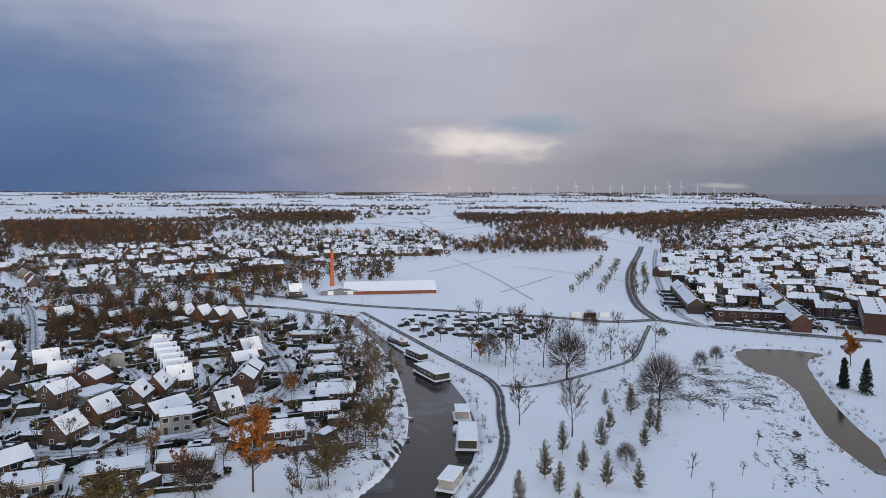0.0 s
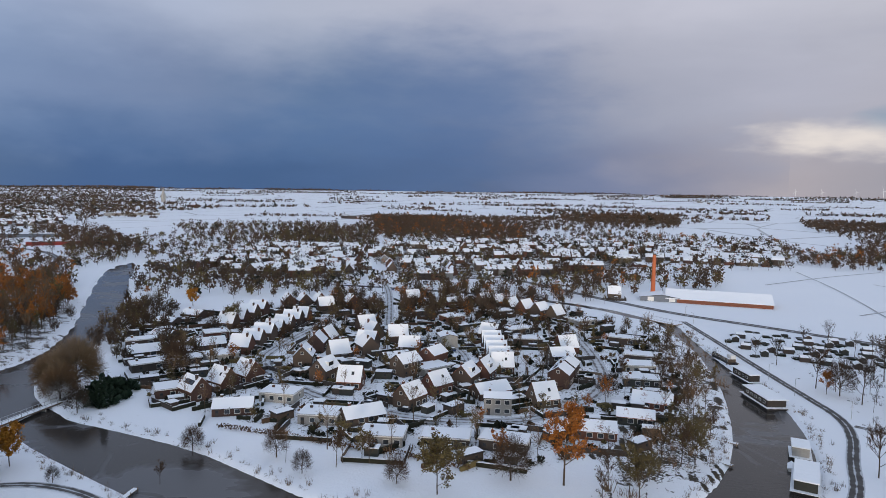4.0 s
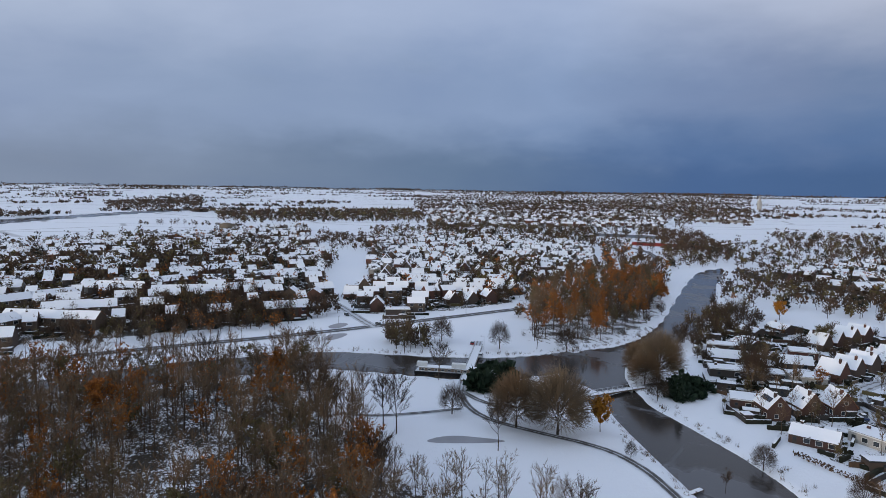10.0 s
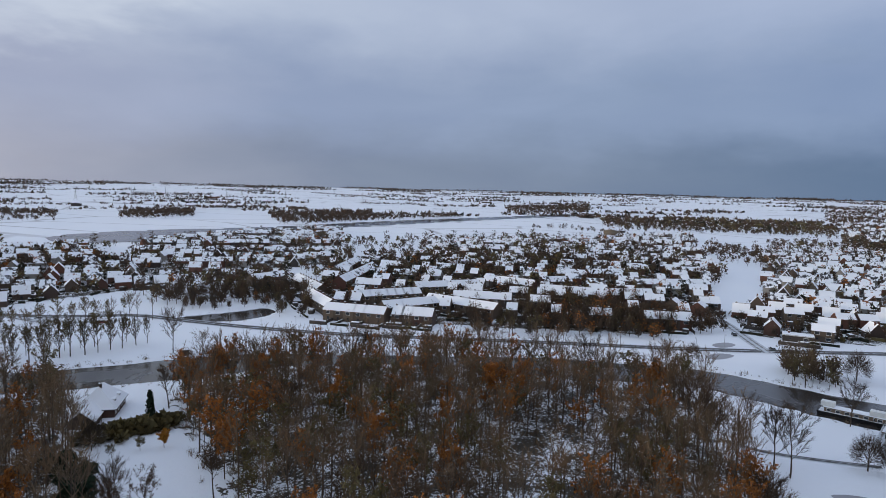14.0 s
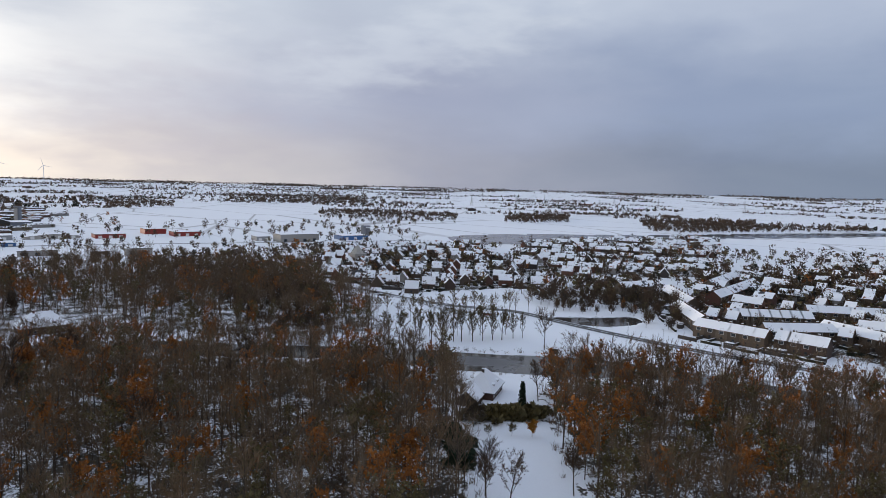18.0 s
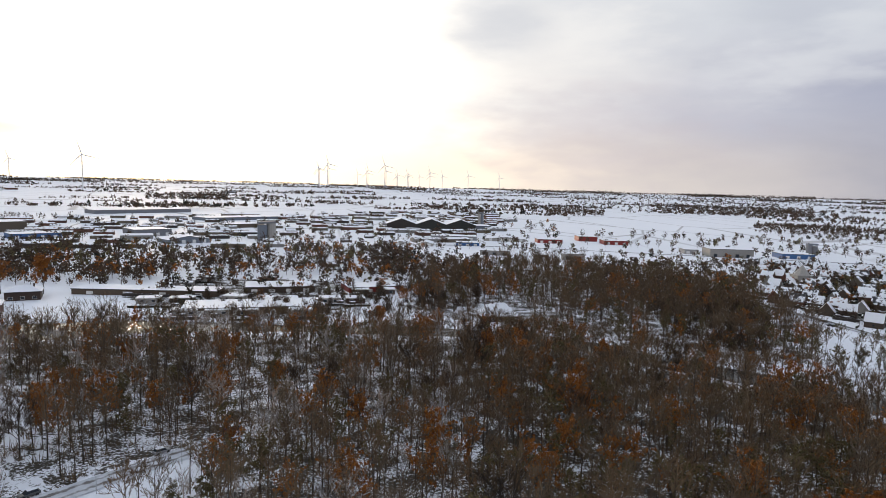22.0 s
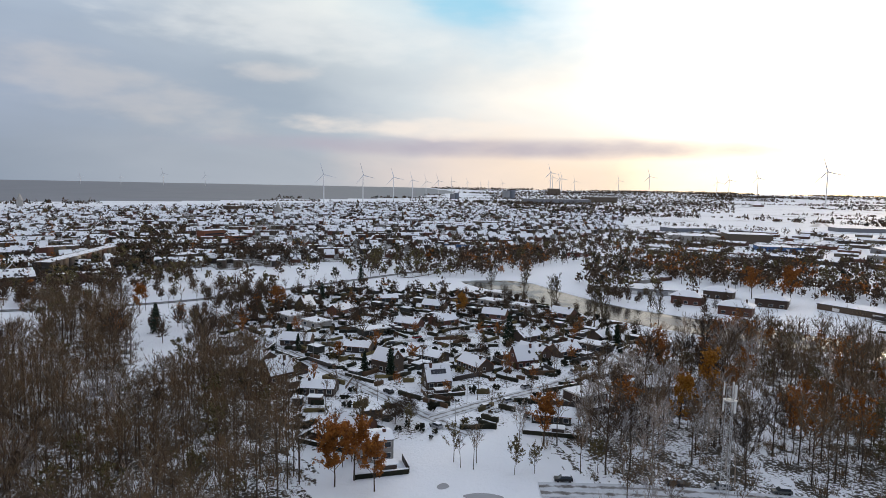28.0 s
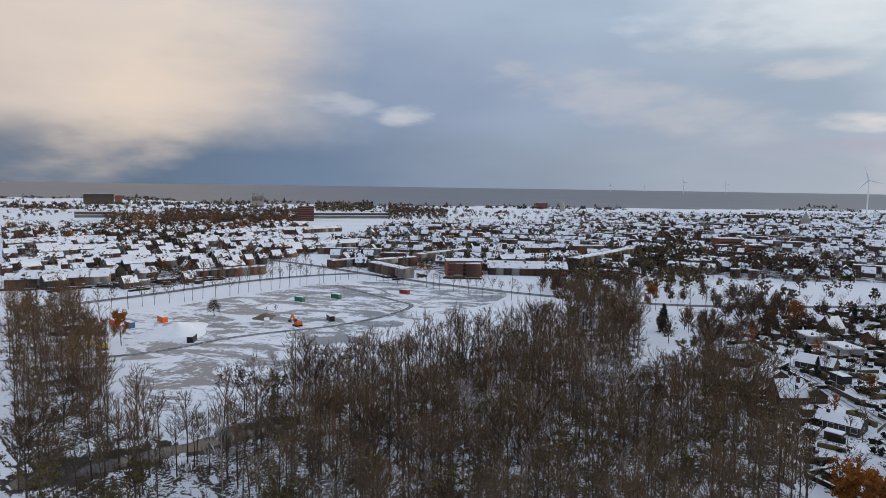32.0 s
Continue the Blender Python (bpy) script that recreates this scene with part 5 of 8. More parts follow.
def conifer_arrays(seed, h, spread):
    rng = np.random.default_rng(seed)
    tv, tq = prisms(np.array([[0, 0, 0.0]]), np.array([[0, 0, h * 0.97]]), [0.02 * h], [0.02])
    n = 260
    z = h * rng.uniform(0.06, 0.98, n)
    a = rng.uniform(0, 6.28, n)
    r = spread * (1 - z / h) ** 0.8 * rng.uniform(0.7, 1.1, n) + 0.1
    p0 = np.column_stack([0 * a, 0 * a, z + 0.1 * r])
    p1 = np.column_stack([np.cos(a) * r, np.sin(a) * r, z - 0.25 * r])
    c = p0[:, None] + (p1 - p0)[:, None] * np.linspace(0.3, 1, 5)[None, :, None]
    lv, lt = flakes(c.reshape(-1, 3) + rng.normal(0, 0.12, (n * 5, 3)), 0.32, rng)
    cv, ct = spikes(p0, p1, np.full(n, 0.03))
    return (tv, tq), (cv, ct), (lv, lt)


TREES = {  # kind: recipes, crown materials, label
    "bare": ([tree_arrays(s, h, h * 0.29, 0.22, 1.5, 14, 8, 18) for s, h in ((1, 18), (2, 20), (3, 16), (4, 19))], M_twig, None, "slender leafless tree with a dusting of snow"),
    "pale": ([tree_arrays(s, h, h * 0.26, 0.2, 1.5, 13, 7, 12) for s, h in ((5, 17), (6, 15))], M_birch, None, "pale-barked leafless tree with snow on its limbs"),
    "oak": ([globe_arrays(s, h, h * w) for s, h, w in ((7, 14, 0.44), (8, 16, 0.4), (9, 12, 0.47))], M_twig, None, "broad leafless tree with a spreading crown"),
    "larch": ([tree_arrays(s, h, h * 0.15, 0.12, 1.2, 15, 7, 8, 2600, 0.24) for s, h in ((29, 20), (30, 16))], M_twig, M_leaf_y, "tall narrow golden-yellow larch"),
    "rust": ([tree_arrays(s, h, h * 0.24, 0.16, 1.3, 12, 6, 10, 3800, 0.25) for s, h in ((10, 15), (11, 18), (12, 13))], M_twig, M_leaf_o, "tree still in rust-orange autumn leaf"),
    "brown": ([tree_arrays(s, h, h * 0.22, 0.2, 1.6, 12, 6, 12, 650, 0.24) for s, h in ((13, 18), (14, 16))], M_twig, M_leaf_b, "tree with the last brown leaves"),
    "olive": ([tree_arrays(s, h, h * 0.38, 0.16, 1.0, 14, 7, 10, 2600, 0.24) for s, h in ((15, 11), (16, 14))], M_twig, M_leaf_g, "tree with thin olive-brown autumn leaves"),
    "egg": ([egg_arrays(s, 9.5, w) for s, w in ((17, 1.9), (18, 2.2))], M_twig, M_leaf_g, "narrow young tree with olive-green leaves"),
    "poplar": ([tree_arrays(s, 20, 3.1, 0.16, 2.4, 16, 8, 14, 700, 0.22) for s in (19, 20)], M_twig, M_leaf_g, "tall narrow poplar, nearly bare of leaves"),
    "sapling": ([tree_arrays(s, 5, 1.2, 0.25, 1.2, 7, 4, 6) for s in (21, 22)], M_twig, None, "thin leafless sapling standing in the snow"),
    "conifer": ([conifer_arrays(s, h, w) for s, h, w in ((23, 10, 2.4), (24, 7, 1.1))], M_twig, M_needle, "dark green conifer dusted with snow"),
    "yellow": ([tree_arrays(s, h, h * 0.28, 0.14, 1.2, 12, 6, 8, 3200, 0.24) for s, h in ((25, 9), (26, 12))], M_twig, M_leaf_y, "tree in golden-yellow autumn leaf"),
    "willow": ([globe_arrays(s, h, h * 0.5, 18, 4200) for s, h in ((27, 12), (28, 13))], M_brush, None, "wide rounded crown of fine brown bare twigs"),
}
tree_protos = {}


def tree_thing(kind, x, y, scale=1.0, turn=0.0, var=0):
    recipes, mat, leaf, label = TREES[kind]
    var %= len(recipes)
    z = -0.05 if seg_gap(SHORE_A, SHORE_D, x, y).min() > 2 else -0.6
    m = pose(x, y, z, 0, 0, turn) @ Matrix.Diagonal((scale, scale, scale, 1))
    key = (kind, var)
    if key not in tree_protos:
        root = new("tree" if kind != "conifer" else "conifer")
        tagged(root, label, "tree", "trees" if kind != "conifer" else "conifers")
        (tv, tq), (cv, ct), (lv, lt) = recipes[var]
        part("trunk", meshnp("trunk", tv, [tq], M_birch if kind == "pale" else M_bark), root)
        part("crown", meshnp("crown", np.concatenate([cv, lv]), [ct, lt + len(cv)] if len(lv) else [ct], [mat, leaf] if leaf else [mat], [0] * len(ct) + [1] * len(lt)), root)
        tree_protos[key] = root
        root.matrix_basis = m
        return root
    c = copy_thing(tree_protos[key], pose(0, 0, 0))
    c.matrix_basis = m
    return c


class Stuff:
    """Many trees joined into one mesh."""

    def __init__(self):
        self.v, self.q, self.t, self.qi, self.ti, self.n = [], [], [], [], [], 0

    def add(self, arrays, x, y, z, scale, turn, slots):
        c, s = math.cos(turn), math.sin(turn)
        for (v, f), slot in zip(arrays, slots):
            if not len(v):
                continue
            w = np.column_stack([v[:, 0] * c - v[:, 1] * s, v[:, 0] * s + v[:, 1] * c, v[:, 2]]) * scale + [x, y, z]
            self.v.append(w)
            (self.q if f.shape[1] == 4 else self.t).append(f + self.n)
            (self.qi if f.shape[1] == 4 else self.ti).append(np.full(len(f), slot))
            self.n += len(v)

    def done(self, name, mats, label, category):
        if not self.n:
            return
        t = np.concatenate(self.t) if self.t else np.zeros((0, 3), int)
        q = np.concatenate(self.q) if self.q else np.zeros((0, 4), int)
        idx = np.concatenate(self.ti + self.qi)
        tagged(new(name, meshnp(name, np.concatenate(self.v), [t, q], mats, idx)), label, category, kind="stuff")


# slender trees that make up the depth of the woods
def wood_tree_arrays(seed, h, spread, bole, limbs=9, subs=5, twigs=6, leaves=0, leaf=0.3, fine=1.0):
    """A tall tree with steep limbs and feathery rising twigs."""
    rng = np.random.default_rng(seed)
    z = np.array([0, 0.38, 0.7, 0.97]) * h
    axis = np.column_stack([np.cumsum(rng.normal(0, 0.016 * h, (4, 2)), 0) * [[0], [0.6], [1], [1]], z])
    rad = np.array([0.011, 0.0085, 0.005, 0.0015]) * h
    tv, tq = prisms(axis[:-1], axis[1:], rad[:-1], rad[1:])

    def unit(w):
        return w / (np.linalg.norm(w, axis=1)[:, None] + 1e-9)

    def at(t):
        return np.column_stack([np.interp(t, z, axis[:, k]) for k in range(3)])

    t1 = h * (bole + (0.8 - bole) * np.sort(rng.uniform(0, 1, limbs)))
    a1 = np.arange(limbs) * 2.4 + rng.normal(0, 0.4, limbs)
    lean = rng.uniform(0.38, 0.8, limbs)
    d1 = np.column_stack([np.cos(a1) * lean, np.sin(a1) * lean, np.ones(limbs)])
    l1 = np.minimum((h - t1) * rng.uniform(0.62, 0.9, limbs), spread / lean * rng.uniform(0.8, 1.15, limbs))
    q0, q1 = at(t1), at(t1) + d1 * l1[:, None]
    u = rng.uniform(0.25, 1.0, (limbs, subs, 1))
    b1 = np.concatenate([(q0[:, None] + (q1 - q0)[:, None] * u).reshape(-1, 3), at(rng.uniform(0.55, 0.95, subs * 2) * h)])
    n = len(b1)
    d2 = unit(np.concatenate([np.repeat(unit(d1), subs, 0), np.tile([[0, 0, 1.0]], (subs * 2, 1))]) + rng.normal(0, 0.42, (n, 3)) + [0, 0, 0.1])
    l2 = spread * rng.uniform(0.4, 0.75, n)
    e1 = b1 + d2 * l2[:, None]
    u = rng.uniform(0.1, 1.0, (n, twigs, 1))
    b2 = (b1[:, None] + (e1 - b1)[:, None] * u).reshape(-1, 3)
    d3 = unit(np.repeat(d2, twigs, 0) + rng.normal(0, 0.38, (n * twigs, 3)) + [0, 0, 0.22])
    e2 = b2 + d3 * (np.repeat(l2, twigs) * rng.uniform(0.4, 0.8, n * twigs))[:, None]
    w = np.concatenate([np.full(limbs, 0.0055 * h), np.full(n, 0.055), np.full(n * twigs, 0.06 * fine)])[:, None]
    cv, ct = blades(np.concatenate([q0, b1, b2]), np.concatenate([q1, e1, e2]), w, rng)
    lv, lt = np.zeros((0, 3)), np.zeros((0, 3), int)
    if leaves:
        pick = rng.integers(0, len(e2), leaves)
        c = b2[pick] + (e2 - b2)[pick] * rng.uniform(0.1, 1.05, (leaves, 1)) + rng.normal(0, 0.22, (leaves, 3))
        lv, lt = flecks(c, leaf, rng)
    return (tv, tq), (cv, ct), (lv, lt)


LIGHT = {"bare": [wood_tree_arrays(s, h, h * w, 0.38) for s, h, w in ((31, 19, 0.2), (32, 17, 0.22), (33, 21, 0.18), (42, 16, 0.24), (43, 20, 0.2))],
         "brown": [wood_tree_arrays(s, h, h * 0.2, 0.36, 8, 5, 5, 150, 0.2) for s, h in ((34, 18), (35, 16), (44, 19))],
         "rust": [wood_tree_arrays(s, h, h * 0.25, 0.16, 9, 5, 3, 800, 0.32) for s, h in ((36, 14), (37, 16))],
         "olive": [wood_tree_arrays(s, h, h * 0.23, 0.15, 8, 5, 4, 520, 0.3) for s, h in ((38, 12), (39, 15))],
         "pale": [wood_tree_arrays(s, h, h * 0.22, 0.2, 9, 5, 6, 0, 0.3, 1.15) for s, h in ((40, 17), (41, 15))]}


def bush_arrays(seed, h, w, n=15):
    """Many thin stems out of one root."""
    rng = np.random.default_rng(seed)
    p0 = rng.normal(0, 0.3 * w, (n, 3)) * [1, 1, 0]
    p1 = p0 * 1.5 + rng.normal(0, 0.45 * w, (n, 3)) * [1, 1, 0] + np.column_stack([np.zeros((n, 2)), h * rng.uniform(0.45, 1.0, n)])
    return [blades(p0, p1, 0.09, rng)]


BUSH = [bush_arrays(60 + i, h, w) for i, (h, w) in enumerate(((4, 2.2), (3, 1.8), (5, 1.6), (2.4, 2.4)))]
WOODMATS = [M_bark, M_brush, M_leaf_o, M_leaf_b, M_leaf_g, M_birch]
SLOT = {"bare": (0, 1, 1), "brown": (0, 1, 3), "rust": (0, 1, 2), "olive": (0, 1, 4), "pale": (5, 5, 5)}


def scatter(poly, gap, seed, r_min=0):
    """Jittered spots inside a polygon."""
    rng = random.Random(seed)
    a = np.array(poly, float)
    (x0, y0), (x1, y1) = a.min(0), a.max(0)
    out = []
    y = y0
    while y < y1:
        x = x0
        while x < x1:
            out.append((x + rng.uniform(0, gap), y + rng.uniform(0, gap)))
            x += gap
        y += gap
    o = np.array(out)
    keep = inside(poly, o[:, 0], o[:, 1]) & (np.hypot(o[:, 0], o[:, 1]) > r_min)
    for w in WATERS:
        keep &= ~inside(w, o[:, 0], o[:, 1])
    return [tuple(q) for q in o[keep]]


def wood(name, gap, seed, mixture, whole, clearings=(), under=3, size=1.0):
    """A wood: a share of its trees as things, the rest joined."""
    rng = random.Random(seed)
    st = Stuff()
    for x, y in scatter(WOODS[name], gap, seed, 104):
        if any((x - a) ** 2 + (y - b) ** 2 < c * c for a, b, c in clearings) or rng.random() < 0.08:
            continue
        if not free(x, y, 2.5) or within(OPEN, x, y) or within(LAWN, x, y) or within(STRIP, x, y) or (seg_gap(SEG_A, SEG_D, x, y) - SEG_W).min() < 1.0:
            continue
        kind = rng.choice(mixture)
        sc, turn = size * rng.uniform(0.7, 1.06), rng.uniform(0, 6.28)
        if rng.random() < whole:
            tree_thing(kind, x, y, sc, math.degrees(turn), rng.randrange(4))
        else:
            st.add(rng.choice(LIGHT[kind]), x, y, -0.05, sc, turn, SLOT[kind])
        for _ in range(under):
            st.add(rng.choice(BUSH), x + rng.uniform(-4, 4), y + rng.uniform(-4, 4), -0.05, rng.uniform(0.5, 1.1), rng.uniform(0, 6.28), (1,))
    st.done("woodland", WOODMATS, "dense leafless woodland with a few rust-brown crowns", "woodland")


B, P_, R_, N_, O_ = "bare", "pale", "rust", "brown", "olive"
wood("grove", 5.5, 1, [B] * 10 + [N_] * 4 + [R_] * 3 + [O_] * 3, 0.03, [(-155, -28, 12), (-141, -27, 9), (-168, -27, 8)])
wood("grove_b", 5.4, 2, [B] * 10 + [N_] * 5 + [R_] * 3 + [O_] * 3, 0.03)
wood("grove_c", 5.9, 12, [B] * 11 + [N_] * 4 + [R_] * 2 + [O_] * 2 + [P_] * 3, 0.04, [(56, -207, 16), (1, -252, 9), (33, -240, 8)])
wood("hill", 7.6, 3, [B] * 7 + [N_] * 5 + [R_] + [O_] * 2, 0.0, [(-25, -331, 19), (-10, -322, 10), (-40, -352, 14), (-20, -358, 12)])
wood("east", 5.1, 4, [B] * 12 + [P_] + [N_] * 3 + [O_], 0.03, [(277, 13, 9), (244, 3, 9), (232, -15, 12), (252, -22, 12), (272, -28, 10), (214, -8, 9)])
wood("east_b", 6.6, 5, [B] * 8 + [N_] * 3 + [O_] * 2, 0.03)
wood("autumn", 6.8, 6, [R_] * 4 + [N_] * 6 + [B] + [O_] * 2, 0.0, under=1)
wood("mastside", 7.4, 7, [P_] * 3 + [B] * 4 + [R_] + [N_] * 2, 0.3)
wood("bank", 7.0, 8, [O_] * 6 + [B] + [N_] * 3, 0.35, size=0.7)
wood("fore", 6.0, 9, [B] * 6 + [N_], 0.1, under=2, size=0.72)


def dome_arrays(seed, h, w, n, wide, low=0.16, stem=True, solid=0.5):
    """A far tree: a trunk and a dome of ragged sprays that grow from it."""
    rng = np.random.default_rng(seed)
    tv, tq = prisms(np.array([[0, 0, 0.0]]), np.array([[0, 0, h * 0.55]]), [0.22], [0.1]) if stem else (np.zeros((0, 3)), np.zeros((0, 4), int))
    a, c = np.arange(n) * 2.4 + rng.normal(0, 0.3, n), rng.uniform(-0.75, 1.0, n)
    out = np.sqrt(1 - c * c) * rng.uniform(0.7, 1.1, n)
    mid = h * (0.5 + low / 2)
    tip = np.column_stack([np.cos(a) * out * w, np.sin(a) * out * w, mid + c * (h - mid) * rng.uniform(0.75, 1.05, n)])
    root = np.column_stack([rng.normal(0, 0.12 * w, (n, 2)), h * (low + 0.35 * rng.uniform(0, 1, n) * (c + 1) / 2)])
    side = np.cross(tip - root, rng.normal(size=(n, 3)))
    side *= (wide * rng.uniform(0.6, 1.3, n) / (np.linalg.norm(side, axis=1) + 1e-9))[:, None]
    knee = root + (tip - root) * rng.uniform(0.35, 0.6, (n, 1))
    full = rng.uniform(size=n) < solid
    p = np.where(full[:, None], root, tip)
    q = np.where(full[:, None], tip, knee)
    lv = np.stack([p, q + side, q - side], 1).reshape(-1, 3)
    return (tv, tq), (np.zeros((0, 3)), np.zeros((0, 3), int)), (lv, np.arange(n)[:, None] * 3 + [0, 1, 2])


def far_tree_arrays(seed, h, w, twigs, sprays, size, width=0.15, stem=True):
    """A far tree: trunk, twigs rising to a dome, and clumps of spray filling it."""
    rng = np.random.default_rng(seed)
    none = (np.zeros((0, 3)), np.zeros((0, 3), int))
    tv, tq = prisms(np.array([[0, 0, 0.0]]), np.array([[0, 0, h * 0.6]]), [0.2], [0.08]) if stem else (none[0], np.zeros((0, 4), int))
    mid, up = h * 0.52, h * 0.46

    def shell(n, lo, hi):
        a, c = rng.uniform(0, 6.283, n), rng.uniform(-0.7, 1.0, n)
        r = rng.uniform(lo, hi, n)
        o = np.sqrt(1 - c * c) * r * w
        return np.column_stack([np.cos(a) * o, np.sin(a) * o, mid + c * r * up])

    cv, ct = none
    if twigs:
        end = shell(twigs, 0.85, 1.08)
        root = end * [0.3, 0.3, 0.0] + np.column_stack([np.zeros((twigs, 2)), end[:, 2] * 0.35 + h * 0.12])
        cv, ct = blades(root, end, width, rng)
    lv, lt = flecks(shell(sprays, 0.35, 0.95), size, rng)
    return (tv, tq), (cv, ct), (lv, lt)


BRUSH = [far_tree_arrays(50 + i, h, w, 96, 60, 0.46) for i, (h, w) in enumerate(((13, 3.9), (10, 3.6), (15, 4.2), (8, 3), (11, 2.6)))]
CLUMP = [far_tree_arrays(90 + i, h, w, 8, 26, 1.15, 0.3) for i, (h, w) in enumerate(((13, 4.4), (10, 4), (15, 4.8), (8, 3.4)))]
TUFT = [far_tree_arrays(80 + i, h, w, 0, 12, 2.5, 0.3, False) for i, (h, w) in enumerate(((13, 6), (10, 6), (15, 7)))]
M_fartwig = bark_material("far_twigs", (0.034, 0.026, 0.02), (0.10, 0.075, 0.055), 0.05)
FARMATS = [M_bark, M_fartwig, M_leaf_b, M_leaf_o, M_leaf_g, M_hedge]


def far_trees(name, spots, mixture, seed, label, size=1.0):
    rng = random.Random(seed)
    st = Stuff()
    for x, y in spots:
        leaf = rng.choice(mixture)
        d = math.hypot(x, y)
        st.add(rng.choice(BRUSH if d < 425 else CLUMP if d < 1500 else TUFT), x, y, float(profile(d)) - 0.1, size * rng.uniform(0.65, 1.15), rng.uniform(0, 6.28), (0, 1, leaf))
    st.done(name, FARMATS, label, "trees")


# woods out in the fields
FAR_WOODS = [
    ([(-888, 1291), (-671, 1373), (-643, 1209), (-403, 1046), (-301, 795), (-531, 782)], 11, [2, 2, 2, 1, 1, 2, 3]),
    ([(-541, 1630), (-397, 1772), (-270, 1760), (-198, 1457), (-381, 1388)], 13, [2, 2, 1]),
    ([(27, 1873), (320, 1672), (301, 1563), (120, 1623)], 14, [2, 1]),
    ([(320, 1625), (1008, 2150), (686, 1506), (219, 1042), (190, 720), (10, 718), (60, 853), (130, 1197)], 13, [2, 2, 2, 1, 3, 1, 2]),
    ([(365, 1294), (1169, 2310), (1509, 2320), (1071, 1559), (466, 945), (261, 835)], 16, [2, 2, 1]),
    ([(-731, -18), (-936, 34), (-848, 109), (-662, 79)], 14, [1, 2]),
    ([(-608, 459), (-914, 617), (-1018, 562), (-650, 410)], 12, [1, 2, 2]),
    ([(-522, -272), (-596, -167), (-548, -89), (-470, -154)], 9, [1, 2, 4, 2]),
    ([(-290, -318), (-334, -244), (-321, -219), (-268, -253)], 8, [1, 2, 4]),
    ([(-367, -39), (-318, -77), (-296, -63), (-343, 20), (-366, 16)], 8, [3, 3, 2, 1]),
    ([(537, 524), (905, 767), (1061, 531), (947, 489), (728, 447)], 13, [2, 2, 1, 3]),
    ([(559, -67), (666, -55), (646, -174), (520, -172)], 9, [1, 2, 1]),
    ([(396, -294), (523, -428), (609, -412), (455, -252)], 10, [1, 2, 2, 3]),
    ([(199, -468), (380, -414), (387, -364), (290, -389), (198, -395)], 10, [2, 3, 2, 1]),
    ([(-21, -448), (188, -477), (203, -521), (-37, -498)], 11, [2, 3, 2, 1]),
]
for i, (p, gap, mixture) in enumerate(FAR_WOODS):
    far_trees("far_wood", scatter(p, gap, 70 + i), mixture, 90 + i, "brown leafless woods on the snowy plain")


BELTS_A = [
    ([(-454, 312), (-471, 373), (-259, 209), (-264, 185)], 10, "a"),
    ([(-448, 365), (-278, 384), (-240, 331), (-346, 284)], 10, "m"),
    ([(-253, 389), (-123, 466), (-98, 373), (-186, 296)], 11, "a"),
    ([(-676, 733), (-663, 950), (-419, 621), (-523, 567)], 10, "m"),
    ([(-894, 1239), (-238, 1704), (-175, 1252), (-573, 793)], 12, "w"),
    ([(-350, 1085), (-9, 1047), (18, 774), (-230, 811)], 13, "a"),
    ([(13, 848), (216, 876), (176, 710), (16, 681)], 10, "a"),
    ([(23, 1695), (440, 1800), (343, 1399), (48, 1323)], 13, "w"),
    ([(-835, 1215), (-432, 1206), (-274, 762), (-497, 720)], 11, "w"),
]
BELTS_B = [
    ([(-556, 1825), (-274, 1945), (-194, 1371), (-370, 1249)], 13, "w"),
    ([(-214, 568), (-139, 550), (-114, 448), (-169, 447)], 10, "a"),
    ([(-209, 376), (-132, 385), (-105, 306), (-171, 306)], 9, "a"),
    ([(297, 866), (677, 984), (504, 731), (233, 679)], 10, "a"),
    ([(349, 1288), (975, 2028), (1331, 1941), (1032, 1504), (572, 1256), (257, 914)], 16, "w"),
    ([(25, 1793), (417, 1539), (323, 1191), (91, 1069)], 14, "w"),
    ([(-1194, 224), (-1025, 487), (-728, 346), (-836, 156)], 10, "m"),
    ([(-589, 172), (-554, 213), (-448, 176), (-462, 134)], 8, "m"),
    ([(-737, 361), (-555, 333), (-439, 253), (-460, 227)], 8, "a"),
    ([(-755, 453), (-703, 526), (-539, 397), (-511, 312)], 8, "m"),
]
BELTS_C = [
    ([(-935, 752), (-772, 1004), (-510, 664), (-682, 589)], 11, "m"),
    ([(-2892, 768), (-3445, 2311), (-1885, 1463), (-1240, 802), (-1348, 366)], 24, "m"),
    ([(-408, -100), (-408, -8), (-313, -6), (-325, -80)], 8, "a"),
    ([(-763, -187), (-751, -127), (-545, -92), (-556, -137)], 9, "m"),
    ([(-738, -58), (-602, 30), (-527, 18), (-579, -46)], 9, "m"),
    ([(-1652, -212), (-1662, -83), (-1287, -65), (-1254, -161)], 12, "w"),
    ([(-1842, -79), (-1887, 313), (-1237, 184), (-1287, -55)], 13, "m"),
    ([(-271, -5), (-261, 27), (-248, 26), (-259, -5)], 6, "b"),
    ([(-290, 37), (-279, 55), (-255, 51), (-263, 34)], 4, "b"),
]
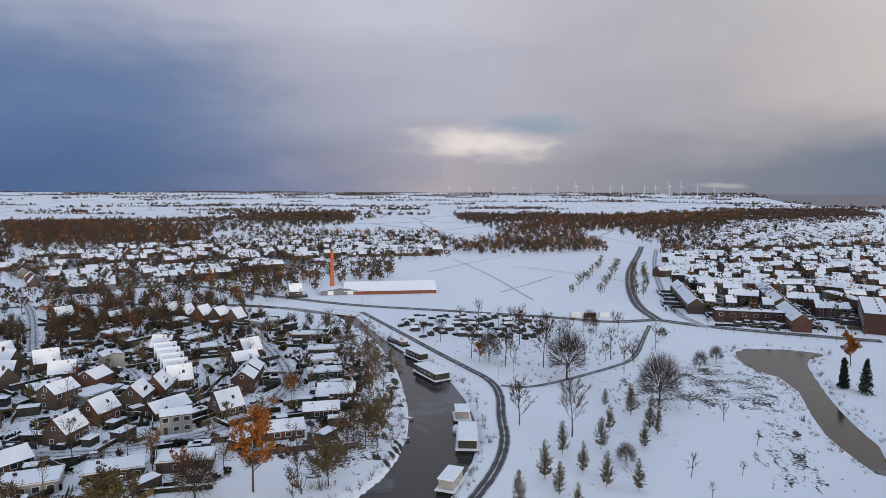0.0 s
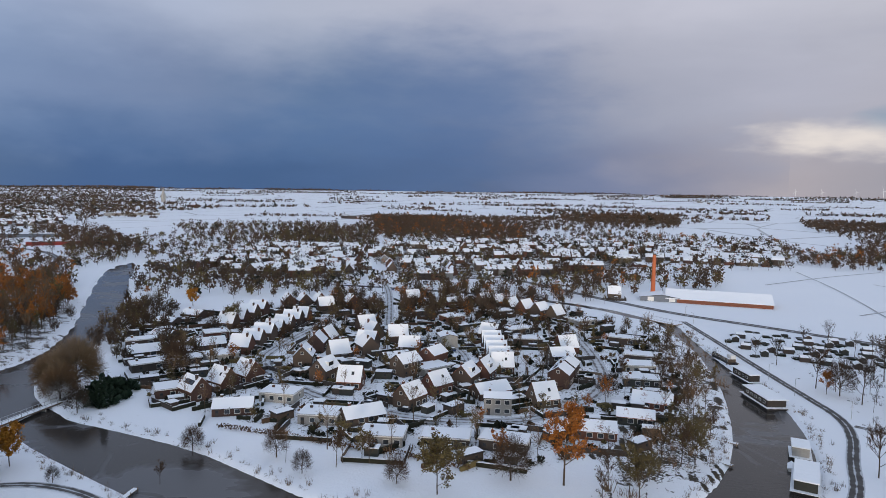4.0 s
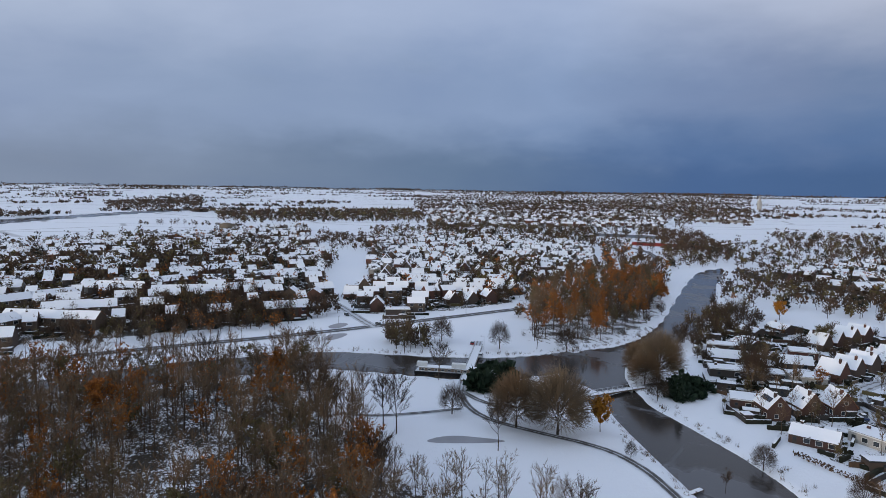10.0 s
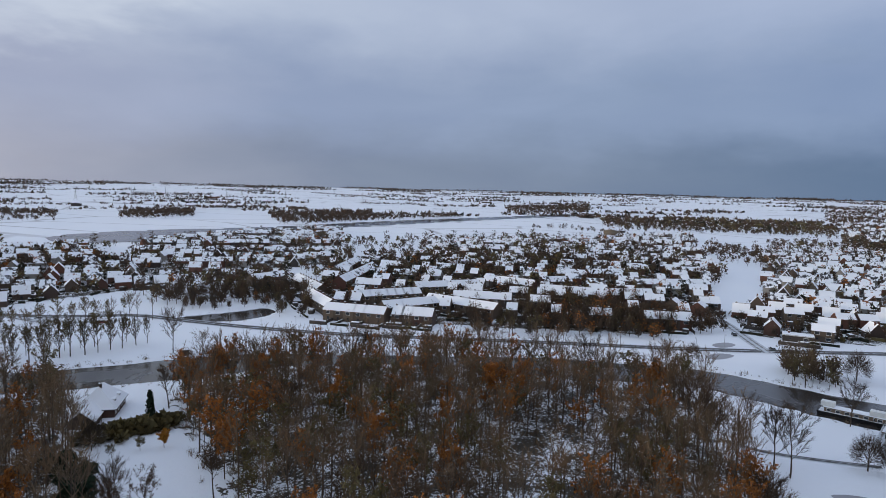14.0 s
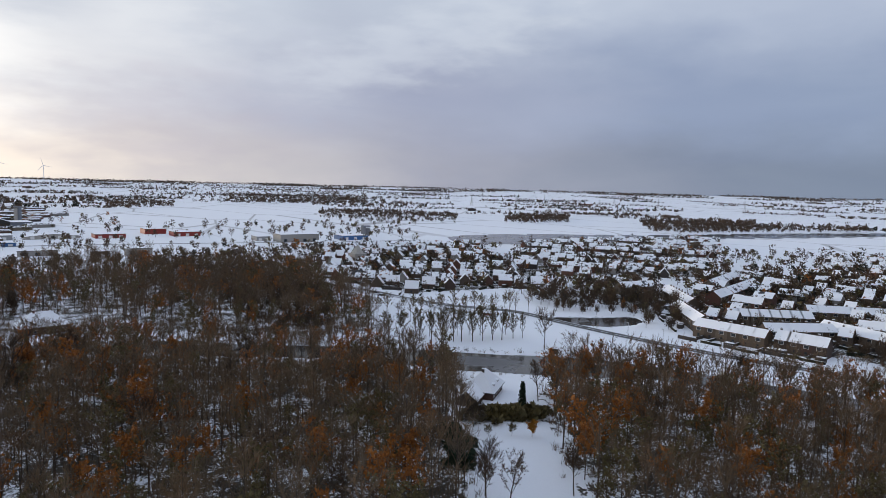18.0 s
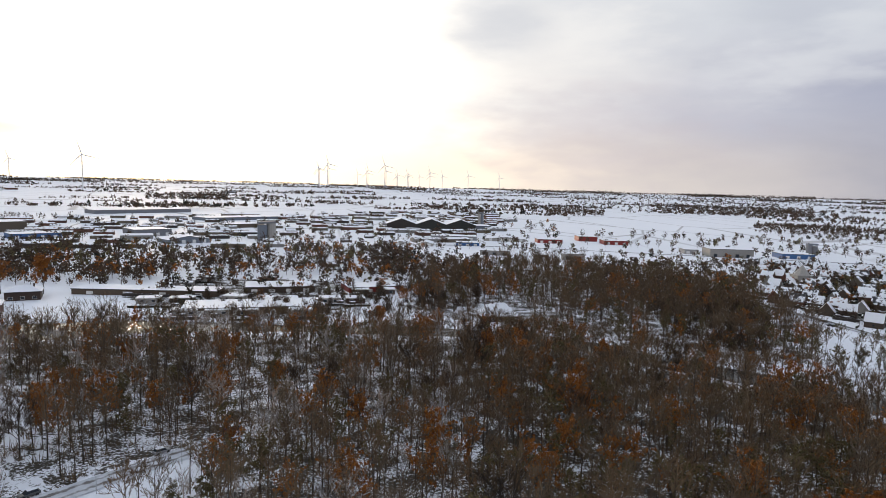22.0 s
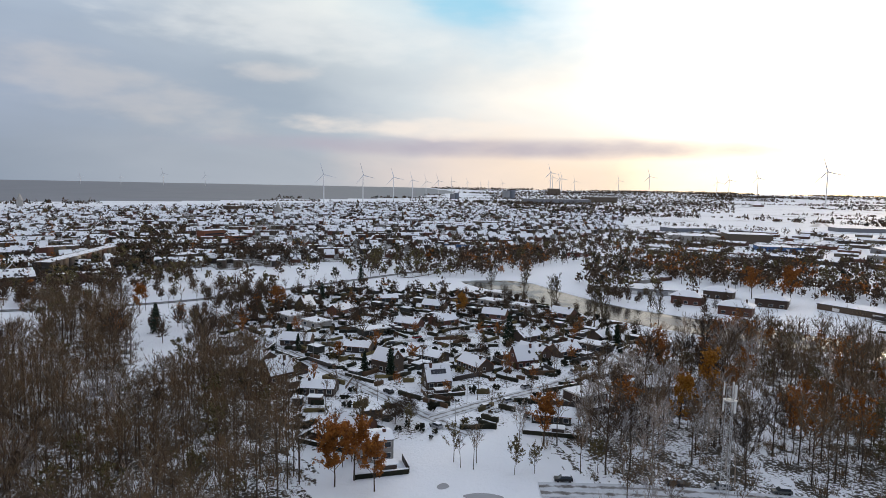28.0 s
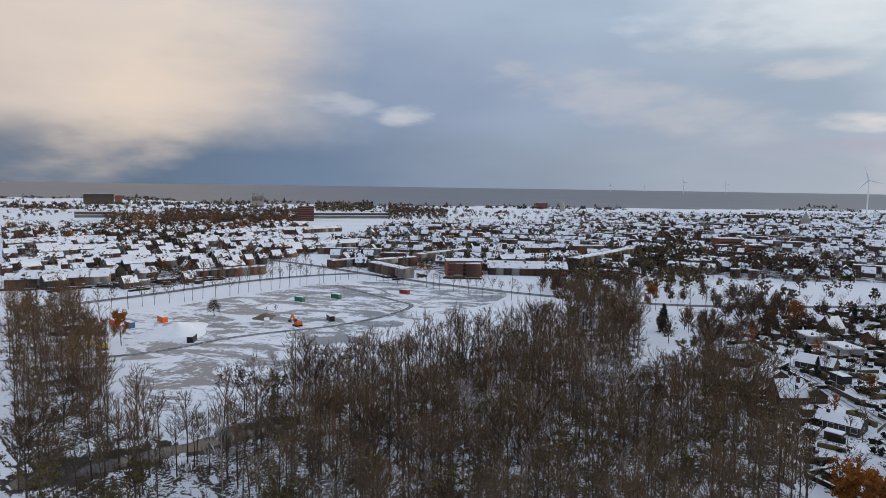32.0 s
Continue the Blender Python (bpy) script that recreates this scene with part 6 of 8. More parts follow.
BELTS_D = [
    ([(-355, -347), (-407, -287), (-286, -195), (-266, -257)], 8, "a"),
    ([(-475, -298), (-551, -207), (-423, -159), (-392, -237)], 8, "m"),
    ([(-320, -107), (-359, -2), (-318, -1), (-285, -95)], 7, "a"),
    ([(-704, -163), (-851, -38), (-595, -25), (-552, -122)], 10, "m"),
    ([(-1071, -1184), (-1202, -1104), (-973, -894), (-880, -973)], 13, "w"),
    ([(-1193, -885), (-1513, -543), (-1256, -450), (-923, -653)], 13, "w"),
    ([(-2421, -682), (-2983, -454), (-1940, -294), (-1747, -492)], 15, "w"),
    ([(-1541, -206), (-1604, 287), (-1248, 224), (-1178, -115)], 14, "m"),
    ([(83, -696), (-25, -560), (-16, -352), (39, -324)], 8, "w"),
    ([(-134, -593), (-298, -622), (-198, -410), (-100, -442)], 9, "a"),
]
BELTS_E = [
    ([(-679, -1428), (-847, -1437), (-907, -1180), (-741, -964), (-548, -1150)], 13, "w"),
    ([(-1015, -1131), (-1220, -1121), (-987, -906), (-829, -923)], 12, "w"),
    ([(-1188, -883), (-1499, -792), (-1110, -585), (-910, -655)], 11, "w"),
    ([(-919, -2935), (-1563, -2770), (-1084, -1918), (-614, -1958)], 20, "w"),
    ([(-299, -2008), (-499, -2071), (-396, -1641), (-232, -1555)], 18, "w"),
    ([(516, -513), (357, -588), (266, -436), (372, -367)], 9, "a"),
    ([(347, -592), (174, -612), (131, -455), (244, -413)], 9, "a"),
    ([(178, -671), (42, -659), (32, -492), (115, -461)], 9, "a"),
    ([(737, -737), (628, -810), (467, -601), (558, -555)], 14, "m"),
    ([(1201, -2524), (1018, -2931), (735, -2111), (897, -1882)], 18, "w"),
]
BELTS_F = [
    ([(713, 4), (682, -92), (456, -59), (469, 2)], 9, "m"),
    ([(581, -230), (541, -347), (401, -255), (434, -170)], 9, "m"),
    ([(586, -392), (706, -721), (419, -418), (457, -315)], 10, "m"),
    ([(417, -369), (419, -418), (270, -266), (286, -251)], 7, "m"),
    ([(524, -587), (552, -745), (357, -478), (351, -402)], 10, "a"),
    ([(418, -552), (418, -713), (255, -431), (290, -392)], 9, "a"),
    ([(560, 52), (541, 5), (397, 5), (405, 39)], 9, "m"),
    ([(434, -24), (434, -113), (355, -91), (375, -26)], 9, "b"),
    ([(1558, 137), (2066, -1349), (1141, -1133), (590, -380), (733, 67)], 46, "m"),
    ([(3369, -2204), (3925, -5360), (1226, -1667), (1303, -914)], 26, "m"),
]
BELTS_G = [
    ([(1029, 935), (1133, 578), (850, 433), (676, 612)], 10, "a"),
    ([(660, 581), (697, 507), (550, 399), (516, 453)], 9, "m"),
    ([(1876, 901), (2006, 760), (1430, 541), (1303, 625)], 14, "m"),
    ([(1660, 579), (1569, 397), (1182, 298), (1093, 380)], 11, "w"),
    ([(903, -38), (941, -120), (593, -76), (493, -17)], 9, "m"),
    ([(447, 44), (469, -16), (378, -10), (362, 35)], 7, "a"),
    ([(715, 812), (731, 662), (593, 536), (528, 598)], 11, "a"),
    ([(1361, 1552), (1687, 1101), (1670, 566), (1350, 457), (870, 989)], 26, "m"),
]
BELTS_H = [
    ([(-329, 205), (-319, 242), (-207, 179), (-194, 156), (-253, 161)], 6, "b"),
    ([(-113, 115), (-113, 134), (-87, 140), (-79, 125)], 9, "b"),
    ([(-761, 569), (-536, 858), (14, 922), (5, 649), (-506, 377)], 15, "m"),
    ([(-158, 523), (-49, 622), (-36, 507), (-109, 414)], 9, "a"),
    ([(-247, 307), (-189, 354), (-153, 287), (-204, 258)], 9, "a"),
    ([(-474, 371), (-123, 466), (-105, 370), (-335, 268)], 12, "m"),
    ([(-340, -83), (-913, -224), (-809, -75), (-326, -21)], 11, "a"),
]
BELTS_I = [
    ([(-1075, 106), (-1018, 636), (-647, 406), (-712, 71)], 15, "m"),
    ([(-636, 461), (-618, 888), (-269, 392), (-386, 292)], 14, "m"),
    ([(-3613, 598), (-5047, 3879), (-1124, 868), (-1180, 196)], 24, "w"),
    ([(-545, 131), (-503, 310), (-300, 183), (-322, 109)], 9, "a"),
    ([(-102, -565), (-234, -498), (-165, -323), (-66, -364)], 9, "a"),
    ([(-561, -550), (-933, -177), (-375, -68), (-292, -197)], 13, "m"),
    ([(-292, -624), (-561, -550), (-329, -320), (-200, -410)], 16, "m"),
    ([(-807, -4478), (-5300, -9360), (-1127, -1987), (-347, -1925)], 40, "w"),
    ([(1480, 412), (2583, -2421), (706, -656), (792, 222)], 34, "m"),
]
BELTS_J = [
    ([(675, 2), (685, -463), (397, -265), (475, -5)], 17, "m"),
    ([(614, -474), (576, -761), (220, -285), (279, -254)], 17, "a"),
    ([(334, -18), (428, -107), (317, -87), (274, -23)], 9, "a"),
    ([(162, -153), (186, -236), (126, -159), (125, -123)], 8, "a"),
    ([(486, -689), (-773, -1148), (-417, -615), (320, -450)], 24, "m"),
]
BELTS_L = [
    ([(-102, -267), (-130, -256), (-155, -300), (-190, -413), (-163, -483), (-117, -388)], 7, "a"),
    ([(-316, -240), (-275, -198), (-283, -178), (-355, -225), (-386, -295), (-340, -323)], 8, "m"),
    ([(732, 567), (921, 473), (1344, 691), (1170, 909)], 12, "w"),
    ([(446, -18), (451, -53), (770, -98), (757, -44)], 10, "m"),
]
BELTS_K = [
    ([(776, -763), (-128, -1753), (-66, -912), (452, -440)], 34, "m"),
    ([(737, -737), (-235, -1366), (-123, -714), (464, -460)], 34, "a"),
    ([(-102, 156), (-77, 165), (-61, 139), (-77, 131)], 7, "b"),
    ([(-188, 146), (-177, 181), (-150, 157), (-153, 128)], 7, "b"),
    ([(263, -31), (269, -80), (220, -69), (211, -31)], 7, "b"),
    ([(142, -76), (129, -86), (121, -106), (116, -101), (134, -70)], 5, "b"),
    ([(179, -52), (178, -73), (155, -65), (145, -44)], 7, "a"),
]
MIXES = {"b": [1, 1, 1, 4], "m": [1, 1, 1, 2, 4, 5, 2, 4], "a": [1, 2, 2, 1, 3, 4, 2, 1, 4, 1], "w": [1, 1, 2]}
NEARMIX = {"b": ["bare", "bare", "olive", "brown"], "m": ["bare", "brown", "olive", "rust"], "a": ["rust", "brown", "brown", "olive", "bare", "bare"], "w": ["bare", "brown"]}


def belts(group, seed):
    """Belts of trees and shrubs between the quarters of the town."""
    rng = random.Random(seed)
    near, far = Stuff(), Stuff()
    for i, (p, gap, kind) in enumerate(group):
        for x, y in scatter(p, gap, seed * 20 + i):
            if rng.random() < 0.15 or not free(x, y, 1.0):
                continue
            d = math.hypot(x, y)
            if rng.random() < (0.35 if d > 650 else 0.18 if d > 290 else 0.0):
                continue
            if d < 900 and (seg_gap(SEG_A, SEG_D, x, y) - SEG_W).min() < 0.8:
                continue
            if d < 270:
                k = rng.choice(NEARMIX[kind])
                near.add(rng.choice(LIGHT[k]), x, y, -0.05, rng.uniform(0.4, 0.75), rng.uniform(0, 6.28), SLOT[k])
            else:
                far.add(rng.choice(BRUSH if d < 425 else CLUMP if d < 1400 else TUFT), x, y, float(profile(d)) - 0.1, rng.uniform(0.6, 1.1), rng.uniform(0, 6.28), (0, 1, rng.choice(MIXES[kind])))
    near.done("tree_belt", WOODMATS, "belt of bare and autumn-leaved trees by the water", "trees")
    far.done("tree_belt", FARMATS, "belt of bare brown trees between the houses", "trees")


for i, group in enumerate((BELTS_A, BELTS_B, BELTS_C, BELTS_D, BELTS_E, BELTS_F, BELTS_G, BELTS_H, BELTS_I, BELTS_J, BELTS_K, BELTS_L)):
    belts(group, 40 + i)


def hedgerows():
    """Tree lines, farm groves and hedges over the plain."""
    rng = random.Random(5)
    spots = []
    for _ in range(330):
        a = rng.uniform(0, 6.283)
        r = 900 + 3900 * rng.random() ** 0.45
        x, y = math.cos(a) * r, math.sin(a) * r
        if within(SEA, x, y) or any(within(p, x, y) for p in TOWN.values()):
            continue
        if rng.random() < 0.3:
            for _ in range(rng.randint(1, 4)):
                far_house(rng.choice("ghgl"), 0, x + rng.gauss(0, 25), y + rng.gauss(0, 25), rng.uniform(0, 180))
        t = a + 1.57 + rng.gauss(0, 0.35)
        n, gap = (rng.randint(14, 46), rng.uniform(7, 12)) if rng.random() < 0.6 else (rng.randint(10, 26), 0)
        for i in range(n):
            if gap:
                q = (x + math.cos(t) * gap * i + rng.gauss(0, 2), y + math.sin(t) * gap * i + rng.gauss(0, 2))
            else:
                u, w = rng.gauss(0, 60), rng.gauss(0, 14)
                q = (x + math.cos(a + 1.57) * u + math.cos(a) * w, y + math.sin(a + 1.57) * u + math.sin(a) * w)
            if math.hypot(*q) < 4850 and not within(SEA, q[0], q[1]):
                spots.append(q)
    far_trees("hedgerow", spots, [1, 2, 2, 1], 6, "lines and clumps of bare trees across the snowfields", 1.0)


def skyline_woods():
    """Long strips of wood and avenue trees out towards the horizon."""
    rng = random.Random(77)
    spots = []
    for _ in range(640):
        a, r = rng.uniform(0, 6.283), rng.uniform(1500, 4850) if rng.random() < 0.45 else rng.uniform(4000, 4880)
        n, turn = rng.randint(14, 44), rng.gauss(0, 0.2)
        for i in range(n):
            u = (i - n / 2) * 9
            x = math.cos(a) * r - math.sin(a + turn) * u + rng.gauss(0, 8)
            y = math.sin(a) * r + math.cos(a + turn) * u + rng.gauss(0, 8)
            if math.hypot(x, y) < 4900 and not within(SEA_ARRAY, x, y):
                spots.append((x, y))
    far_trees("skyline_wood", spots, [1, 2, 2, 5], 78, "dark strips of bare wood along the horizon", 1.25)


SEA_ARRAY = np.array(SEA, float)
hedgerows()
skyline_woods()


def town_trees():
    """Trees and shrubs between the houses."""
    rng = random.Random(9)
    st, sh = Stuff(), Stuff()
    for name, p in TOWN.items():
        a = np.array(p, float)
        r = np.hypot(*a.mean(0))
        gap = 8.5 if r < 420 else 10.5 if r < 900 else 19
        for x, y in scatter(p, gap, 200 + len(name) + int(r)):
            if not free(x, y, 1.5) or rng.random() < 0.25 or (r < 500 and not clear_of_ways(x, y, 1.0)):
                continue
            d = math.hypot(x, y)
            if d < 300:
                kind = rng.choice([B, B, N_, N_, O_, O_, R_])
                st.add(rng.choice(LIGHT[kind]), x, y, -0.05, rng.uniform(0.28, 0.6), rng.uniform(0, 6.28), SLOT[kind])
            else:
                sh.add(rng.choice(BRUSH if d < 400 else CLUMP), x, y, float(profile(d)), rng.uniform(0.4, 0.85), rng.uniform(0, 6.28), (0, 1, rng.choice([1, 2, 2, 1, 4, 1, 4, 5, 3, 2])))
    st.done("garden_trees", WOODMATS, "small bare and autumn-leaved garden trees", "trees")
    sh.done("town_trees", FARMATS, "bare and brown trees among the houses", "trees")


def hedge_piece(seed, L):
    """A clipped hedge with a slightly wavy top."""
    rng = np.random.default_rng(seed)
    n = 6
    x = np.linspace(-L / 2, L / 2, n)
    ring = np.array([(-0.4, 0), (-0.45, 1.3), (0.45, 1.3), (0.4, 0)])
    v = np.array([(a, b + rng.normal(0, 0.06), c + (rng.normal(0, 0.09) if c else 0)) for a in x for b, c in ring])
    i = np.arange(n - 1)[:, None] * 4
    q = np.concatenate([i + [k, k + 1, k + 5, k + 4] for k in range(3)] + [np.array([[0, 3, 2, 1], [n * 4 - 4, n * 4 - 3, n * 4 - 2, n * 4 - 1]])])
    return v, q


HEDGE = [hedge_piece(400 + i, L) for i, L in enumerate((3.5, 5, 7, 9))]
SHRUB = [dome_arrays(410 + i, h, w, 26, 0.34, 0.0, False)[2] for i, (h, w) in enumerate(((1.7, 1.0), (1.3, 1.2), (2.4, 0.9), (1.5, 1.5)))]


def shrubs():
    """Hedges and bushes of the near gardens."""
    rng = random.Random(12)
    st = Stuff()
    for name in ("n1", "d28", "d9", "d7b", "d4", "d11"):
        for x, y in scatter(TOWN[name], 5.0 if name in ("n1", "d28") else 7.0, 300 + len(name)):
            if not free(x, y, 0.3) or rng.random() < 0.35 or not clear_of_ways(x, y, 0.6):
                continue
            slot = rng.choice([0, 0, 0, 0, 1, 2])
            if rng.random() < 0.45:
                t = rng.choice((0.4, 1.97, 1.2))
                st.add([HEDGE[rng.randrange(4)]], x, y, -0.05, rng.uniform(0.8, 1.2), t, (slot,))
            else:
                st.add([SHRUB[rng.randrange(4)]], x, y, -0.05, rng.uniform(0.7, 1.8), rng.uniform(0, 6.28), (slot,))
    st.done("shrubs", [M_hedge, M_leaf_b, M_leaf_g], "dark clipped hedges and bushes dusted with snow", "shrubs")



def long_hedge(line, colour, label):
    """A trimmed hedge along a line."""
    g = np.random.default_rng(len(line))
    st = Stuff()
    for (x0, y0), (x1, y1) in zip(line, line[1:]):
        n = int(math.hypot(x1 - x0, y1 - y0) * 16)
        u = g.uniform(0, 1, (n, 1))
        c = np.array([[x0, y0, 0]]) + u * [[x1 - x0, y1 - y0, 0]] + g.normal(0, 0.3, (n, 3)) * [1, 1, 0] + np.column_stack([np.zeros((n, 2)), g.uniform(0.1, 1.5, n)])
        st.add([flecks(c, 0.3, g)], 0, 0, 0, 1, 0, (0,))
    st.done("hedge", [colour], label, "hedge")



def bank_scrub():
    """Dead reeds and scrub along the water's edge."""
    rng = random.Random(55)
    st = Stuff()
    for w in WATERS:
        for (x0, y0), (x1, y1) in zip(w, w[1:] + w[:1]):
            L = math.hypot(x1 - x0, y1 - y0)
            if math.hypot(x0, y0) > 340 or L < 0.5:
                continue
            for _ in range(int(L / 0.9)):
                u, o = rng.random(), abs(rng.gauss(0, 2.2)) + 0.3
                nx, ny = (y1 - y0) / L, -(x1 - x0) / L
                x, y = x0 + (x1 - x0) * u, y0 + (y1 - y0) * u
                if within(np.array(w), x + nx * 2, y + ny * 2):
                    nx, ny = -nx, -ny
                x, y = x + nx * o, y + ny * o
                if (seg_gap(SEG_A, SEG_D, x, y) - SEG_W).min() < 0.8 or rng.random() < 0.35:
                    continue
                st.add(rng.choice(BUSH), x, y, -0.3 if o < 1 else -0.1, rng.uniform(0.16, 0.6), rng.uniform(0, 6.28), (rng.choice((0, 0, 1)),))
    st.done("bank_scrub", [M_brush, M_leaf_b], "dead reeds and scrub on the snowy banks", "reeds")


bank_scrub()
town_trees()
shrubs()
long_hedge([(-143, 128), (-124, 132), (-101, 135), (-87, 138), (-67, 139)], M_leaf_b, "brown beech hedge along the gardens")


def thicket(line, width, size, colour, label, seed):
    """Evergreen shrubs massed along a line."""
    rng = random.Random(seed)
    st = Stuff()
    for (x0, y0), (x1, y1) in zip(line, line[1:]):
        n = int(math.hypot(x1 - x0, y1 - y0) * width * 0.5) + 2
        for _ in range(n):
            u = rng.random()
            for _ in range(2):
                st.add([SHRUB[rng.randrange(4)]], x0 + (x1 - x0) * u + rng.gauss(0, width / 3), y0 + (y1 - y0) * u + rng.gauss(0, width / 3), -0.1, size * rng.uniform(0.6, 1.2), rng.uniform(0, 6.28), (0,))
    st.done("thicket", [colour], label, "shrubs")


thicket([(-120, -146), (-128, -140), (-140, -134)], 5, 2.0, M_leaf_g, "olive-green shrubs between the cottage and its lawn", 1)
thicket([(-108, -140), (-104, -128), (-96, -118)], 4, 1.9, M_needle, "tall dark evergreen hedge beside the lawn", 2)
thicket([(-222, 72), (-215, 66), (-210, 60)], 7, 3.4, M_needle, "dark evergreen thicket beside the white footbridge", 3)
thicket([(-196, 128), (-200, 136), (-190, 124)], 6, 2.4, M_needle, "dark evergreen bushes at the river fork", 4)


def park_growth():
    """Bare young trees and brush on the rough grass of the park, and its reed bed."""
    rng = random.Random(62)
    st = Stuff()
    for x, y in scatter(PARK, 9.5, 63):
        if clear_of_ways(x, y, 1.5) and rng.random() < 0.62 and free(x, y, 1.0):
            st.add(rng.choice(LIGHT["bare"]), x, y, -0.05, rng.uniform(0.28, 0.72), rng.uniform(0, 6.28), (0, 1, 1))
    for poly, gap, lo, hi in ((PARK, 5.5, 0.2, 0.55), (REEDS, 2.6, 0.12, 0.24), ([(65, 234), (102, 259), (127, 235), (115, 209), (77, 198), (55, 203)], 4.2, 0.14, 0.4)):
        for x, y in scatter(poly, gap, 64):
            if clear_of_ways(x, y, 0.5) and rng.random() < 0.8:
                st.add(rng.choice(BUSH), x, y, -0.05, rng.uniform(lo, hi), rng.uniform(0, 6.28), (1,))
    st.done("park_growth", [M_bark, M_twig], "bare young trees, brush and dead reeds in the snowy park", "scrub")


park_growth()

# trees that stand alone, by the places where they grow: x, y, height, kind
PARK_A = [(12, 263, 18, "bare"), (19, 257, 15, "oak"), (25, 250, 18, "bare"), (40, 249, 21, "bare"), (46, 232, 22, "oak"), (35, 286, 19, "brown"),
          (49, 298, 15, "bare"), (-1, 291, 12, "bare"), (-9, 299, 10, "bare"), (71, 204, 20, "oak"), (23, 186, 16, "bare"), (37, 177, 18, "bare"),
          (112, 257, 8, "oak"), (101, 246, 9, "oak"), (105, 301, 6, "oak"), (15, 257, 9, "rust"), (74, 317, 12, "oak"), (47, 158, 7, "oak"), (61, 183,
          9, "egg"), (67, 258, 9, "bare"), (78, 258, 9, "bare"), (143, 223, 11, "conifer"), (147, 217, 12, "conifer"), (164, 252, 14, "rust")]
PARK_B = [(25, 150, 10, "egg"), (32, 165, 9, "egg"), (35, 154, 8, "egg"), (27, 142, 8, "egg"), (39, 146, 9, "egg"), (43, 168, 9, "egg"), (49, 182, 8,
          "egg"), (59, 195, 10, "egg"), (55, 169, 8, "egg"), (62, 179, 8, "egg"), (46, 144, 8, "egg"), (17, 137, 8, "egg"), (30, 136, 6, "egg"), (53,
          203, 6, "egg"), (61, 151, 7, "sapling"), (86, 190, 6, "sapling"), (62, 141, 4, "sapling"), (74, 152, 4, "sapling"), (87, 171, 5, "sapling"),
          (81, 160, 3, "sapling")]
PARK_C = [(-68, 124, 15, "olive"), (-44, 143, 20, "rust"), (-56, 139, 13, "oak"), (-18, 171, 13, "olive"), (-114, 121, 10, "oak"), (-137, 114, 8,
          "oak"), (-197, 158, 15, "oak"), (-97, 124, 11, "brown"), (-79, 124, 8, "oak"), (-34, 140, 8, "brown"), (-91, 130, 9, "brown"), (-51, 214,
          10, "oak"), (-102, 117, 7, "oak"), (-27, 146, 12, "olive"), (-136, 179, 9, "oak"), (-51, 237, 10, "brown"), (-35, 221, 18, "bare"), (-30,
          255, 11, "bare"), (-242, 228, 12, "olive"), (-288, 209, 12, "brown"), (-302, 255, 11, "yellow"), (-198, 176, 6, "olive")]
PARK_D = [(-223, 48, 17, "bare"), (-263, 83, 14, "oak"), (-280, 61, 13, "oak"), (-174, 61, 20, "willow"), (-167, 71, 22, "willow"), (-201, 19, 14,
          "bare"), (-181, 23, 18, "bare"), (-175, 26, 19, "bare"), (-188, 45, 11, "oak"), (-159, 51, 16, "bare"), (-167, 84, 11, "yellow"), (-206,
          120, 15, "willow"), (-210, 128, 21, "willow"), (-217, 124, 16, "willow"), (-206, 63, 9, "conifer"), (-187, 122, 11, "conifer"), (-278, 3,
          10, "oak"), (-256, 111, 13, "oak"), (-260, 99, 13, "bare"), (-277, 45, 8, "oak"), (-200, 161, 12, "oak"), (-189, 115, 10, "oak"), (-149, 84,
          5, "oak"), (-127, 96, 6, "brown")]
PARK_E = [(-117, -139, 10, "oak"), (-90, -101, 13, "brown"), (-94, -98, 13, "brown"), (-174, -224, 18, "poplar"), (-177, -222, 18, "poplar"), (-181,
          -219, 17, "poplar"), (-186, -218, 17, "poplar"), (-191, -217, 17, "poplar"), (-195, -215, 16, "poplar"), (-201, -214, 14, "poplar"), (-206,
          -213, 13, "poplar"), (-169, -226, 17, "poplar"), (-164, -227, 16, "poplar"), (-159, -229, 16, "poplar"), (-151, -233, 17, "poplar"), (-199,
          -192, 20, "bare"), (-149, -145, 15, "brown"), (-159, -144, 16, "bare"), (-165, -139, 17, "rust"), (-139, -142, 9, "conifer")]
PARK_F = [(126, -149, 24, "larch"), (129, -142, 17, "larch"), (140, -44, 16, "rust"), (134, -51, 13, "rust"), (141, -49, 15, "rust"), (298, -8, 14,
          "rust"), (361, -21, 16, "rust"), (333, -84, 15, "rust"), (312, -24, 13, "conifer"), (300, -38, 12, "olive"), (217, -83, 8, "conifer"), (210,
          -90, 10, "conifer"), (229, -154, 13, "conifer"), (209, -197, 9, "conifer"), (215, -197, 7, "conifer"), (288, -166, 13, "yellow"), (235, -80,
          8, "rust"), (169, -76, 9, "oak"), (168, -72, 8, "oak"), (137, -100, 15, "rust"), (142, -96, 12, "pale"), (125, -124, 14, "pale")]
PARK_G = [(234, -207, 26, "poplar"), (233, -211, 24, "poplar"), (287, -228, 21, "poplar"), (288, -225, 19, "poplar"), (309, -221, 22, "poplar"), (341,
          -220, 20, "poplar"), (237, -248, 17, "poplar"), (231, -247, 17, "poplar"), (414, -162, 12, "conifer"), (363, -117, 10, "conifer"), (257,
          -71, 7, "conifer"), (278, -73, 7, "conifer"), (132, -109, 14, "pale"), (191, -173, 9, "oak"), (481, -251, 14, "rust"), (238, -367, 24,
          "rust"), (260, -362, 21, "rust"), (212, -129, 9, "oak"), (315, -59, 9, "oak"), (120, -125, 16, "pale"), (115, -136, 16, "pale")]
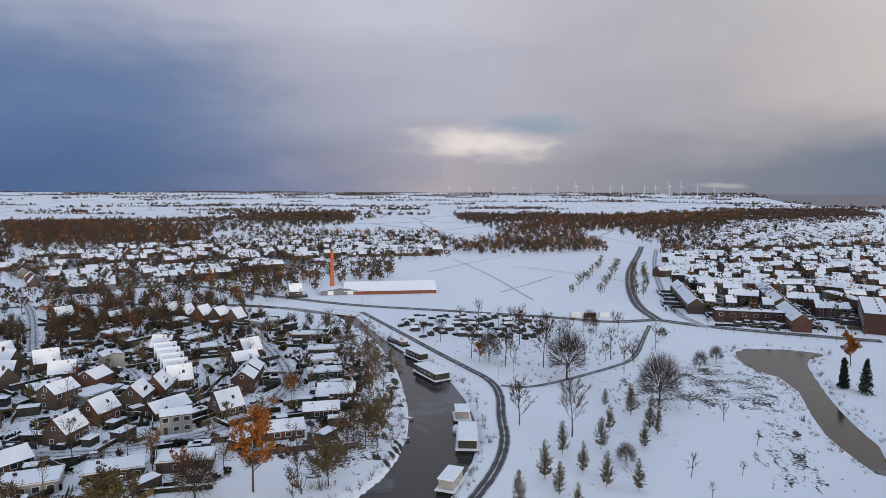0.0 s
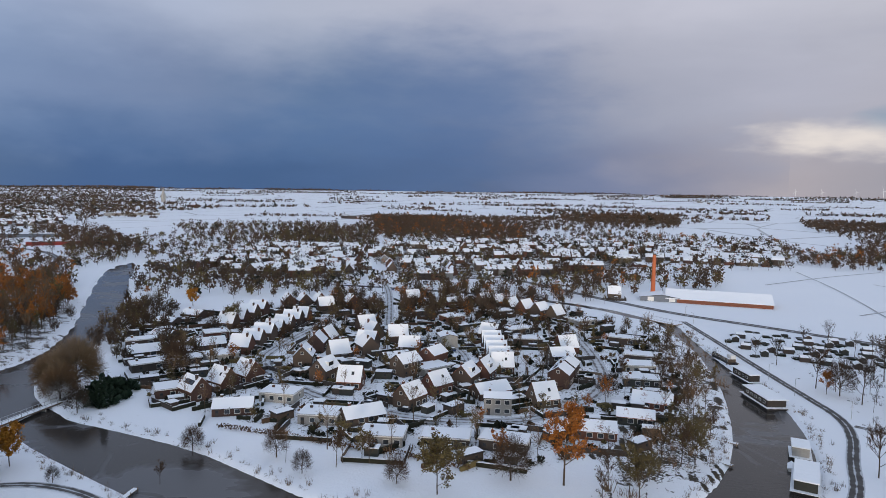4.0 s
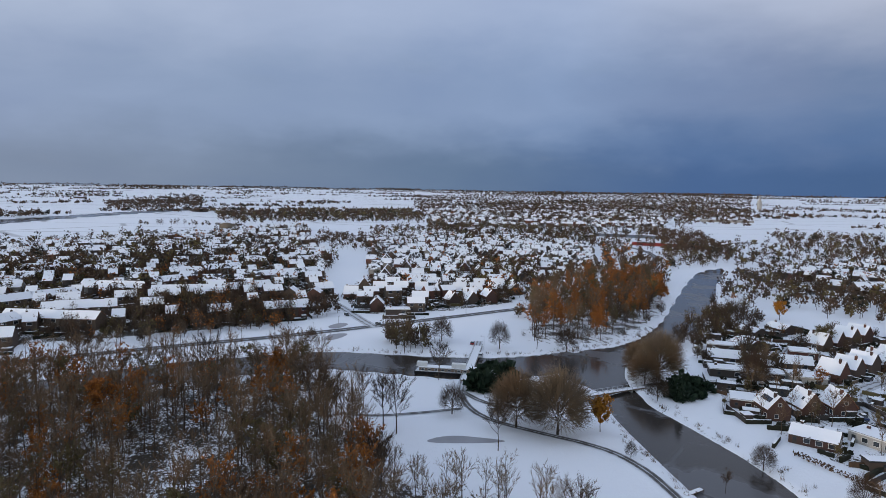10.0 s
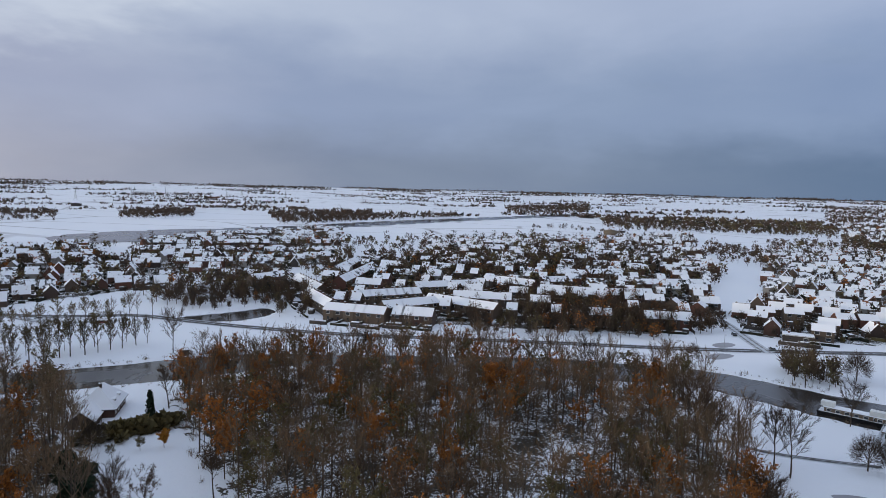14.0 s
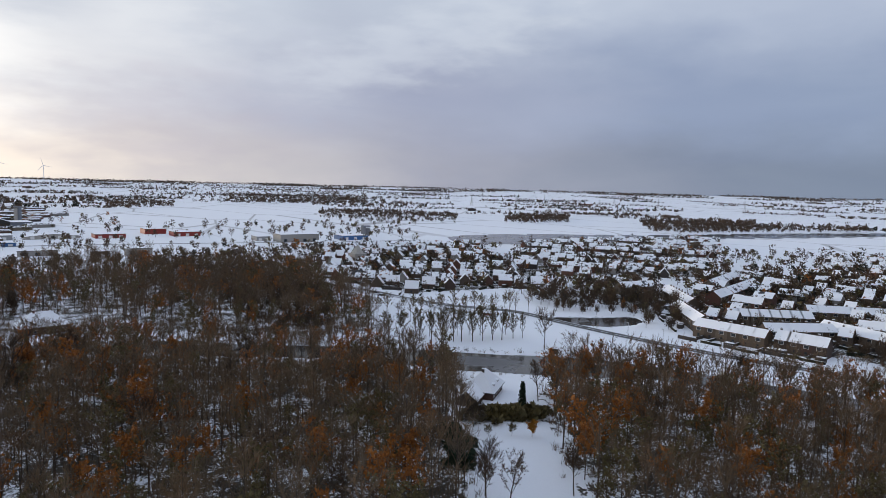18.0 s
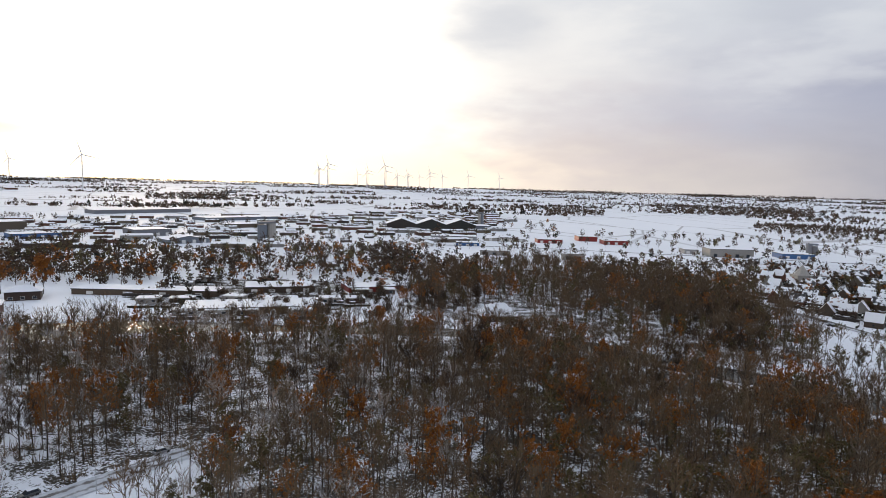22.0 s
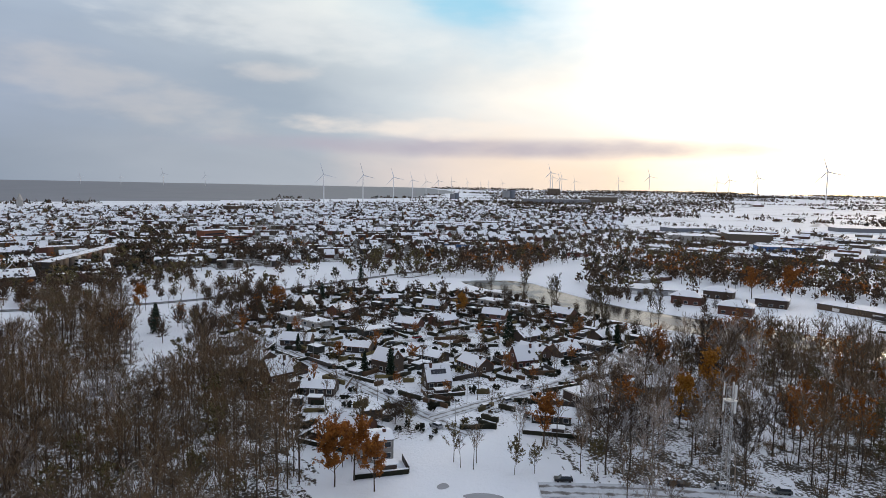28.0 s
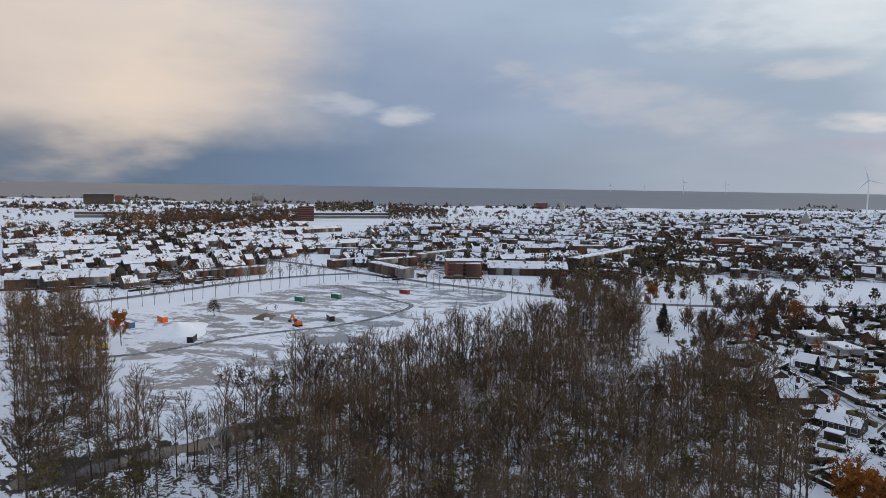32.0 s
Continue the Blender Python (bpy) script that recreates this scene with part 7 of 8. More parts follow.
PARK_I = [(-93, -105, 14, "bare"), (-110, -94, 13, "brown"), (-90, -123, 15, "bare"), (-127, -104, 12, "olive"), (-122, -128, 4, "olive"), (-116, -131, 4, "olive"), (-126, -124, 5, "yellow"),
          (-80, -117, 15, "rust"), (-100, -112, 11, "bare")]
PARK_H = [(220, 186, 15, "rust"), (280, 185, 10, "oak"), (294, 165, 4, "sapling"), (295, 160, 5, "sapling"), (224, 212, 16, "bare"), (222, 218, 14,
          "bare"), (218, 201, 15, "bare")]
TREE_ROWS = [(-155, -278, -243, -246, "bare", 13, 16), (-170, -300, -255, -270, "olive", 12, 15), (-138, -252, -205, -222, "olive", 14, 14), (260, 247, 424, 167, "brown", 13, 26), (314, 258, 426, 202, "brown", 14, 20), (418, 160, 362, 35, "bare", 11, 22), (356, 28, 391, -139,
          "bare", 10, 20), (83, 409, 150, 599, "olive", 12, 9), (101, 409, 160, 577, "olive", 12, 9), (120, 399, 167, 557, "olive", 12, 9), (131, 410,
          171, 538, "olive", 12, 8), (130, 318, 200, 289, "oak", 8, 11), (-257, -127, -291, -21, "bare", 10, 9), (-260, -150, -282, -85, "bare", 10,
          8), (-147, 428, -94, 395, "olive", 9, 6), (-99, 768, 73, 704, "bare", 10, 30), (239, 679, 518, 751, "brown", 13, 34)]

TALL = {k: [float(a[1][0][:, 2].max()) for a in v[0]] for k, v in TREES.items()}
for group in (PARK_A, PARK_B, PARK_C, PARK_D, PARK_E, PARK_F, PARK_G, PARK_H, PARK_I):
    for i, (x, y, h, k) in enumerate(group):
        v = i % len(TALL[k])
        tree_thing(k, x, y, h / TALL[k][v], i * 67.0, v)


def avenue_trees():
    """Rows of street trees."""
    rng = random.Random(31)
    st = Stuff()
    for x0, y0, x1, y1, kind, h, n in TREE_ROWS:
        kind = "bare" if kind == "oak" else kind
        for i in range(n):
            u = (i + 0.5) / n
            st.add(rng.choice(LIGHT[kind]), x0 + (x1 - x0) * u + rng.gauss(0, 0.8), y0 + (y1 - y0) * u + rng.gauss(0, 0.8), -0.05, h / 17 * rng.uniform(0.8, 1.1), rng.uniform(0, 6.28), SLOT[kind])
    st.done("avenue_trees", WOODMATS, "rows of bare street trees along snowy roads", "trees")


avenue_trees()
build_far_town()

# ---------------------------------------------------------------- large buildings out of the rows
def hall(x, y, ang, L, D, h, kind):
    """A hall, block or silo, with its long side along the angle."""
    far = math.hypot(x, y)
    z0 = float(profile(far))
    h = max(3.2, h - z0) * (0.62 if kind in ("flat", "brown", "blue", "red", "gable") and far < 1700 else 1.0)
    h = max(3.2, h)
    wall = {"red": M_red, "blue": M_blue, "brown": M_beige, "white": M_white, "dark": M_dark, "flats": M_beige, "tower": M_orange, "highrise": M_white, "silo": M_hall, "saw": M_hall}.get(kind, M_hall)
    name, label, cat = {"flats": ("apartment_block", "long pale apartment block with balcony rows", "apartment block"),
                        "tower": ("apartment_tower", "brick apartment tower with a flat snowy roof", "apartment block"),
                        "highrise": ("apartment_tower", "tall white apartment tower near the coast", "apartment block"),
                        "silo": ("silo", "grey concrete silo tower of the works", "silo")}.get(kind, ("industrial_hall", f"{'grey' if wall is M_hall else kind} industrial hall with a snowy roof", "hall"))
    if kind in ("flat", "saw", "gable"):
        label = {"flat": "grey flat-roofed industrial hall under snow", "saw": "large dark hall with three snowy gables", "gable": "sheet-clad shed with a snowy saddle roof"}[kind]
    root = tagged(new(name), label, cat)
    root.matrix_basis = pose(x, y, z0, 0, 0, ang)
    if kind in ("saw", "gable"):
        n = 3 if kind == "saw" else 1
        e = h * 0.55
        for i in range(n):
            w = L / n
            m = pose((i + 0.5) * w - L / 2, 0, 0, 0, 0, 90)
            part("wall", gable_walls(D, w, e, h).mesh("wall", M_dark if kind == "saw" else wall), root, "", m)
            part("roof", fixed(gable_roof(D, w, e, h, 0.5, 0.3).mesh("roof", M_flat)), root, "", m)
    elif kind == "silo":
        part("wall", Shape().tube((-L / 4, 0, -0.5), (-L / 4, 0, h), L / 4, L / 4, 14).mesh("wall", wall), root)
        part("wall", Shape().tube((L / 4, 0, -0.5), (L / 4, 0, h * 0.92), L / 4, L / 4, 14).mesh("wall", wall), root)
        part("roof", Shape().box(-L / 2.2, L / 2.2, -L / 5, L / 5, h, h + 2).mesh("roof", M_hall), root)
    else:
        part("wall", Shape().box(-L / 2, L / 2, -D / 2, D / 2, -0.5, h).mesh("wall", wall), root)
        part("roof", Shape().box(-L / 2 - 0.3, L / 2 + 0.3, -D / 2 - 0.3, D / 2 + 0.3, h, h + 0.4).mesh("roof", M_flat), root)
    if kind in ("flats", "tower", "highrise"):
        band = Shape().box(-L / 2 + 1, L / 2 - 1, -0.12, 0.05, 0, 1.5).mesh("window_band", M_glass)
        rail = Shape().box(-L / 2 + 1, L / 2 - 1, -1.2, 0.05, 0, 0.9).mesh("balcony", M_orange if kind == "tower" else M_frame)
        for f in range(int(h // 3)):
            for side, turn in ((-D / 2, 0), (D / 2, 180)):
                part("window_band", band, root, "", pose(0, side, f * 3 + 1.2, 0, 0, turn))
                if far < 1700:
                    part("balcony", rail, root, "", pose(0, side, f * 3 + 0.1, 0, 0, turn))
    elif kind in ("flat", "gable", "red", "blue", "brown", "white", "dark") and far < 860:
        n = min(4, max(2, int(L // 9)))
        d = Shape().box(-1.9, 1.9, -0.1, 0.05, 0, min(3.6, h * 0.6)).mesh("loading_door", M_frame if kind != "white" else M_glass)
        for i in range(n):
            for side, turn in ((-D / 2, 0), (D / 2, 180)):
                part("loading_door", d, root, "", pose((i + 0.5) / n * L - L / 2, side, 0.3, 0, 0, turn))


HALLS_A = [(31, -1005, 5, 136, 60, 17.8, "saw"), (-25, -1037, 6, 78, 40, 11.2, "flat"), (-54, -1123, 8, 10, 12, 22.8, "silo"), (-5, -838, 1, 59, 30,
          7.6, "flat"), (-72, -839, 1, 52, 30, 8.6, "gable"), (-128, -829, 1, 32, 25, 7.3, "red"), (-186, -875, 2, 25, 25, 10.1, "red"), (-213, -830,
          1, 31, 25, 8.3, "red"), (75, -745, 179, 16, 30, 7.7, "gable"), (56, -745, 179, 15, 30, 7.8, "gable"), (28, -744, 179, 17, 30, 7.9, "gable"),
          (-21, -758, 179, 27, 20, 5.7, "blue"), (-46, -657, 177, 30, 12, 4.5, "white"), (-122, -631, 176, 22, 12, 6.2, "white"), (-276, -738, 179,
          16, 20, 7.6, "flat"), (-309, -711, 178, 47, 25, 8.8, "white"), (-384, -715, 178, 35, 25, 8.4, "blue"), (-426, -753, 179, 13, 10, 12.0,
          "silo"), (-89, -623, 176, 13, 12, 5.5, "dark")]
HALLS_B = [(924, -597, 52, 41, 30, 12.8, "brown"), (927, -520, 51, 78, 40, 10.3, "flat"), (621, -362, 43, 29, 25, 3.8, "blue"), (601, -404, 44, 59,
          25, 4.0, "flat"), (580, -697, 47, 62, 45, 14.7, "flat"), (547, -762, 48, 54, 45, 19.4, "brown"), (499, -430, 43, 21, 20, 4.9, "red"), (458,
          -695, 46, 48, 30, 8.7, "blue"), (367, -769, 45, 43, 40, 12.6, "flat"), (291, -693, 43, 45, 30, 12.4, "gable"), (215, -745, 43, 22, 14, 19.9,
          "silo"), (607, -1249, 54, 192, 40, 10.8, "flat"), (376, -1122, 49, 138, 50, 8.0, "flat"), (309, -944, 47, 57, 30, 8.5, "brown"), (2589,
          -1516, 96, 48, 20, 34.0, "silo"), (2620, -1846, 95, 75, 25, 50.7, "silo"), (3002, -2440, 99, 89, 20, 63.1, "brown"), (2076, -1705, 84, 292,
          60, 21.7, "flat"), (2190, -2052, 86, 155, 40, 30.1, "brown"), (695, -828, 75, 75, 40, 14.8, "flat")]
HALLS_D = [(106, -341, 17, 72, 24, 4.6, "brown"), (52, -418, 23, 36, 22, 5, "red"), (181, -379, 3, 84, 17, 4.6, "brown"), (110, -407, 17, 42, 24, 5.4, "brown"),
          (305, -322, 48, 34, 24, 5.5, "flat"), (322, -300, 48, 26, 12, 5.0, "flat")]
HALLS_C = [(1496, 1375, 136, 74, 18, 27.9, "flats"), (1530, 1339, 136, 17, 14, 23.6, "tower"), (1556, 919, 130, 32, 20, 36, "highrise"), (1027, 511,
          120, 27, 16, 25.4, "tower"), (1135, 470, 121, 143, 14, 10.6, "flats"), (936, 866, 123, 60, 14, 10.7, "flats"), (463, 103, 110, 25, 18, 11.0,
          "tower"), (767, -124, 113, 26, 15, 11.7, "tower"), (713, -142, 112, 19, 15, 9.6, "tower"), (559, -68, 111, 16, 14, 8.1, "flats"), (1953,
          199, 126, 29, 20, 16.9, "tower"), (1473, -292, 118, 41, 20, 21.1, "brown"), (-1465, 419, 62, 61, 30, 8.1, "flat"), (-888, 476, 55, 97, 30,
          6.7, "flat"), (-738, 447, 54, 78, 20, 6.6, "red"), (-1338, 967, 62, 114, 30, 8.6, "flat")]
TURB = [(806, -4224, 190), (865, -4212, 160), (435, -4278, 190), (546, -4265, 153), (135, -4298, 153), (285, -4291, 138), (-120, -4298, 138), (-330,
          -4287, 130), (53, -4300, 130), (613, -4256, 130), (203, -4295, 123), (352, -4286, 130), (1538, -2674, 156), (2442, -3539, 153), (2927,
          -3150, 153), (2570, -3448, 138), (2624, -3407, 123), (798, -4225, 160), (857, -4214, 153), (427, -4279, 153), (554, -4264, 138), (277,
          -4291, 123), (360, -4285, 115), (135, -4298, 130), (3062, -3019, 123), (3351, -2694, 168), (3313, -2741, 130), (3250, -2815, 115), (2233,
          -760, 99), (2184, -891, 99)]
TURB2 = [(2425, -1126, 98), (2561, -1282, 90), (2729, -1439, 86), (2926, -1615, 93), (3154, -1828, 95), (3419, -2095, 91), (3618, -2323, 85), (3590,
          -2367, 93), (3539, -2442, 93), (3342, -2706, 138), (3304, -2752, 130), (4277, -442, 108), (4246, -680, 100), (4295, -210, 78), (4300, 0,
          78), (38, 4300, 85), (173, 4297, 78), (337, 4287, 85), (464, 4275, 93), (584, 4260, 78), (754, 4233, 93), (872, 4211, 100), (975, 4188, 85),
          (1084, 4161, 93), (1156, 4142, 93), (1286, 4103, 93), (1350, 4083, 93), (1428, 4056, 100), (1492, 4033, 100), (1583, 3998, 85), (1673, 3961,
          85)]
for group in (HALLS_A, HALLS_B, HALLS_C, HALLS_D):
    for q in group:
        hall(*q)
def wood_house(name, x, y, ang, label, L, D, e, r, wing):
    """A house in the wood with a high hipped roof and a lower wing."""
    root = tagged(new(name), label, "house")
    root.matrix_basis = pose(x, y, 0, 0, 0, ang)
    part("wall", Shape().box(-L / 2, L / 2, -D / 2, D / 2, -0.3, e).mesh("wall", M_brick), root)
    part("roof", hip_roof(L, D, e, r, 0.7).mesh("roof", M_flat), root, "steep roof under snow")
    part("chimney", chimney_mesh(1.0), root, "", pose(L * 0.16, 0.3, r - 0.2))
    n = int(L // 3.2)
    for i in range(n):
        u = (i + 0.5) / n * L - L / 2
        part("window", window_mesh(1.5, 1.2), root, "", pose(u, -D / 2, 1.4))
        part("window", window_mesh(1.5, 1.2), root, "", pose(u, D / 2, 1.4, 0, 0, 180))
    for u in (-L / 5, L / 5):
        for side, turn in ((-1, 0), (1, 180)):
            s = Shape().box(-0.8, 0.8, -D / 2 + 0.6, -D / 2 + 3.0, e + 0.2, e + 1.9).box(-0.95, 0.95, -D / 2 + 0.4, -D / 2 + 3.2, e + 1.9, e + 2.1, 1)
            s.box(-0.6, 0.6, -D / 2 + 0.54, -D / 2 + 0.62, e + 0.6, e + 1.7, 2)
            part("dormer", s.mesh("dormer", [M_frame, M_snow, M_glass]), root, "small white dormer with snow on top", pose(u, 0, 0, 0, 0, turn))
    if wing:
        w, d = wing
        m = pose(L / 2 + w / 2 - 0.5, -D * 0.15, 0)
        part("wall", gable_walls(w, d, 2.3, 4.8).mesh("wall", M_brick), root, "", m)
        part("roof", fixed(gable_roof(w, d, 2.3, 4.8, 0.5, 0.25).mesh("roof", M_snow)), root, "lower roof under snow", m)
    claim(x, y, L * 0.6)


wood_house("cottage", -139, -161, 35, "brick cottage by the canal with a high snowy hipped roof", 13, 10, 2.6, 8.2, (9, 6.5))
wood_house("villa", -25, -333, 8, "villa in the wood with a broad snowy hipped roof and dormers", 19, 13, 3.2, 9.0, None)
farm = tagged(new("farm_shed"), "long low brown farm shed under a broad snowy roof", "farm")
farm.matrix_basis = pose(-37, 440, 0, 0, 0, 8)
part("wall", gable_walls(62, 24, 2.6, 7.0).mesh("wall", M_orange), farm)
part("roof", fixed(gable_roof(62, 24, 2.6, 7.0, 0.6, 0.3).mesh("roof", M_snow)), farm, "broad low roof under unbroken snow")
claim(-37, 440, 30)
hall(-70, 432, 10, 26, 18, 7, "gable")


# ---------------------------------------------------------------- masts, turbines, pylons, chimney
def build_turbine():
    root = tagged(new("wind_turbine"), "slender grey-white three-bladed wind turbine", "wind turbine", "wind turbines")
    part("tower", Shape().tube((0, 0, -2), (0, 0, 98), 2.3, 1.3, 10).mesh("tower", M_turbine), root)
    part("nacelle", Shape().box(-1.7, 1.7, -3.5, 5, 97.5, 101.2).mesh("nacelle", M_turbine), root)
    hub = part("hub", Shape().tube((0, -3.5, 99.4), (0, -5.6, 99.4), 1.6, 0.8, 8).mesh("hub", M_turbine), root)
    s = Shape()
    s.add([(-0.9, 0.5, 0), (0.9, 0.3, 0), (0.9, -0.2, 0), (-0.9, -0.4, 0), (-1.9, 0.2, 9), (1.2, 0.1, 9), (1.2, -0.1, 9), (-1.9, -0.2, 9),
           (-0.4, 0.05, 46), (0.2, 0.05, 46), (0.2, -0.05, 46), (-0.4, -0.05, 46)],
          [(a + i, a + (i + 1) % 4, a + 4 + (i + 1) % 4, a + 4 + i) for a in (0, 4) for i in range(4)] + [(8, 9, 10, 11)])
    blade = fixed(s.mesh("blade", M_turbine))
    for i in range(3):
        part("blade", blade, hub, "", pose(0, -4.6, 99.4, 0, 17 + 120 * i, 0))
    return root


turbine = None
for i, (x, y, hub) in enumerate(TURB + TURB2):
    r = math.hypot(x, y)
    z0 = float(profile(r))
    k = max(45.0, hub - z0) / 99.4
    m = pose(x, y, z0, 0, 0, math.degrees(math.atan2(-x, y)) + 180 + (i * 23 % 60) - 30)
    if turbine is None:
        turbine = build_turbine()
        ob = turbine
    else:
        ob = copy_thing(turbine, m)
    ob.matrix_basis = m @ Matrix.Diagonal((k, k, k, 1))


def build_pylon():
    root = tagged(new("power_pylon"), "grey steel lattice power pylon in the snowfields", "pylon", "power pylons")
    s = Shape()
    for a, b in ((-1, -1), (1, -1), (1, 1), (-1, 1)):
        s.bar((a * 4, b * 4, 0), (a * 0.8, b * 0.8, 26), 0.5).bar((a * 0.8, b * 0.8, 26), (0, 0, 44), 0.4)
    for z, w in ((5, 3.4), (12, 2.5), (19, 1.7)):
        for a, b, c, d in ((-1, -1, 1, -1), (1, -1, 1, 1), (1, 1, -1, 1), (-1, 1, -1, -1)):
            s.bar((a * w, b * w, z), (c * (w - 0.7), d * (w - 0.7), z + 6), 0.28)
    part("tower", s.mesh("tower", M_steel), root)
    arm = Shape().bar((-9, 0, 0), (9, 0, 0), 0.5).bar((-9, 0, 0), (0, 0, 2.2), 0.25).bar((9, 0, 0), (0, 0, 2.2), 0.25).mesh("cross_arm", M_steel)
    for z in (27, 34):
        part("cross_arm", arm, root, "", pose(0, 0, z))
    return root


pylon = None
for x, y in [(-1175, -1877), (-1477, -1836), (-1618, -1751), (-1809, -1794), (-2387, -1920), (-1787, -1500), (-2067, -1458), (-2150, -1169), (-2206, -985), (-900, -1950), (-620, -2010)]:
    m = pose(x, y, float(profile(math.hypot(x, y))), 0, 0, 25)
    if pylon is None:
        pylon = build_pylon()
        pylon.matrix_basis = m
    else:
        copy_thing(pylon, m)


def radio_mast(x, y, h):
    root = tagged(new("radio_mast"), "tall pale lattice telecom mast with panel antennas", "mast")
    root.matrix_basis = pose(x, y, 0, 0, 0, 20)
    corners = [(0.95 * math.cos(a), 0.95 * math.sin(a)) for a in (0.5, 2.6, 4.7)]
    for cx, cy in corners:
        part("leg", Shape().tube((cx, cy, -0.3), (cx * 0.75, cy * 0.75, h), 0.07, 0.06, 6).mesh("leg", M_steel), root)
    n = int(h / 1.1)
    for i in range(n):
        z = i * 1.1
        k0, k1 = 1 - 0.25 * z / h, 1 - 0.25 * (z + 1.1) / h
        s = Shape()
        for j in range(3):
            a, b = corners[j], corners[(j + 1) % 3]
            if i % 2:
                a, b = b, a
            s.bar((a[0] * k0, a[1] * k0, z), (b[0] * k1, b[1] * k1, z + 1.1), 0.05)
            s.bar((a[0] * k1, a[1] * k1, z + 1.1), (b[0] * k1, b[1] * k1, z + 1.1), 0.04)
        part("brace", s.mesh("brace", M_steel), root)
    for j in range(3):
        a = 0.5 + j * 2.094
        for dz in (0.2, -2.6):
            part("antenna", Shape().box(-0.17, 0.17, -0.1, 0.1, h - 2.2 + dz, h + dz).mesh("antenna", M_frame), root, "white panel antenna", pose(1.15 * math.cos(a), 1.15 * math.sin(a), 0, 0, 0, math.degrees(a) + 90))
    part("platform", Shape().tube((0, 0, h - 2.9), (0, 0, h - 2.8), 1.2, 1.2, 10).mesh("platform", M_steel), root)


radio_mast(80, -95, 33.5)


M_stack = plain("red_brick_stack", (0.45, 0.13, 0.055), 0.85)


def brick_chimney(x, y, h):
    root = tagged(new("factory_chimney"), "tall round red-brick factory chimney", "chimney")
    root.matrix_basis = pose(x, y, 0)
    part("base", Shape().box(-1.6, 1.6, -1.6, 1.6, -0.2, 4).mesh("base", M_stack), root)
    part("shaft", Shape().tube((0, 0, 4), (0, 0, h), 1.5, 1.0, 14).mesh("shaft", M_stack), root)
    part("rim", Shape().tube((0, 0, h - 0.8), (0, 0, h + 0.1), 1.0, 1.05, 14).mesh("rim", M_dark), root)


brick_chimney(-77, 441, 29)


def church_tower(x, y, h):
    root = tagged(new("church_tower"), "pale slim church tower standing over the far village", "tower")
    root.matrix_basis = pose(x, y, float(profile(math.hypot(x, y))))
    part("tower", Shape().box(-6, 6, -6, 6, -1, h * 0.55).mesh("tower", M_white), root)
    part("spire", Shape().tube((0, 0, h * 0.55), (0, 0, h), 6, 0.3, 8).mesh("spire", M_white), root)


church_tower(-2212, 1741, 60)
church_tower(1700, 120, 32)
church_tower(1250, -330, 30)
church_tower(-270, -489, 17)


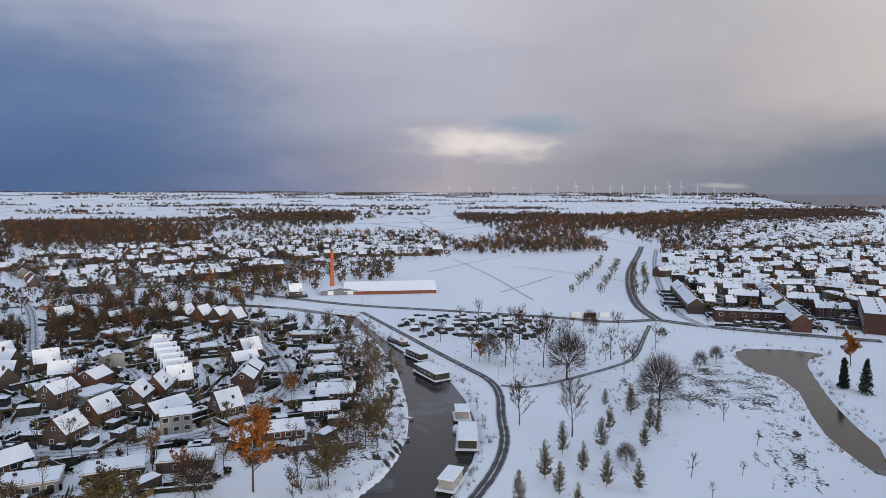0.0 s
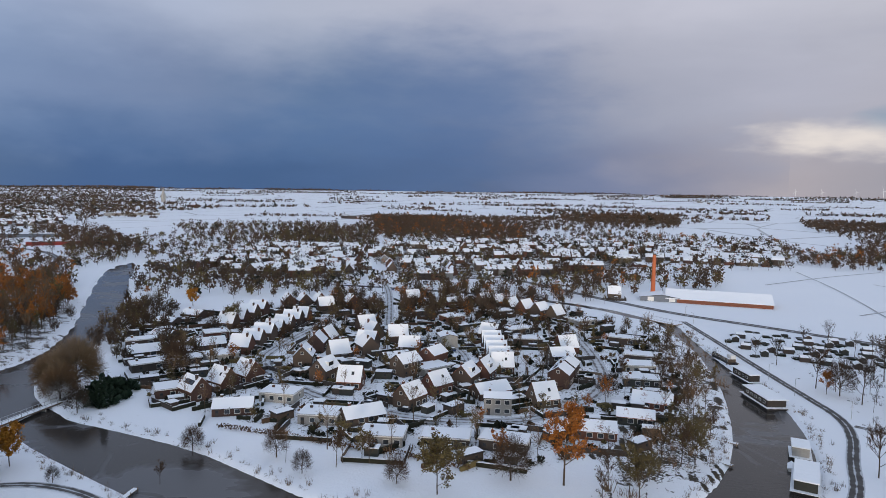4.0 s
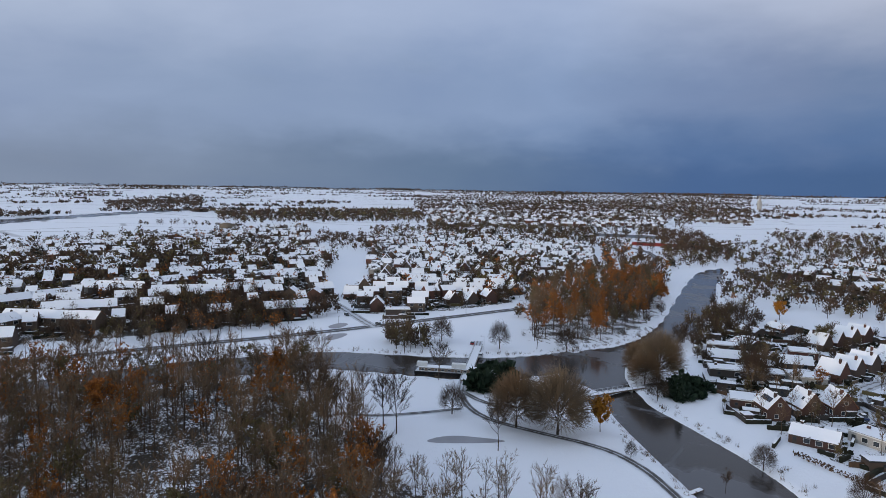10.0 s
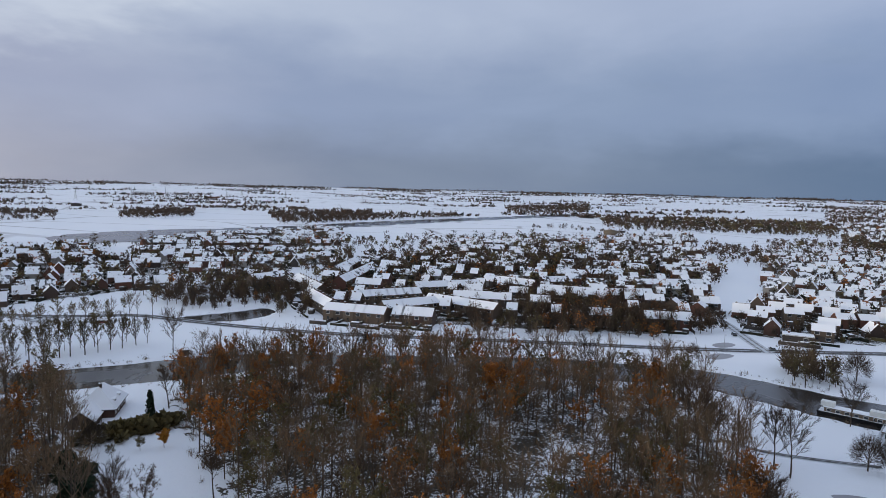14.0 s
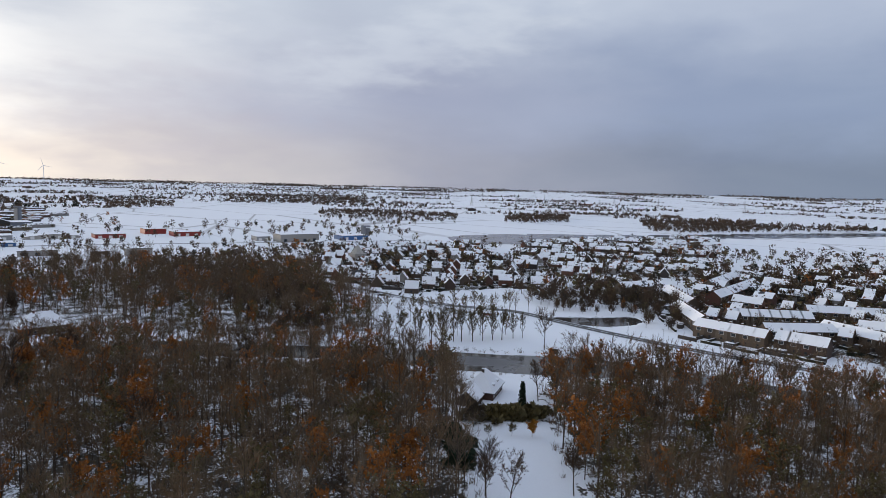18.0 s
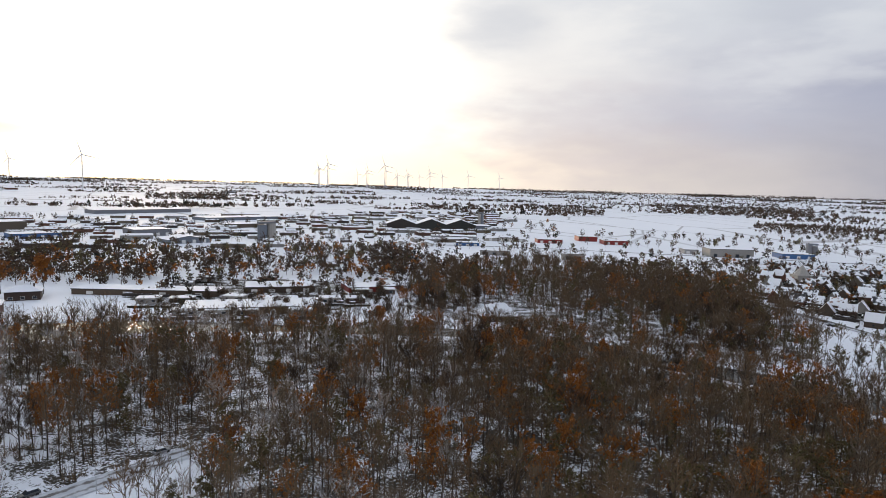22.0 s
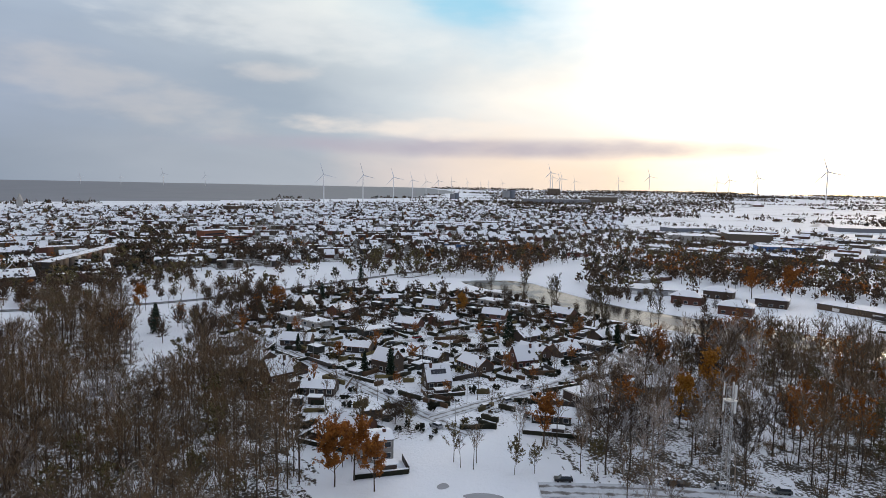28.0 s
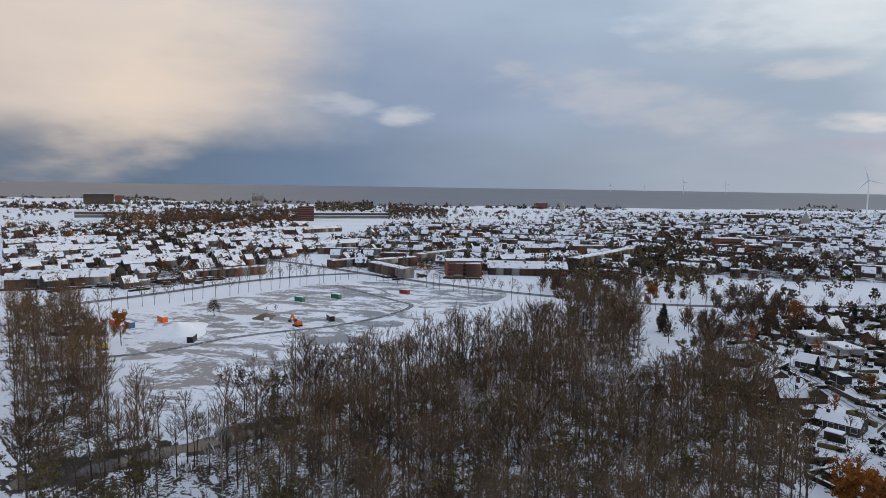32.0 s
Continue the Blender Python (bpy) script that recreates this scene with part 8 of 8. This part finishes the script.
# ---------------------------------------------------------------- boats and the waterside
def houseboat(x, y, ang, L, W, kind):
    root = tagged(new("houseboat"), {"ark": "flat-roofed houseboat moored at the snowy quay", "barge": "long dark barge with a yellow stripe and snowy cabin", "hulk": "long dark work barge with a snow-covered deck", "hut": "small white floating cabin at the bank"}[kind], "houseboat", "houseboats")
    root.matrix_basis = pose(x, y, -0.6, 0, 0, ang)
    x1, y1 = L / 2, W / 2
    if kind in ("barge", "hulk"):
        p = [(-x1, -y1 * 0.7, -0.3), (x1 * 0.7, -y1 * 0.8, -0.3), (x1 * 0.95, 0, -0.3), (x1 * 0.7, y1 * 0.8, -0.3), (-x1, y1 * 0.7, -0.3),
             (-x1 * 1.03, -y1 * 0.85, 1.2), (x1 * 0.7, -y1, 1.2), (x1 * 1.08, 0, 1.7), (x1 * 0.7, y1, 1.2), (-x1 * 1.03, y1 * 0.85, 1.2)]
        part("hull", fixed(Shape().add(p, [(i, (i + 1) % 5, 5 + (i + 1) % 5, 5 + i) for i in range(5)] + [(9, 8, 7, 6, 5), (0, 1, 2, 3, 4)]).mesh("hull", M_black)), root)
        if kind == "barge":
            part("stripe", Shape().box(-x1, x1 * 0.72, -y1 - 0.03, -y1 + 0.02, 0.8, 1.1).mesh("stripe", M_yellow), root)
        else:
            part("deck", Shape().box(-x1 * 0.98, x1 * 0.7, -y1 * 0.84, y1 * 0.84, 1.204, 1.34).mesh("deck", M_snow), root, "deck under snow")
        part("cabin", Shape().box(-x1 * 0.85, x1 * 0.35, -y1 * 0.7, y1 * 0.7, 1.2, 2.6).mesh("cabin", M_wood), root)
        part("roof", Shape().box(-x1 * 0.88, x1 * 0.38, -y1 * 0.75, y1 * 0.75, 2.6, 2.8).mesh("roof", M_snow), root, "roof under snow")
        part("wheelhouse", Shape().box(-x1 * 0.95, -x1 * 0.6, -y1 * 0.5, y1 * 0.5, 2.8, 4.3).mesh("wheelhouse", M_frame), root)
        zw = 1.9
    else:
        part("hull", Shape().box(-x1, x1, -y1, y1, -0.4, 0.8).mesh("hull", M_black), root)
        part("deck", Shape().box(-x1 - 0.6, x1 + 0.6, -y1 - 0.5, y1 + 0.5, 0.8, 0.95).mesh("deck", M_snow), root, "snowy deck")
        part("cabin", Shape().box(-x1 * 0.9, x1 * 0.9, -y1 * 0.9, y1 * 0.9, 0.95, 3.4).mesh("cabin", M_white if kind == "hut" else M_dark), root)
        part("roof", Shape().box(-x1, x1, -y1, y1, 3.4, 3.65).mesh("roof", M_snow), root, "flat roof under snow")
        zw = 2.2
    n = max(2, int(L // 3))
    for i in range(n):
        for side, turn in ((-1, 0), (1, 180)):
            yy = y1 * (0.7 if kind in ("barge", "hulk") else 0.9)
            part("window", window_mesh(1.3, 0.9), root, "", pose((i + 0.5) / n * L * 0.8 - L * 0.42, side * yy, zw, 0, 0, turn))


for q in [(-21, 290, 120, 18, 4.5, "barge"), (-11, 264, 122, 13, 4.5, "ark"), (-4, 238, 120, 17, 7, "ark"), (6, 193, 92, 7, 4.5, "hut"), (7, 174, 88, 14, 5.5, "ark"),
          (2, 147, 70, 8, 4, "hut"), (-226, 68, 70, 30, 5, "hulk"), (-232, 52, 70, 22, 5, "hulk"), (-214, -150, 55, 16, 4.5, "barge"), (-206, -172, 55, 20, 4.5, "ark"),
          (-222, -118, 62, 22, 4.5, "barge"), (-199, -186, 40, 9, 4, "ark")]:
    houseboat(*q)


def rowing_boat(x, y, ang):
    root = tagged(new("small_boat"), "small open boat under a snowy cover at the bank", "boat", "small boats")
    root.matrix_basis = pose(x, y, -0.6, 0, 0, ang)
    p = [(-2.4, -0.8, -0.1), (1.4, -0.8, -0.1), (2.6, 0, 0), (1.4, 0.8, -0.1), (-2.4, 0.8, -0.1), (-2.5, -1, 0.7), (1.5, -1, 0.7), (3.1, 0, 0.9), (1.5, 1, 0.7), (-2.5, 1, 0.7)]
    part("hull", fixed(Shape().add(p, [(i, (i + 1) % 5, 5 + (i + 1) % 5, 5 + i) for i in range(5)] + [(0, 1, 2, 3, 4)]).mesh("hull", M_frame)), root)
    part("cover", fixed(Shape().add([(-2.5, -1, 0.72), (1.5, -1, 0.72), (3.0, 0, 0.92), (1.5, 1, 0.72), (-2.5, 1, 0.72), (-2.4, 0, 1.2), (1.2, 0, 1.25)],
                                    [(0, 1, 6, 5), (1, 2, 6), (2, 3, 6), (3, 4, 5, 6), (4, 0, 5)]).mesh("cover", M_snow)), root, "snowy tarpaulin")


for x, y, a in [(-28, 303, 120), (-33, 314, 120), (-40, 330, 122), (-16, 278, 120), (4, 183, 90), (-300, 205, 45), (310, -195, 20), (345, -180, 0), (-135, -190, 40)]:
    rowing_boat(x, y, a)


def jetty(x, y, ang, L):
    root = tagged(new("jetty"), "narrow wooden jetty topped with snow", "jetty", "jetties")
    root.matrix_basis = pose(x, y, -0.3, 0, 0, ang)
    part("deck", Shape().box(0, L, -0.7, 0.7, 0.2, 0.32).mesh("deck", M_wood), root)
    part("snow", Shape().box(0.1, L - 0.1, -0.62, 0.62, 0.324, 0.4).mesh("snow", M_snow), root)
    for i in range(3):
        for s in (-0.6, 0.6):
            part("post", Shape().tube((0.4 + i * (L - 0.8) / 2, s, -1.6), (0.4 + i * (L - 0.8) / 2, s, 0.7), 0.1, 0.1, 6).mesh("post", M_wood), root)


for q in [(-15, 193, -10, 6), (-16, 178, -20, 7), (-130, 92, -70, 6), (-19, 225, -20, 5)]:
    jetty(*q)


def footbridge(x0, y0, x1, y1, w, label):
    L = math.hypot(x1 - x0, y1 - y0)
    root = tagged(new("footbridge"), label, "bridge")
    root.matrix_basis = pose((x0 + x1) / 2, (y0 + y1) / 2, 0, 0, 0, math.degrees(math.atan2(y1 - y0, x1 - x0)))
    part("deck", Shape().box(-L / 2, L / 2, -w / 2, w / 2, 0.12, 0.5).mesh("deck", M_wood), root)
    part("snow", Shape().box(-L / 2, L / 2, -w / 2 + 0.1, w / 2 - 0.1, 0.504, 0.58).mesh("snow", M_snow), root)
    for s in (-1, 1):
        part("handrail", Shape().box(-L / 2, L / 2, s * w / 2 - 0.05, s * w / 2 + 0.05, 1.4, 1.52).mesh("handrail", M_steel), root)
        n = int(L // 2)
        for i in range(n + 1):
            x = -L / 2 + i * L / n
            part("post", Shape().box(x - 0.05, x + 0.05, s * w / 2 - 0.05, s * w / 2 + 0.05, 0.3, 1.4).mesh("post", M_steel), root)
    for i in (-0.25, 0.25):
        part("pier", Shape().box(i * L - 0.3, i * L + 0.3, -w / 2 + 0.2, w / 2 - 0.2, -2, 0.12).mesh("pier", M_hall), root)


footbridge(-268, 75, -220, 57, 3.4, "long white snow-topped footbridge over the canal")
footbridge(-197, 93, -203, 118, 2.8, "low footbridge with steel rails over the river")
footbridge(424, -200, 470, -296, 8, "concrete road bridge across the canal")
footbridge(-48, 352, -66, 362, 7, "short road bridge at the canal mouth")


# ---------------------------------------------------------------- the building site
def excavator(x, y, ang, mat):
    root = tagged(new("excavator"), "orange crawler excavator with a folded arm in the snow", "excavator", "excavators")
    root.matrix_basis = pose(x, y, 0, 0, 0, ang)
    for s in (-1, 1):
        part("track", Shape().box(-1.9, 1.9, s * 1.2 - 0.3, s * 1.2 + 0.3, 0, 0.9).mesh("track", M_black), root)
    part("body", Shape().box(-2.0, 1.0, -1.3, 1.3, 0.95, 2.3).mesh("body", mat), root)
    part("cab", Shape().box(0.0, 1.3, 0.2, 1.3, 2.3, 3.3).mesh("cab", M_glass), root)
    part("boom", Shape().bar((1, 0, 1.6), (4.2, 0, 4.6), 0.55).mesh("boom", mat), root)
    arm = part("arm", Shape().bar((4.1, 0, 4.7), (6.4, 0, 2.0), 0.42).mesh("arm", mat), root)
    part("bucket", Shape().box(5.9, 6.9, -0.6, 0.6, 1.0, 2.0).mesh("bucket", M_black), arm, "black digging bucket")


excavator(273, 137, 60, M_orangep)
excavator(212, 188, 150, M_yellow)


def container(x, y, ang, mat, label):
    root = tagged(new("container"), label, "container", "containers")
    root.matrix_basis = pose(x, y, 0.02, 0, 0, ang)
    part("box", Shape().box(-3, 3, -1.2, 1.2, 0, 2.5).mesh("box", mat), root)
    part("snow", Shape().box(-2.9, 2.9, -1.1, 1.1, 2.5, 2.62).mesh("snow", M_snow), root)
    for s in (-0.6, 0.6):
        part("door", Shape().box(3.0, 3.05, s - 0.55, s + 0.55, 0.15, 2.35).mesh("door", M_black), root)


for x, y, a, m, w in [(289, 128, 40, M_black, "black"), (234, 164, 20, M_black, "black"), (262, 200, 60, M_orangep, "orange"), (250, 216, 60, M_orangep, "orange"), (248, 206, 60, M_blue, "blue"),
                      (330, 165, 70, M_green, "green"), (345, 150, 70, M_green, "green"), (372, 118, 70, M_red, "red"), (272, 152, 30, M_frame, "white"), (240, 236, 30, M_orange, "rust-red"),
                      (82, 352, 8, M_dark, "brown"), (90, 352, 8, M_frame, "white"), (74, 352, 8, M_frame, "white")]:
    container(x, y, a, m, w + " steel site container with snow on top")


def mound(name, x, y, r, h, seed, mat, label):
    rng = np.random.default_rng(seed)
    n, k = 24, 9
    v, f = [(x, y, h)], []
    for i in range(1, k + 1):
        for j in range(n):
            a = 2 * math.pi * j / n
            q = r * i / k * (1 + 0.22 * math.sin(3 * a + seed))
            v.append((x + math.cos(a) * q * 1.4, y + math.sin(a) * q, max(0, h * (1 - i / k) ** 1.1 + rng.normal(0, 0.12) * (i < k)) - (0.2 if i == k else 0)))
    f3 = [(0, 1 + j, 1 + (j + 1) % n) for j in range(n)]
    f4 = [(1 + i * n + j, 1 + (i + 1) * n + j, 1 + (i + 1) * n + (j + 1) % n, 1 + i * n + (j + 1) % n) for i in range(k - 1) for j in range(n)]
    tagged(new(name, meshnp(name, v, [f3, f4], mat)), label, "mound")


mound("snow_mound", 246, 180, 13, 4.5, 1, M_snow, "snow-covered heap of spoil on the site")
mound("soil_mound", 284, 160, 5, 2.4, 2, M_wood, "dark heap of soil and rubble")

M_ice = plain("grey_ice", (0.30, 0.30, 0.32), 0.35, 0.0, 0.2, 0.15)
ICE = [
    [(-168, 31), (-172, 40), (-168, 50), (-164, 57), (-165, 44)],
    [(130, -64), (131, -67), (128, -67), (128, -64)],
    [(124, -66), (123, -72), (118, -76), (119, -70)],
    [(-317, 10), (-327, 18), (-322, 23), (-311, 15)],
    [(-289, 7), (-302, 12), (-302, 22), (-289, 14)],
]


def site_material():
    """Snow blown thin over grey frozen meltwater, with ruts."""
    m, k = material("site_ice")
    v = k.n("ShaderNodeTexCoord").outputs["Object"]
    n = k.noise(k.scaled(v, (0.085, 0.04, 1)), 1.0, 6, 0.65, 0.9)
    fine = k.noise(v, 0.55, 5, 0.65)
    f = k.step(k.m("ADD", k.m("MULTIPLY", n, 0.75), k.m("MULTIPLY", fine, 0.25)), 0.46, 0.53)
    finish(k, k.mix(f, k.mix(fine, (0.17, 0.17, 0.185), (0.30, 0.305, 0.32)), SNOW), k.m("ADD", 0.35, k.m("MULTIPLY", f, 0.4)), fine, 0.05)
    return m


tagged(flat_poly("site_ground", smooth(SITE, True, 1), 0.07, site_material()), "building site of grey ice and thin snow", "ground", kind="structure")
for p in ICE:
    tagged(flat_poly("ice_sheet", smooth(p, True), 0.05, M_ice), "frozen grey meltwater sheet on the ground", "ice", kind="structure")


# ---------------------------------------------------------------- cars, lamps, garden edges
def paint_material():
    m, k = material("car_paint")
    c = k.ramp(rnd(k), [(0, (0.02, 0.02, 0.022)), (0.25, (0.30, 0.31, 0.32)), (0.45, (0.55, 0.55, 0.55)), (0.62, (0.03, 0.05, 0.13)), (0.75, (0.25, 0.02, 0.02)), (0.88, (0.1, 0.11, 0.11))], "CONSTANT")
    finish(k, c, 0.3, None, 0, 0.2, 0.5)
    return m


M_car = paint_material()


def build_car():
    root = tagged(new("car"), "parked car with snow on its roof and bonnet", "car", "parked cars")
    p = [(-2.1, -0.85, 0.35), (2.1, -0.85, 0.35), (2.1, 0.85, 0.35), (-2.1, 0.85, 0.35), (-2.1, -0.85, 0.95), (2.0, -0.85, 0.85), (2.0, 0.85, 0.85), (-2.1, 0.85, 0.95)]
    f = [(3, 2, 1, 0), (4, 5, 6, 7), (0, 1, 5, 4), (1, 2, 6, 5), (2, 3, 7, 6), (3, 0, 4, 7)]
    part("body", Shape().add(p, f).mesh("body", M_car), root)
    q = [(-1.9, -0.8, 0.9), (1.1, -0.8, 0.88), (1.1, 0.8, 0.88), (-1.9, 0.8, 0.9), (-1.5, -0.65, 1.45), (0.4, -0.65, 1.45), (0.4, 0.65, 1.45), (-1.5, 0.65, 1.45)]
    part("cabin", Shape().add(q, f).mesh("cabin", M_glass), root)
    part("snow", Shape().box(-1.5, 0.4, -0.64, 0.64, 1.45, 1.53).mesh("snow", M_snow), root, "snow on the roof")
    w = Shape().tube((0, -0.1, 0), (0, 0.1, 0), 0.33, 0.33, 10).mesh("wheel", M_black)
    for x in (-1.35, 1.35):
        for y in (-0.8, 0.8):
            part("wheel", w, root, "", pose(x, y, 0.33))
    return root


def build_lamp():
    root = tagged(new("street_lamp"), "slim grey street lamp beside the snowy road", "street lamp", "street lamps")
    part("pole", Shape().tube((0, 0, -0.1), (0, 0, 6), 0.09, 0.06, 6).mesh("pole", M_steel), root)
    part("arm", Shape().bar((0, 0, 5.9), (1.1, 0, 6.1), 0.07).mesh("arm", M_steel), root)
    part("head", Shape().box(0.8, 1.5, -0.14, 0.14, 6.0, 6.16).mesh("head", M_hall), root)
    return root


rng = random.Random(77)
car = lamp = None
for w, k, line in ROADS:
    if k in ("path", "track") or math.hypot(*line[len(line) // 2]) > 480:
        continue
    p = np.array(line)
    run = np.concatenate([[0], np.cumsum(np.linalg.norm(np.diff(p, axis=0), axis=1))])
    s = 6.0
    while s < run[-1] - 6:
        x, y = np.interp(s, run, p[:, 0]), np.interp(s, run, p[:, 1])
        x2, y2 = np.interp(s + 1, run, p[:, 0]), np.interp(s + 1, run, p[:, 1])
        a = math.atan2(y2 - y, x2 - x)
        side = rng.choice((-1, 1))
        nx, ny = -math.sin(a) * side, math.cos(a) * side
        if k == "street" and rng.random() < 0.5 and free(x + nx * (w / 2 + 1.2), y + ny * (w / 2 + 1.2), 0.5):
            m = pose(x + nx * (w / 2 + 1.0), y + ny * (w / 2 + 1.0), 0.04, 0, 0, math.degrees(a) + rng.choice((0, 180)))
            if car is None:
                car = build_car()
                car.matrix_basis = m
            else:
                copy_thing(car, m)
        if rng.random() < 0.3 and clear_of_ways(x - nx * (w / 2 + 1.6), y - ny * (w / 2 + 1.6), 0.6):
            m = pose(x - nx * (w / 2 + 1.5), y - ny * (w / 2 + 1.5), 0, 0, 0, math.degrees(math.atan2(ny, nx)))
            if lamp is None:
                lamp = build_lamp()
                lamp.matrix_basis = m
            else:
                copy_thing(lamp, m)
        s += rng.uniform(9, 15) if k == "street" else rng.uniform(16, 24)
